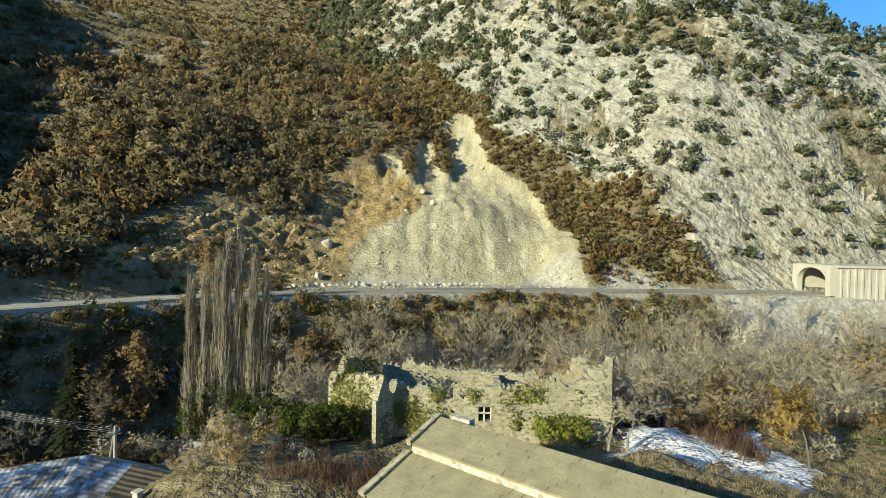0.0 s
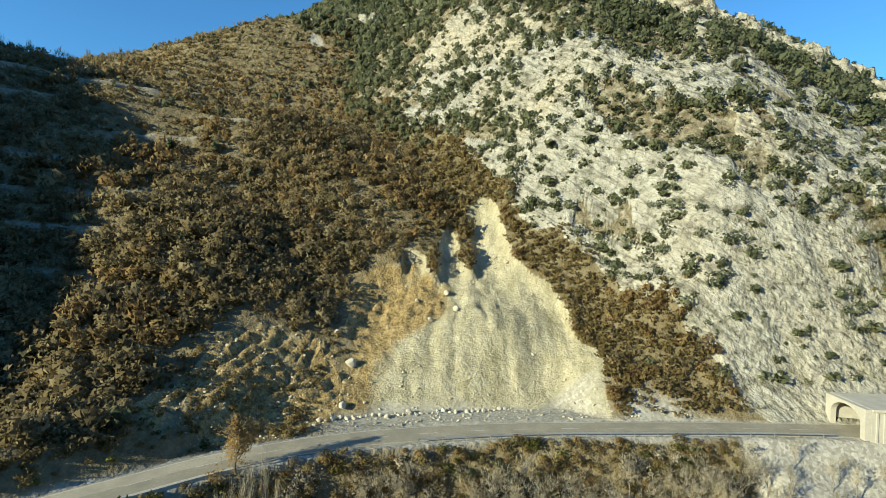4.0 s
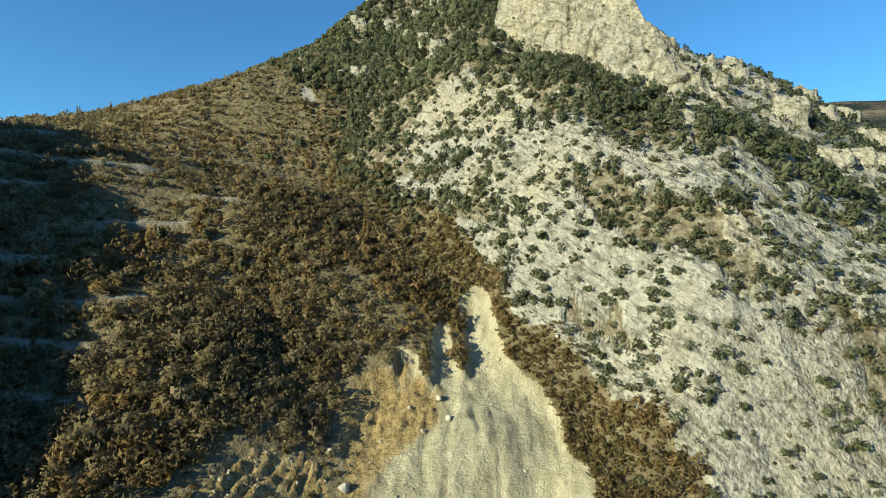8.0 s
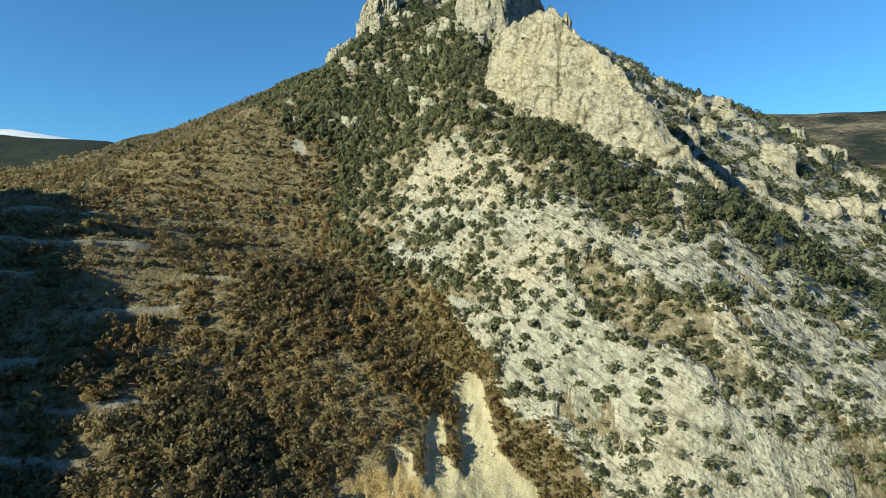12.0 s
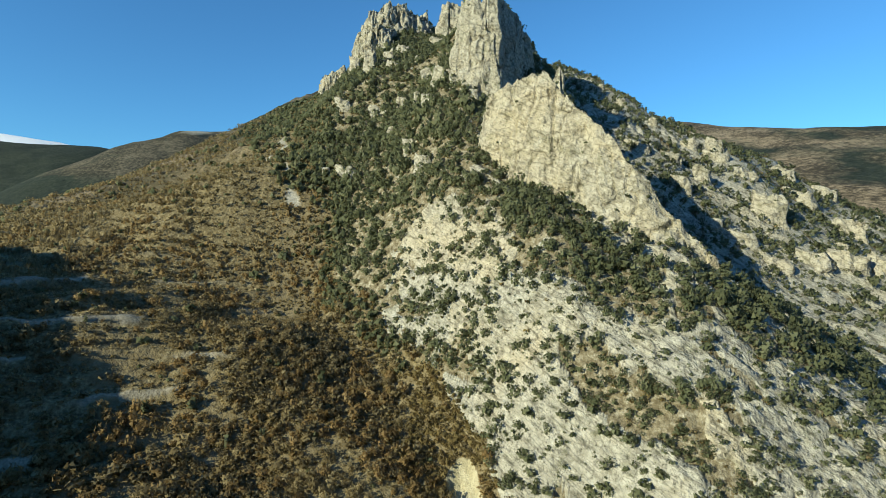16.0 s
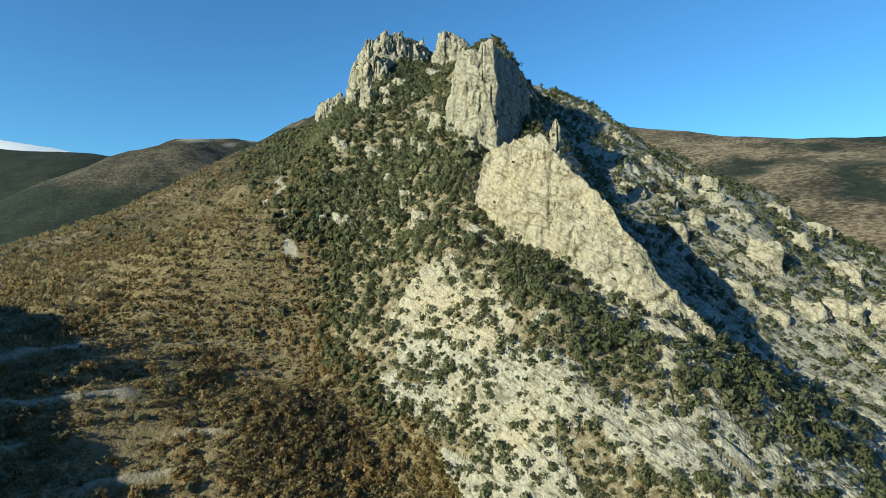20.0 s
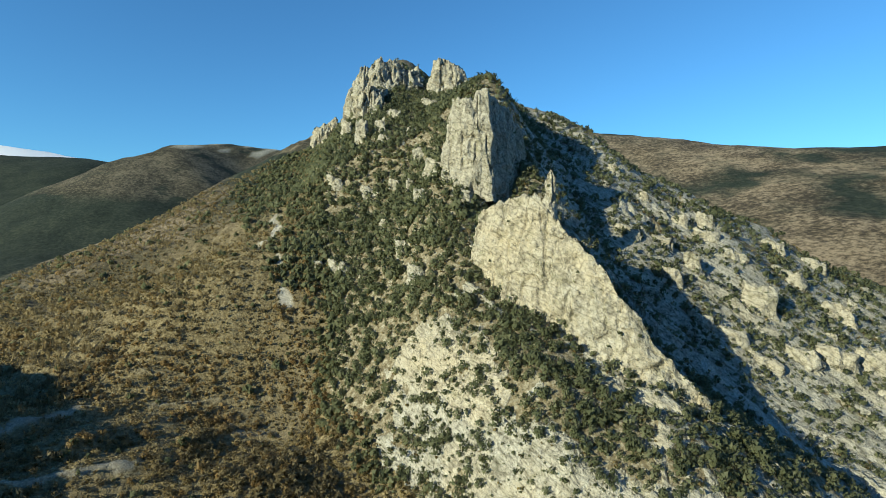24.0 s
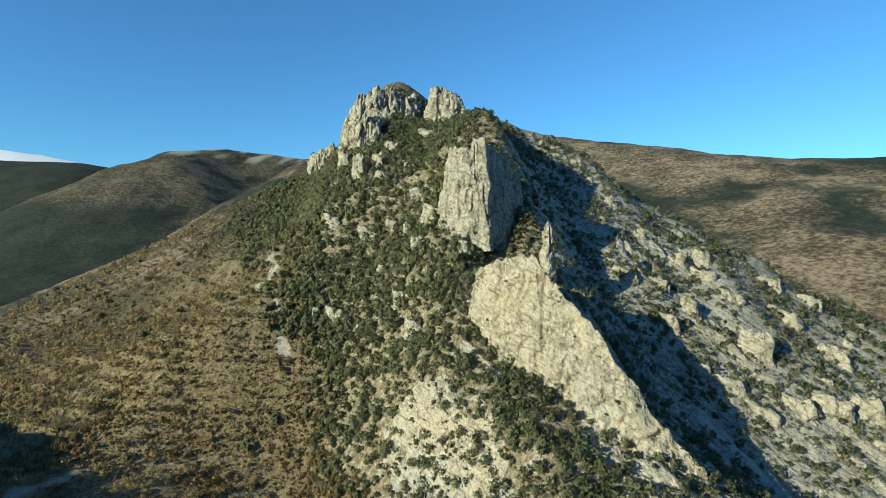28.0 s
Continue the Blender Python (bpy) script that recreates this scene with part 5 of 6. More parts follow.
tree("oak_tree", "russet oak on the bank below the road", 352, 24.8 - height_at(-34.7, 60), 0.62, 0.6, (-34.7, 60.0, height_at(-34.7, 60.0) - 0.2), twigs=260, leaves=RUSSET, nleaf=2600, leaf=0.22, tint=0.9, full=True)
tree("oak_tree", "tall russet oak rising above the road's edge", 353, 7.8, 0.6, 0.75, (-31.0, 69.6, height_at(-31.0, 69.6) - 0.2), twigs=240, leaves=RUSSET, nleaf=2600, leaf=0.2, tint=0.75, full=True)
tree("bare_tree", "many-stemmed bare tree in front of the ruined wall", 360, 6.6, 0.7, 0.6, (12.4, 38.4, height_at(12.4, 38.4) - 0.1), twigs=1900, tint=0.6, bark=PALE_BARK)
tree("bare_tree", "bare crooked tree at the ruin's corner", 361, 5.6, 0.7, 0.5, (14.2, 39.4, height_at(14.2, 39.4) - 0.1), twigs=1300, tint=0.6, bark=PALE_BARK)
tree("ash_tree", "round-headed bare tree behind the poplars", 362, 13.0, 0.66, 0.7, (-19.5, 63, height_at(-19.5, 63) - 0.2), twigs=1500, tint=0.9, bark=PALE_BARK)
tree("oak_tree", "oak with pale withered leaves beside the house", 363, 3.7, 0.7, 0.4, (-14.2, 35.0, height_at(-14.2, 35) - 0.2), twigs=150, leaves=STRAW, nleaf=2200, leaf=0.11, tint=0.7)

for k, (x, y, top) in enumerate([(44.0, 58.0, 28.0), (48.5, 60.5, 29.5), (41.0, 62.0, 27.0), (52.0, 64.0, 29.0), (37.0, 57.0, 26.5), (33.0, 60.0, 26.0)]):
    z = height_at(x, y)
    tree("bare_tree", "tall pale leafless tree with fine upright twigs", 370 + k, top - z, 0.5, 0.9, (x, y, z - 0.2), twigs=1500, tint=0.85, bark=PALE_BARK)

uprights = []
for k in range(4):
    uprights.append(tree("bare_tree", "slim upright leafless tree below the road", 380 + k, 10.0, 0.42, 1.0, (0, 0, -400), twigs=1100, tint=(0.9, 0.55, 1.0, 0.75)[k], bark=PALE_BARK))
r = np.random.default_rng(46)
for k in range(46):
    x = -16 + 88 * (k + r.random()) / 46
    d = -8 - 9 * r.random()
    y = float(np.interp(x, [p[0] for p in ROAD], [p[1] for p in ROAD])) + d
    z = height_at(x, y)
    tall = min(1.35, max(5.0, 26.6 + 0.3 * (d + 8) + 1.0 * r.normal() - z) / 10.0)
    ob = copy_thing(uprights[k % 4], pose(x, y, z - 0.15, 0, 0, 360 * r.random()))
    ob.scale = (tall, tall, tall)
for src in uprights:
    for o in (*src.children_recursive, src):
        bpy.data.objects.remove(o)


def plant_valley():
    x, y, h, z = candidates(20000, -90, 110, 22, 95)
    below = (z["d_road"] < -4.5) * (1 - np.clip(z["gravel_bank"], 0, 1))
    wood = below * sstep(46, 56, y + 6 * z["n1"]) * (1 - (x > 14) * (x < 30) * (y < 54))
    yard = (y < 50) * (x > -9) * (x < 17)
    twig = levels(11, 2.4, 3.2, 0.26, 0.2, counts=(100, 40, 20), hollow=0.5, shell=0.15)
    leaf = levels(12, 2.1, 1.7, 0.26, 0.1, counts=(84, 50, 20), hollow=0.7, shell=0.3)
    scrub("bare_thicket", "dense leafless thicket filling the river bank", PALE_TWIG, sow(x, y, h, wood * (0.50 + 0.25 * (x < 0)) * sstep(-5, -9, z["d_road"]), 0.5, 1.1, 3, (0.7, 1.2)), twig)
    scrub("bramble_thicket", "russet-brown bramble under bare trees", RUSSET, sow(x, y, h, wood * (0.4 - 0.22 * (x > 14)), 0.45, 1.1, 3), leaf)
    hang = sstep(-4.4, -4.8, z["d_road"]) * sstep(-16, -12, z["d_road"] + 9 * (x < -14)) * (x < 46)
    scrub("bank_scrub", "dark brown and green bushes hanging on the road bank", HEATH, sow(x, y, h, hang * 0.8, 0.5, 1.2, 3), leaf)
    scrub("bank_scrub", "green ivy trailing down the road bank", IVY, sow(x, y, h, hang * np.clip(0.1 + 0.3 * z["n1"], 0, 0.3), 0.5, 1.1, 3), leaf)
    scrub("evergreen_thicket", "ivy and evergreen bushes under the trees", HOLM, sow(x, y, h, wood * np.clip(0.02 + 0.25 * z["n1"], 0, 0.3), 0.6, 1.5, 3), leaf)
    low = below * (1 - sstep(46, 56, y + 6 * z["n1"])) * (1 - yard) * sstep(3.0, 4.8, np.abs(polyline(x, y, YARD)[0])) * sstep(1.0, 2.2, np.abs(polyline(x, y, TRACK)[0]))
    scrub("bramble_thicket", "reddish bare brambles round the yard", RUSSET, sow(x, y, h, low * np.clip(0.05 + 0.35 * z["n1"], 0, 0.3), 0.4, 0.9, 3), leaf)
    scrub("dry_tufts", "dry straw-coloured grass in the meadow", TUFT, sow(x, y, h, low * (1 - yard) * 0.3, 0.4, 1.2, 3), levels(13, 0.9, 0.5, 0.2, 0.5, counts=(32, 14, 8)))
    scrub("bare_thicket", "thin leafless shoots at the field's edge", PALE_TWIG, sow(x, y, h, low * np.clip(0.03 + 0.2 * z["n2"], 0, 0.2), 0.3, 0.8, 3, (0.8, 1.5)), twig)

    x, y, h, z = candidates(9000, -18, 50, 27, 55)
    open_ = (1 - (y > 41.5) * (y < 52) * (x > -9) * (x < 15.5)) * (0.63 * (x - 3.4) + 0.77 * (y - 36.2) > 0.4) * sstep(3.0, 4.8, np.abs(polyline(x, y, YARD)[0]) + z["n2"]) * sstep(1.0, 2.2, np.abs(polyline(x, y, TRACK)[0]))
    scrub("dry_tufts", "thick tawny grass round the yard", STRAW, sow(x, y, h, open_ * 0.75, 0.5, 1.3, 3), levels(17, 0.95, 0.42, 0.2, 0.5, counts=(34, 16, 9)))
    red = np.maximum(sstep(1.15, 0.85, np.hypot((x - 22.8) / 2.0, (y - 44.0) / 6.5) + 0.4 * z["n2"]), sstep(1.15, 0.85, np.hypot((x + 7.5) / 4.5, (y - 34.3) / 2.2) + 0.4 * z["n2"]))
    shoots = levels(14, 0.9, 1.5, 0.34, 0.85, counts=(34, 20, 10))
    scrub("willow_shoots", "upright reddish bare shoots beside the snowy yard", RED_TWIG, sow(x, y, h, red * 0.9, 0.5, 1.1, 3, (0.8, 1.5)), shoots)
    lawn = sstep(1.1, 0.8, np.hypot((x - 37) / 4.0, (y - 42) / 3.0) + 0.3 * z["n2"])
    scrub("green_grass", "fresh green grass at the meadow's edge", MEADOW, sow(x, y, h, lawn * 0.95, 0.4, 0.9, 3), levels(15, 0.9, 0.4, 0.18, 0.44, counts=(24, 10, 7)))


plant_valley()


# ---- road, rails, gallery ----
ASPHALT = plain("dusty_asphalt", (0.32, 0.295, 0.225), 0.92, vary=0.28, scale=0.25)
DUST = plain("pale_dust", (0.40, 0.37, 0.285), 0.95, vary=0.22, scale=0.35)
PAINT = plain("road_paint", (0.62, 0.61, 0.55), 0.7, vary=0.3, scale=2.5)
STEEL = plain("galvanised_steel", (0.42, 0.42, 0.40), 0.5, 0.6, vary=0.2, scale=1.2)
CONCRETE = plain("pale_concrete", (0.46, 0.445, 0.38), 0.9, vary=0.2, scale=0.4, bump=0.02)


def course(pts, step=1.0):
    """Even points along a smooth line through pts, with the unit way across (to the left)."""
    p = np.array(pts, float)
    out = []
    for i in range(len(p) - 1):
        a, b, c, d = p[max(i - 1, 0)], p[i], p[i + 1], p[min(i + 2, len(p) - 1)]
        n = max(2, int(np.linalg.norm(c - b) / step))
        for t in np.arange(n) / n:
            chord = np.linalg.norm(c - b)
            m0, m1 = ((w - v) / np.linalg.norm(w - v) * chord for v, w in ((a, c), (b, d)))
            out.append((2 * t ** 3 - 3 * t * t + 1) * b + (t ** 3 - 2 * t * t + t) * m0 + (3 * t * t - 2 * t ** 3) * c + (t ** 3 - t * t) * m1)
    out = np.array(out + [p[-1]])
    g = np.gradient(out, axis=0)
    g /= np.linalg.norm(g, axis=1)[:, None]
    return out, np.stack([-g[:, 1], g[:, 0]], -1)


WAY, ACROSS = course(ROAD)


def strip(name, lo, hi, z, mat, start=0, end=None, parent=None, thick=0.0):
    """A band along the road between two distances from its middle (uphill positive)."""
    w, a = WAY[start:end], ACROSS[start:end]
    rows = [np.column_stack([w + a * hi, np.full(len(w), z)]), np.column_stack([w + a * lo, np.full(len(w), z)])]
    if thick:
        rows = [np.column_stack([w + a * hi, np.full(len(w), z - thick)])] + rows + [np.column_stack([w + a * lo, np.full(len(w), z - thick)])]
    v = np.stack(rows, 1).reshape(-1, 3)
    k, n = len(rows), len(w)
    i = np.arange(n * k).reshape(n, k)
    f = np.stack([i[:-1, :-1], i[:-1, 1:], i[1:, 1:], i[1:, :-1]], -1).reshape(-1, 4)
    return part(name, mesh_from(name, v, f, mat, smooth=False), parent)


def nearest(x):
    """The index on the course whose x comes nearest, past the first bend."""
    return int(np.argmin(np.abs(WAY[:, 0] - x)))


road = strip("road", -3.2, 3.2, ROAD_Z, ASPHALT, thick=0.35)
tagged(road, "two-lane grey asphalt road dusty from the landslide", "road", kind="structure")
tagged(strip("road_dust", 0.1, 3.15, ROAD_Z + 0.005, DUST, nearest(-60), nearest(-28)), "pale dust over one lane", "road", kind="structure")
for lo, hi in ((-3.0, -2.88), (2.88, 3.0)):
    strip("edge_line", lo, hi, ROAD_Z + 0.010, PAINT, nearest(-70), nearest(66), road)
k0, k1 = nearest(-74), nearest(66)
for k in range(k0, k1, 8):
    strip("lane_dash", -0.06, 0.06, ROAD_Z + 0.010, PAINT, k, k + 4, road)


def box_mesh(name, sx, sy, sz, mat, bevel=0.0, base=True):
    bm = bmesh.new()
    bmesh.ops.create_cube(bm, size=1)
    for v in bm.verts:
        v.co = (v.co.x * sx, v.co.y * sy, (v.co.z + (0.5 if base else 0)) * sz)
    if bevel:
        bmesh.ops.bevel(bm, geom=bm.edges[:], offset=bevel, segments=1, affect="EDGES")
    me = bpy.data.meshes.new(name)
    bm.to_mesh(me)
    bm.free()
    me.materials.append(mat)
    return me


def guard_rail(x0, x1, label):
    e = thing("guard_rail", label, "guard rail", "guard rails")
    a, b = nearest(x0), nearest(x1)
    w, c = WAY[a:b], ACROSS[a:b]
    prof = [(0.0, 0.75), (0.05, 0.70), (0.0, 0.62), (0.05, 0.54), (0.0, 0.47), (0.02, 0.47), (0.07, 0.54), (0.02, 0.62), (0.07, 0.70), (0.02, 0.75)]
    v = np.stack([np.column_stack([w - c * (3.75 + o), np.full(len(w), ROAD_Z + h)]) for o, h in prof], 1).reshape(-1, 3)
    n, k = len(w), len(prof)
    i = np.arange(n * k).reshape(n, k)
    j = np.roll(i, -1, axis=1)
    part("rail", mesh_from("rail", v, np.stack([i[:-1], j[:-1], j[1:], i[1:]], -1).reshape(-1, 4), STEEL, smooth=False), e)
    post = box_mesh("post", 0.12, 0.06, 1.0, STEEL)
    for k in range(0, len(w), 4):
        p = w[k] - c[k] * 3.86
        part("post", post, e, m=pose(p[0], p[1], ROAD_Z - 0.32, 0, 0, math.degrees(math.atan2(c[k][1], c[k][0])) + 90))
    return e


guard_rail(-8, 64, "galvanised steel guard rail on posts along the road")
kerb = strip("road_kerb", -4.05, -3.65, ROAD_Z + 0.28, CONCRETE, nearest(-72), nearest(-33), thick=0.7)
tagged(kerb, "low pale concrete edge along the road", "kerb", kind="structure")


def gallery():
    """The concrete rockfall gallery into which the road runs."""
    e = thing("road_gallery", "pale concrete rockfall gallery with an arched portal", "tunnel")
    x0, x1, y0, y1, z0, z1 = 67.6, 150.0, 91.6, 101.5, ROAD_Z - 1.5, ROAD_Z + 5.2
    bm = bmesh.new()
    # portal wall in the plane x = x0 with an arched opening
    inner, outer = [], []
    n = 16
    ym, half, spring = 96.4, 3.7, ROAD_Z + 2.4
    arch = [(ym - half, ROAD_Z - 0.1)] + [(ym - half * math.cos(math.pi * k / n), spring + 2.3 * math.sin(math.pi * k / n)) for k in range(n + 1)] + [(ym + half, ROAD_Z - 0.1)]
    rim = [(y0, ROAD_Z - 0.1)] + [(y0 + (y1 - y0) * k / n, z1) for k in range(n + 1)] + [(y1, ROAD_Z - 0.1)]
    for x in (x0, x0 + 1.0):
        inner.append([bm.verts.new((x, y, z)) for y, z in arch])
        outer.append([bm.verts.new((x, y, z)) for y, z in rim])
    for k in range(len(arch) - 1):
        bm.faces.new((inner[0][k], inner[0][k + 1], outer[0][k + 1], outer[0][k]))
        bm.faces.new((inner[1][k], outer[1][k], outer[1][k + 1], inner[1][k + 1]))
        bm.faces.new((inner[0][k], inner[1][k], inner[1][k + 1], inner[0][k + 1]))
        bm.faces.new((outer[0][k], outer[0][k + 1], outer[1][k + 1], outer[1][k]))
    bmesh.ops.recalc_face_normals(bm, faces=bm.faces[:])
    me = bpy.data.meshes.new("portal")
    bm.to_mesh(me)
    bm.free()
    me.materials.append(CONCRETE)
    part("portal", me, e)
    part("front_wall", box_mesh("front_wall", x1 - x0 - 1.0, 0.8, z1 - z0 - 0.4, CONCRETE, 0.05), e, m=pose((x0 + 1 + x1) / 2, y0 + 0.4, z0))
    part("roof_slab", box_mesh("roof_slab", x1 - x0 - 1.0, y1 - y0 + 0.6, 0.45, CONCRETE, 0.06), e, m=pose((x0 + 1 + x1) / 2, (y0 + y1) / 2, z1 - 0.39))
    part("inner_wall", box_mesh("inner_wall", x1 - x0 - 1.0, 0.5, z1 - z0 - 0.5, CONCRETE), e, "sunlit inner wall", pose((x0 + 1 + x1) / 2, y1 - 0.3, z0))
    rib = box_mesh("buttress", 0.4, 0.2, z1 - z0 - 0.5, CONCRETE, 0.04)
    for k in range(40):
        part("buttress", rib, e, m=pose(x0 + 1.9 + 1.25 * k, y0 - 0.09, z0))


gallery()


# ---- fallen rocks ----
def boulder_mesh(seed, mat, fine=2):
    r = np.random.default_rng(seed)
    bm = bmesh.new()
    bmesh.ops.create_icosphere(bm, subdivisions=fine, radius=0.5)
    cuts = r.normal(0, 1, (7, 3))
    cuts /= np.linalg.norm(cuts, axis=1)[:, None]
    for v in bm.verts:
        c = np.array(v.co)
        for n_ in cuts:
            d = c @ n_ - 0.27
            if d > 0:
                c = c - n_ * d * 0.9
        c = c + 0.03 * np.array(noise.noise_vector(Vector(c * 4 + seed)))
        v.co = c * (1.15, 0.95, 0.85)
    me = bpy.data.meshes.new("boulder")
    bm.to_mesh(me)
    bm.free()
    me.materials.append(mat)
    return me


FRESH_ROCK = plain("fresh_rock", (0.52, 0.49, 0.40), 0.95, vary=0.22, scale=0.9, bump=0.06)
TAN_ROCK = plain("tan_rock", (0.46, 0.42, 0.31), 0.95, vary=0.25, scale=0.9, bump=0.06)
stones = [boulder_mesh(500 + k, FRESH_ROCK if k < 4 else TAN_ROCK) for k in range(7)]


def boulder(x, y, size, k, label, group="fallen boulders"):
    z = height_at(x, y)
    ob = tagged(part("boulder", stones[k]), label, "boulder", group)
    ob.matrix_world = pose(x, y, z + size * 0.22, 20 * k, 15 * k, 77 * k + 13 * x) @ Matrix.Scale(size, 4)
    return ob


r = np.random.default_rng(81)
for x, y, s, k in [(-22, 93.5, 2.0, 0), (-22.5, 102.0, 2.6, 1), (-27, 107.5, 1.6, 2), (-29.5, 109, 2.2, 3), (-9.5, 126, 1.5, 4), (-5, 122.5, 1.7, 0), (-11.5, 120, 1.2, 5), (-2.5, 117.5, 1.8, 1), (-8, 114.5, 1.3, 2), (-17, 113, 1.0, 3), (9.5, 133, 1.5, 5), (20, 106, 0.9, 1), (14, 110, 0.8, 2)]:
    boulder(x, y, s, k, "pale angular boulder resting on the landslide")
for k in range(46):
    x = -21 + 32 * k / 46 + 0.3 * r.normal()
    d = 9.6 + 0.5 * r.normal()
    i = nearest(x)
    p = WAY[i] + ACROSS[i] * d
    boulder(p[0], p[1], 0.55 + 0.75 * r.random() ** 2, int(r.integers(0, 4)), "pale block in the row of stones along the road", "row of blocks")


def rubble_stuff():
    """Stones strewn on the slide, the banks and the road's edge."""
    base = boulder_mesh(520, TAN_ROCK, 1)
    bv = np.array([v.co[:] for v in base.vertices])
    bf = np.array([p.vertices[:] for p in base.polygons])
    x, y, h, z = candidates(40000, -62, 66, 76, 150)
    ok = (np.abs(z["d_road"]) > 4.4) * (z["d_road"] > 0) * np.clip(0.035 * (z["slide_in"] > 0) + 0.34 * z["bank"] + 0.16 * z["rubble"] + 0.10 * (z["slide_in"] > 0) * (y < 104) + 0.10 * (z["d_road"] < 11) * (x > -35) * (x < 30), 0, 0.4)
    pick = rng.random(len(x)) < ok
    x, y, h = x[pick], y[pick], h[pick]
    n = len(x)
    s = 0.18 + 0.65 * rng.random(n) ** 4
    a = rng.random(n) * 6.283
    c, sn = np.cos(a)[:, None], np.sin(a)[:, None]
    X = (bv[None, :, 0] * c - bv[None, :, 1] * sn) * s[:, None] + x[:, None]
    Y = (bv[None, :, 0] * sn + bv[None, :, 1] * c) * s[:, None] * (0.7 + 0.5 * rng.random(n))[:, None] + y[:, None]
    Z = bv[None, :, 2] * s[:, None] + h[:, None] + s[:, None] * 0.12
    f = bf[None] + (np.arange(n) * len(bv))[:, None, None]
    me = mesh_from("rubble", np.stack([X, Y, Z], -1).reshape(-1, 3), f.reshape(-1, 3), TAN_ROCK, smooth=False)
    bpy.data.meshes.remove(base)
    tagged(part("rubble", me), "pale broken stones strewn over the landslide", "rubble", kind="stuff")
    return n


rubble_stuff()


# ---- ruin, barn, house, pole ----
def masonry(name, colour, mortar, scale=3.2):
    """Rubble masonry: irregular stones with pale joints, stained."""
    m, t, b = material(name, 0.95, 0, 0.2)
    k = Net(t)
    p = k.pos((1, 1, 1.5))
    cell = k.cells(p, scale)
    edge = k.cells(p, scale, "DISTANCE_TO_EDGE")
    col = k.ramp(k.math("MULTIPLY", cell.outputs["Color"], 1.0), [(0.1, tuple(c * 0.6 for c in colour)), (0.5, colour), (0.9, tuple(min(1, c * 1.35) for c in colour))])
    col = k.mix(k.ramp(edge.outputs["Distance"], [(0.02, (1,) * 3), (0.09, (0,) * 3)]), col, mortar)
    st = k.ramp(k.noise(k.pos((1, 1, 0.4)), 0.6, 5), [(0.42, (1,) * 3), (0.7, (0.62, 0.60, 0.52))])
    k.link(k.mix(0.7, col, st, "MULTIPLY"), b.inputs["Base Color"])
    k.bump(edge.outputs["Distance"], 0.7, 0.08, b)
    return m


RUIN_STONE = masonry("ruin_masonry", (0.33, 0.31, 0.215), (0.39, 0.37, 0.28))
BARN_STONE = masonry("barn_masonry", (0.48, 0.45, 0.36), (0.54, 0.51, 0.42))
SLAB_STONE = plain("stone_slab_roofing", (0.295, 0.27, 0.165), 0.95, vary=0.3, scale=0.9, bump=0.02, objvar=0.10)
DRESSED = plain("dressed_stone", (0.55, 0.52, 0.42), 0.9, vary=0.15, scale=2.0, bump=0.01)
TILE = plain("old_roof_tile", (0.27, 0.22, 0.13), 0.92, vary=0.35, scale=1.1, bump=0.02)
TIMBER = plain("grey_timber", (0.26, 0.23, 0.18), 0.9, vary=0.3, scale=2.0)
WIRE = plain("aluminium_wire", (0.5, 0.5, 0.5), 0.4, 0.8, vary=0.1)


def snowy_tile():
    m, t, b = material("snowy_roof_tile", 0.85, 0, 0.2)
    k = Net(t)
    n = k.noise(k.pos(), 0.9, 6, 0.7)
    base = k.ramp(k.noise(k.pos(), 2.5, 5), [(0.3, (0.14, 0.11, 0.08)), (0.7, (0.25, 0.20, 0.14))])
    k.link(k.mix(k.ramp(n, [(0.44, (0.12,) * 3), (0.52, (0.45,) * 3), (0.62, (0.8,) * 3)]), base, (0.76, 0.79, 0.83)), b.inputs["Base Color"])
    return m


SNOWY_TILE = snowy_tile()


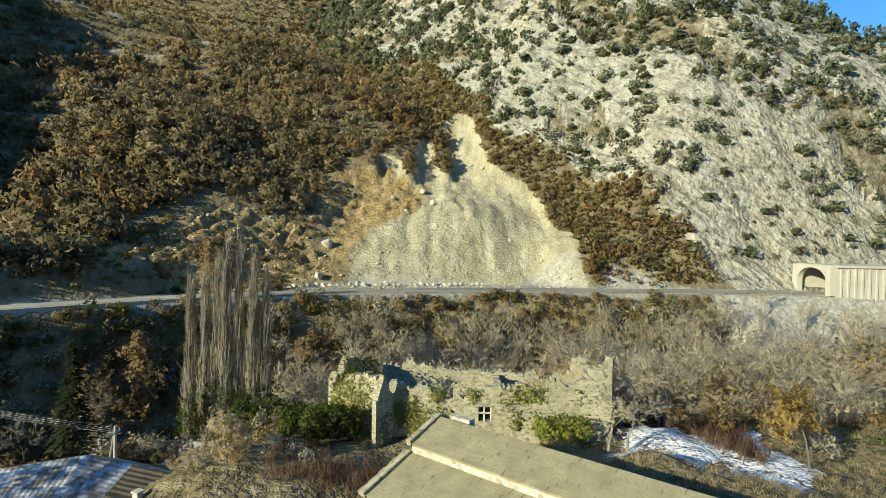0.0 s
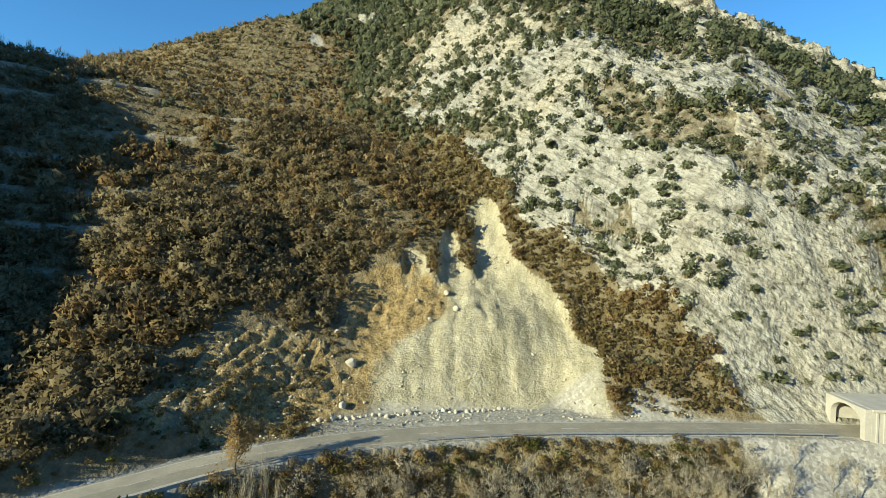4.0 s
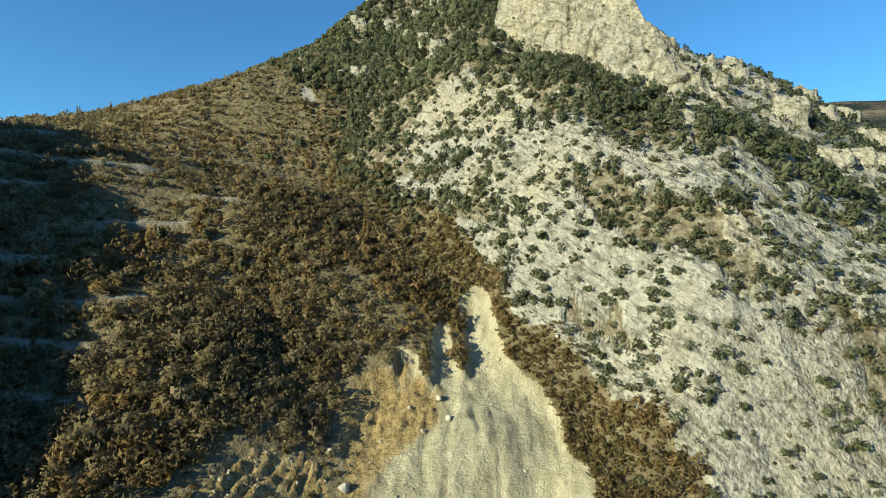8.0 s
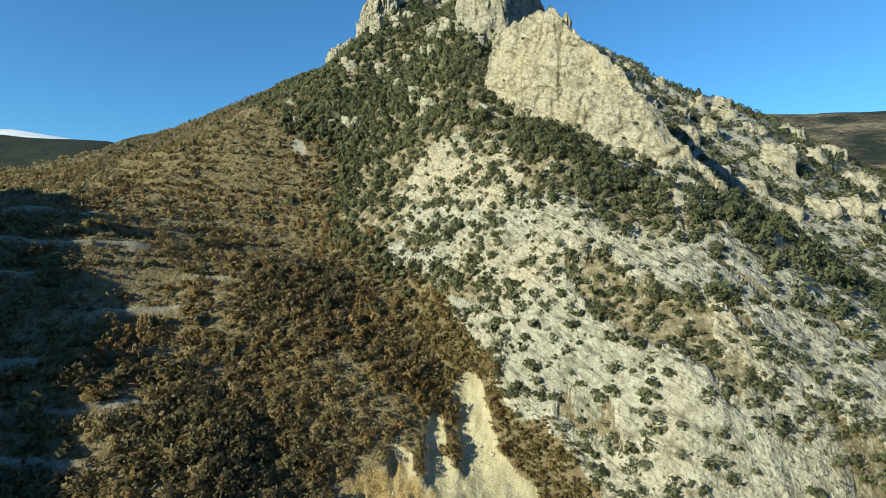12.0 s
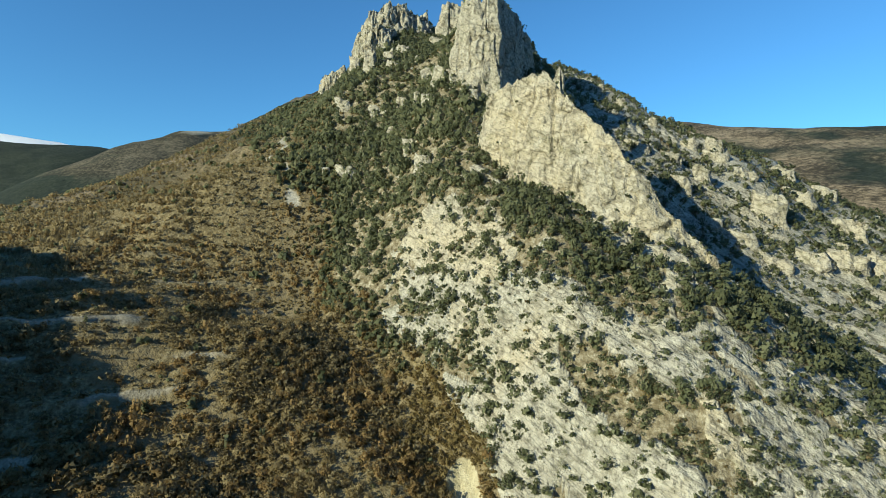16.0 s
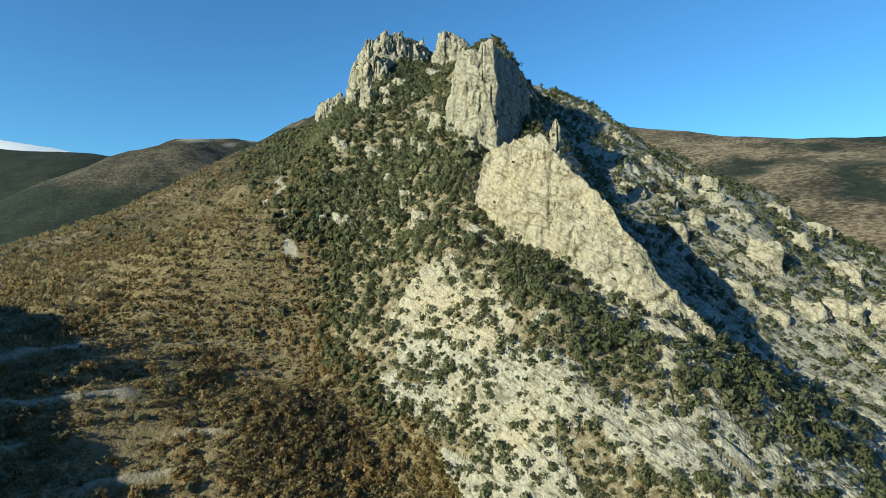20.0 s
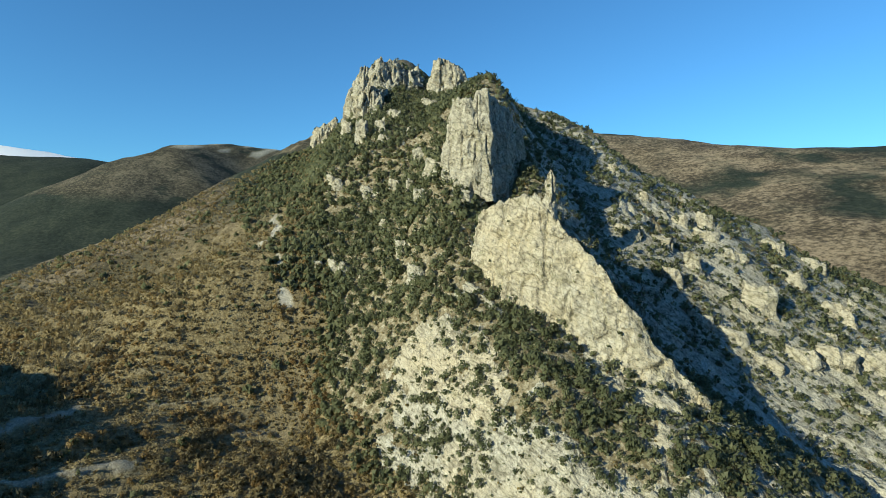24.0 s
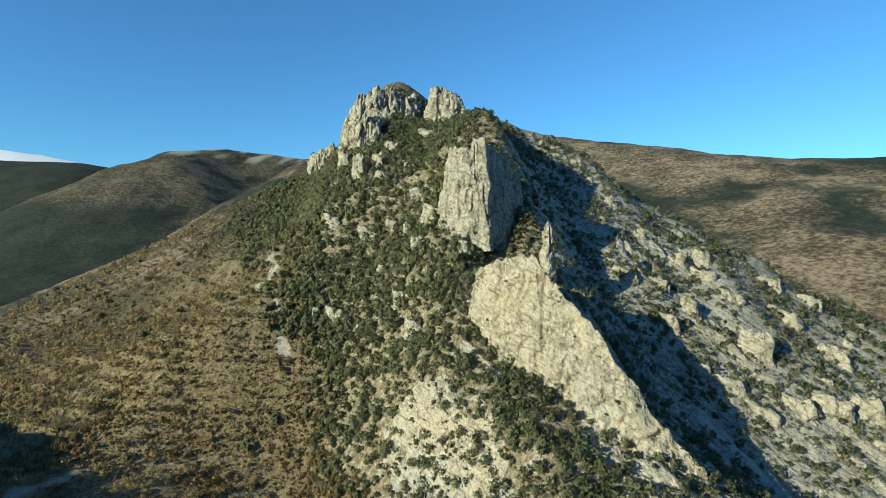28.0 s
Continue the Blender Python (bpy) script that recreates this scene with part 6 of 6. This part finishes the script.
def ruin_wall(name, p, q, z0, top, parent, holes=(), thick=0.7, cell=0.15, mat=None, seed=0, label=""):
    """A broken wall from p to q, as high as top(u), with holes (u0, u1, z0, z1) right through it."""
    p, q = np.array(p, float), np.array(q, float)
    n = np.linalg.norm(q - p)
    d = (q - p) / n
    side = np.array([-d[1], d[0]]) * thick / 2
    nu = int(n / cell)
    zmax = max(top(n * k / 40) for k in range(41)) + 0.6
    nz = int((zmax - z0) / cell)
    r = np.random.default_rng(seed)
    ragged = np.interp(np.arange(nu), np.arange(0, nu + 7, 4), r.normal(0, 0.2, len(np.arange(0, nu + 7, 4)))) + r.normal(0, 0.07, nu)
    full = np.zeros((nu, nz), bool)
    for i in range(nu):
        u = (i + 0.5) * n / nu
        for j in range(nz):
            z = z0 + (j + 0.5) * cell
            full[i, j] = z < top(u) + ragged[i] and not any(a < u < b and lo < z < hi for a, b, lo, hi in holes)
    pts, ids, faces = [], {}, []

    def vert(i, j, s):
        key = (i, j, s)
        if key not in ids:
            u, z = i * n / nu, z0 + j * cell
            w = 0.05 * noise.noise(Vector((u * 1.7, z * 1.7, s + seed)))
            x, y = p + d * u + side * s * (1 + w * 2)
            ids[key] = len(pts)
            pts.append((x, y, z + 0.06 * noise.noise(Vector((u * 2.3, z * 2.3, 5.0 + seed)))))
        return ids[key]
    for i in range(nu):
        for j in range(nz):
            if not full[i, j]:
                continue
            for s in (-1, 1):
                f = [vert(i, j, s), vert(i + 1, j, s), vert(i + 1, j + 1, s), vert(i, j + 1, s)]
                faces.append(f if s < 0 else f[::-1])
            for di, dj, a, b in ((-1, 0, (i, j + 1), (i, j)), (1, 0, (i + 1, j), (i + 1, j + 1)), (0, 1, (i + 1, j + 1), (i, j + 1)), (0, -1, (i, j), (i + 1, j))):
                ii, jj = i + di, j + dj
                if 0 <= ii < nu and 0 <= jj < nz and full[ii, jj]:
                    continue
                faces.append([vert(*a, -1), vert(*b, -1), vert(*b, 1), vert(*a, 1)][::-1])
    return part(name, mesh_from(name, np.array(pts), np.array(faces), mat or RUIN_STONE, smooth=False), parent, label)


def ivy_patch(parent, p, q, z0, z1, out, n, tint, seed, mat=None, label="bright green ivy on the wall"):
    """Ivy leaves over a stretch of wall, thicker in the middle."""
    r = np.random.default_rng(seed)
    u, v = r.beta(1.6, 1.6, n), r.beta(1.3, 1.8, n)
    p, q = np.array(p, float), np.array(q, float)
    d = (q - p) / np.linalg.norm(q - p)
    nrm = np.array([d[1], -d[0]])
    c = np.zeros((n, 3))
    c[:, :2] = p + (q - p) * u[:, None] + nrm * (out * r.random(n) * (1 - np.abs(u - 0.5) * 1.4))[:, None]
    c[:, 2] = z0 + (z1 - z0) * v
    e = np.concatenate([c, np.zeros_like(c)], 1)
    return part("ivy", cards_mesh("ivy", leaf_cards(r, e, n, 0.12, 0.13), mat or IVY, tint), parent, label)


def steps(u, knots):
    return float(np.interp(u, [k[0] for k in knots], [k[1] for k in knots]))


ruin = thing("ruined_house", "roofless stone house in ruins, partly covered with ivy", "ruin")
ruin_wall("front_wall", (-4.2, 43.4), (14.0, 43.0), 15.5, lambda u: steps(u, [(0, 24.2), (1.2, 24.0), (3.6, 23.9), (4.2, 23.0), (5.2, 22.9), (5.3, 24.2), (5.8, 24.3), (5.9, 23.1), (7.4, 23.2), (8.0, 24.1), (9.5, 24.0), (10.8, 24.5), (11.4, 24.4), (11.6, 23.6), (13.0, 23.7), (13.2, 24.6), (16.2, 24.9), (16.4, 25.6), (18.2, 26.2)]),
          ruin, holes=[(7.35, 8.35, 21.15, 22.4), (0.55, 0.95, 21.7, 22.5), (1.35, 1.65, 23.2, 23.6)], seed=1)
ruin_wall("back_wall", (-6.0, 55.0), (14.6, 54.6), 8.0, lambda u: steps(u, [(0, 23.0), (3, 23.2), (6, 22.7), (12, 22.4), (18, 22.2), (19.5, 22.4), (19.7, 23.8), (20.6, 24.2)]), ruin, seed=2)
ruin_wall("side_wall", (14.0, 43.4), (14.6, 54.4), 8.0, lambda u: steps(u, [(0, 26.2), (0.8, 26.2), (1.0, 25.4), (3.0, 25.2), (3.2, 23.6), (6, 23.4), (11, 23.8)]), ruin, seed=3, label="shaded end wall")
ruin_wall("gable_wall", (-5.15, 41.0), (-4.0, 42.7), 17.0, lambda u: float(np.interp(u, [0, 1.0, 2.1], [23.3, 24.9, 23.4])), ruin, thick=0.42, cell=0.1, seed=4, label="narrow pointed gable wall in shade")
ruin_wall("annex_wall", (-9.8, 47.4), (-4.6, 44.2), 15.5, lambda u: steps(u, [(0, 23.0), (1.2, 23.2), (3.0, 24.2), (4.2, 24.6), (6.1, 23.6)]), ruin, seed=5)
ruin_wall("annex_wall", (-9.8, 47.4), (-7.8, 55.0), 10.0, lambda u: steps(u, [(0, 23.0), (3.0, 24.4), (5.0, 24.0), (7.8, 23.0)]), ruin, seed=6)
ruin_wall("inner_wall", (5.2, 43.6), (5.6, 54.4), 12.0, lambda u: steps(u, [(0, 24.0), (1.0, 23.2), (6, 22.4), (10.8, 22.3)]), ruin, seed=7)
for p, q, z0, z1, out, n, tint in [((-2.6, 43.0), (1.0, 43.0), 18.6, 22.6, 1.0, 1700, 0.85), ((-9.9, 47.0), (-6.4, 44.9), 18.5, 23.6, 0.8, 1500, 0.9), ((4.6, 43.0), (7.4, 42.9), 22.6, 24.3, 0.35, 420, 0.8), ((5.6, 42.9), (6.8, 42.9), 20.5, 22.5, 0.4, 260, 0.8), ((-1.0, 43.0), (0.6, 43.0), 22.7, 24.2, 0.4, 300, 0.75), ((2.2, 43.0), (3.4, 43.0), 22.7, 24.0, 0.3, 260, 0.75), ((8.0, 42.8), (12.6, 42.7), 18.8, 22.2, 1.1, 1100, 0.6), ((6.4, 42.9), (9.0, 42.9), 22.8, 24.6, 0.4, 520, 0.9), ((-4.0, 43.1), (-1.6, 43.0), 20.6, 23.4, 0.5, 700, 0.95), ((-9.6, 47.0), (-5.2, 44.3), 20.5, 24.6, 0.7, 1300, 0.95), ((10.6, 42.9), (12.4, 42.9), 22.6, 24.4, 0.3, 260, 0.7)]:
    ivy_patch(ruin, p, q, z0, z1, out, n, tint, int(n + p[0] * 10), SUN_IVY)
ivy_patch(ruin, (-9.4, 50.0), (-5.6, 48.6), 22.6, 25.4, 1.6, 1100, 0.2, 77, label="dark ivy crown on the broken walls")
# dark leaves put on the gable's right face in place of shade
ivy_patch(ruin, (-3.7, 42.6), (-4.7, 40.9), 18.0, 22.6, 0.2, 300, 0.0, 78, HOLM, "dark leaves standing in for the gable's shade")
window = part("window", box_mesh("window", 1.26, 0.16, 0.18, DRESSED, 0.02), ruin, "carved stone cross window", pose(3.65, 43.02, 21.0))
for name, sx, sz, dx, dz in (("jamb", 0.14, 1.30, -0.56, 0.18), ("jamb", 0.14, 1.30, 0.56, 0.18), ("mullion", 0.12, 1.26, 0.0, 0.18), ("transom", 0.98, 0.11, 0.0, 0.82), ("lintel", 1.36, 0.20, 0.0, 1.46)):
    part(name, box_mesh(name, sx, 0.16, sz, DRESSED, 0.015), window, m=pose(dx, 0, dz))

# barn with a stepped stone-slab roof
barn = thing("barn", "long stone barn with a stepped roof of stone slabs", "building", at=(0, 32, 0), turn=math.degrees(math.atan2(-0.63, 0.77)))
LB = 20.0        # local x runs along the ridge, local y away from the eye side
z_r, z_e, z_l, z_b = 25.2, 24.3, 23.75, 22.6


def slope_roof(name, y0, za, y1, zb, x0, x1, parent, mat, thick=0.16):
    """A thick roof plane between two level lines."""
    v = [(x0, y0, za), (x1, y0, za), (x1, y1, zb), (x0, y1, zb)]
    v += [(x, y, z - thick) for x, y, z in v]
    f = [(0, 1, 2, 3), (7, 6, 5, 4), (0, 4, 5, 1), (1, 5, 6, 2), (2, 6, 7, 3), (3, 7, 4, 0)]
    bm = bmesh.new()
    vs = [bm.verts.new(c) for c in v]
    for q in f:
        bm.faces.new([vs[i] for i in q])
    bmesh.ops.recalc_face_normals(bm, faces=bm.faces[:])
    me = bpy.data.meshes.new(name)
    bm.to_mesh(me)
    bm.free()
    me.materials.append(mat)
    return part(name, me, parent)


upper = slope_roof("roof", 0.0, z_r, -2.5, z_e, 0, LB, barn, SLAB_STONE)
rear = slope_roof("roof", 0.02, z_r, 5.4, 22.3, 0, LB, barn, SLAB_STONE)
lower = slope_roof("roof", -2.45, z_l, -6.0, z_b, -0.6, LB, barn, SLAB_STONE)
part("step_wall", box_mesh("step_wall", LB, 0.3, 0.62, BARN_STONE), barn, m=pose(LB / 2, -2.32, z_l - 0.05))
part("body", box_mesh("body", LB - 0.2, 7.0, 4.0, BARN_STONE), barn, m=pose(LB / 2, 1.3, 18.4))
part("body", box_mesh("body", LB - 0.2, 3.2, 3.9, BARN_STONE), barn, m=pose(LB / 2, -4.0, 18.4))
for y0, za, y1, zb in ((0.1, z_r, -2.6, z_e), (-2.5, z_l, -6.1, z_b), (0.0, z_r, 5.5, 22.3)):
    n = math.hypot(y1 - y0, zb - za)
    part("parapet", box_mesh("parapet", 0.34, n, 0.36, RUIN_STONE, 0.03), barn, "weathered stone coping along the gable",
         pose(-0.12, (y0 + y1) / 2, (za + zb) / 2 - 0.16, math.degrees(math.atan2(zb - za, y1 - y0)) if y1 > y0 else math.degrees(math.atan2(za - zb, y0 - y1))))
r = np.random.default_rng(3)
part("chimney", box_mesh("chimney", 1.5, 0.6, 0.9, BARN_STONE, 0.04), barn, "low broad stone chimney", pose(1.2, 0.7, 24.4))

# tiled house with snow on its roof
house = thing("house", "low house with a tiled roof, partly snow-covered", "house", at=(-25.4, 37.7, 0), turn=-20)


def tiled_plane(name, corners, mat, parent, pitch=0.24, label=""):
    """A roof plane of curved tiles: corners ridge a, ridge b, eave b, eave a."""
    a, b, c, d = (np.array(p, float) for p in corners)
    nu = int(max(np.linalg.norm(b - a), np.linalg.norm(c - d)) / pitch) * 4
    nv = int(np.linalg.norm(d - a) / 0.36) * 2
    nrm = np.cross(b - a, d - a)
    nrm = nrm / np.linalg.norm(nrm) * (1 if nrm[2] > 0 else -1)
    u, v = np.meshgrid(np.linspace(0, 1, nu + 1), np.linspace(0, 1, nv + 1))
    P = (a * (1 - u[..., None]) + b * u[..., None]) * (1 - v[..., None]) + (d * (1 - u[..., None]) + c * u[..., None]) * v[..., None]
    wave = 0.055 * np.cos(u * nu * np.pi / 2) + 0.035 * ((v * nv) % 2)
    P = P + nrm * wave[..., None]
    return part(name, mesh_from(name, P.reshape(-1, 3), grid_faces(nu + 1, nv + 1), mat, smooth=False), parent, label)


zr, ze = 20.0, 17.3
tiled_plane("roof_tiles", [(4.4, 0.08, zr), (11.5, 0.2, zr), (12.5, -6, ze), (5.6, -6, ze)], TILE, house, label="weathered tan tiles in the sun")
tiled_plane("roof_tiles", [(0, 0, zr), (4.4, 0.08, zr), (5.6, -6, ze), (3.0, -6, ze)], SNOWY_TILE, house, label="tiles half covered with snow")
tiled_plane("roof_tiles", [(11.5, 0.2, zr), (0, 0, zr), (-2, 5, ze), (12.5, 5, ze)], SNOWY_TILE, house, label="tiles under thin snow")
tiled_plane("roof_tiles", [(0, 0, zr), (3.0, -6, ze), (-1.5, -11, ze - 0.6), (-5.5, -6.0, zr - 0.2)], SNOWY_TILE, house, label="snow-covered tiles in shade")
tiled_plane("roof_tiles", [(-5.5, -6.0, zr - 0.2), (-9.5, -3.0, ze), (-2, 5, ze), (0, 0, zr)], SNOWY_TILE, house)
part("body", box_mesh("body", 11.0, 9.6, 3.6, BARN_STONE), house, m=pose(6.4, -0.6, 13.4))
part("body", box_mesh("body", 6.0, 6.0, 3.4, BARN_STONE), house, m=pose(-1.2, -4.6, 13.4))
chim = part("chimney", box_mesh("chimney", 0.45, 0.45, 1.1, DRESSED, 0.03), house, "slim pale chimney", pose(7.6, -2.2, 18.6))
part("cap", box_mesh("cap", 0.6, 0.6, 0.1, DRESSED, 0.02), chim, m=pose(0, 0, 1.1))
shed = thing("shed", "small shed with a snow-covered metal roof", "shed", at=(-18.8, 42.0, 0), turn=-12)
slope_roof("roof", 1.6, 18.7, -1.8, 18.1, -2.6, 2.6, shed, SNOWY_TILE, 0.08)
part("body", box_mesh("body", 4.8, 3.0, 3.4, TIMBER), shed, m=pose(0, 0, 14.7))

pole = thing("power_pole", "concrete power pole with four wires", "pole", at=(-26.4, 42.6, 0))
part("shaft", mesh_from("shaft", *tubes([(0, 0, 13.0, 0.17, 0, 0, 20.4, 0.11)], 8), CONCRETE), pole)
part("strut", mesh_from("strut", *tubes([(-1.3, 0.2, 13.0, 0.13, -0.1, 0, 19.6, 0.10)], 8), TIMBER), pole, "leaning grey timber strut")
part("crossarm", box_mesh("crossarm", 0.1, 1.3, 0.1, STEEL), pole, m=pose(0, 0, 19.75))
for k in range(4):
    y = -0.55 + 0.37 * k
    part("insulator", mesh_from("insulator", *tubes([(0, y, 19.85, 0.05, 0, y, 20.02, 0.035)], 6), DRESSED), pole)
    pts = [(-60 * t, y + 12 * t * 0.2, 20.02 + 10.5 * t - 5.0 * t * (1 - t)) for t in np.linspace(0, 1, 25)]
    part("wire", mesh_from("wire", *tubes([(*a, 0.009, *b, 0.009) for a, b in zip(pts[:-1], pts[1:])], 4), WIRE), pole)


# hedges and bushes round the ruin
def bush(x, y, width, height, n, tint, mat, label, seed):
    r = np.random.default_rng(seed)
    e = thing("bush", label, "bush", "bushes round the ruin", (x, y, height_at(x, y) - 0.1))
    part("foliage", cards_mesh("foliage", spray(r, n, width, height, 0.2, 0.0, 0.75, shell=0.5), mat, tint), e)
    part("stem", mesh_from("stem", *tubes([(0, 0, 0, 0.06, 0.3 * r.normal(), 0.3 * r.normal(), height * 0.6, 0.02) for _ in range(5)], 4), BARK), e)


r = np.random.default_rng(12)
for k, (x, y) in enumerate([(-16.5, 43.5), (-15.0, 43.0), (-13.6, 43.6), (-12.2, 44.2), (-10.8, 44.6), (-9.4, 44.0), (-11.6, 41.2), (-9.8, 40.6), (-8.2, 41.0), (-7.2, 42.4), (-8.4, 43.0)]):
    # dark green hedge; its low tint also holds some of its shade
    bush(x, y, 2.4 + 0.5 * r.random(), 2.4 + 0.8 * r.random(), 620, 0.15 + 0.3 * r.random(), IVY, "dense evergreen bush overgrown with ivy", 600 + k)
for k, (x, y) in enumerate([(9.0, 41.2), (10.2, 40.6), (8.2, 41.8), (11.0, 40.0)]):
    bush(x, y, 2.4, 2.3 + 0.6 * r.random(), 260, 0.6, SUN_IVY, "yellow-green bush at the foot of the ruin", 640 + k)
for k, (x, y) in enumerate([(21.0, 45.0), (22.2, 44.2), (20.6, 43.4), (23.5, 43.0)]):
    bush(x, y, 2.3, 1.9, 420, 0.15, RUSSET, "reddish-brown bramble bush beside the snow", 660 + k)

# unseen spruces added beside the house to throw shade on its snowy roof
for k, (x, y, top) in enumerate([(-36.5, 24.8, 29.0), (-39.0, 26.2, 31.0), (-42.0, 28.4, 30.5), (-44.5, 30.6, 31.0)]):
    z = height_at(x, y)
    conifer(700 + k, top - z, (x, y, z - 0.1))


# ---- stone slabs of the barn roof ----
slab = box_mesh("slab", 0.626, 0.50, 0.015, SLAB_STONE, 0.004)
r = np.random.default_rng(17)
for roof, y0, za, y1, zb, x0, rows in ((upper, 0.0, z_r, -2.5, z_e, 0.25, 7), (lower, -2.5, z_l, -6.0, z_b, -0.3, 9)):
    tilt = math.degrees(math.atan2(za - zb, y0 - y1))
    cols = min(int((LB - x0) / 0.62), 300 // rows)
    for j in range(rows):
        v = (j + 0.6) / rows
        for i in range(cols):
            part("slab", slab, roof, m=pose(x0 + 0.62 * (i + 0.5 * (j % 2)) + 0.02 * r.normal(), y0 + (y1 - y0) * v, za + (zb - za) * v + 0.012 + 0.004 * r.random(), tilt - 1.0 + 0.12 * r.normal(), 0.12 * r.normal(), 0.3 * r.normal()))
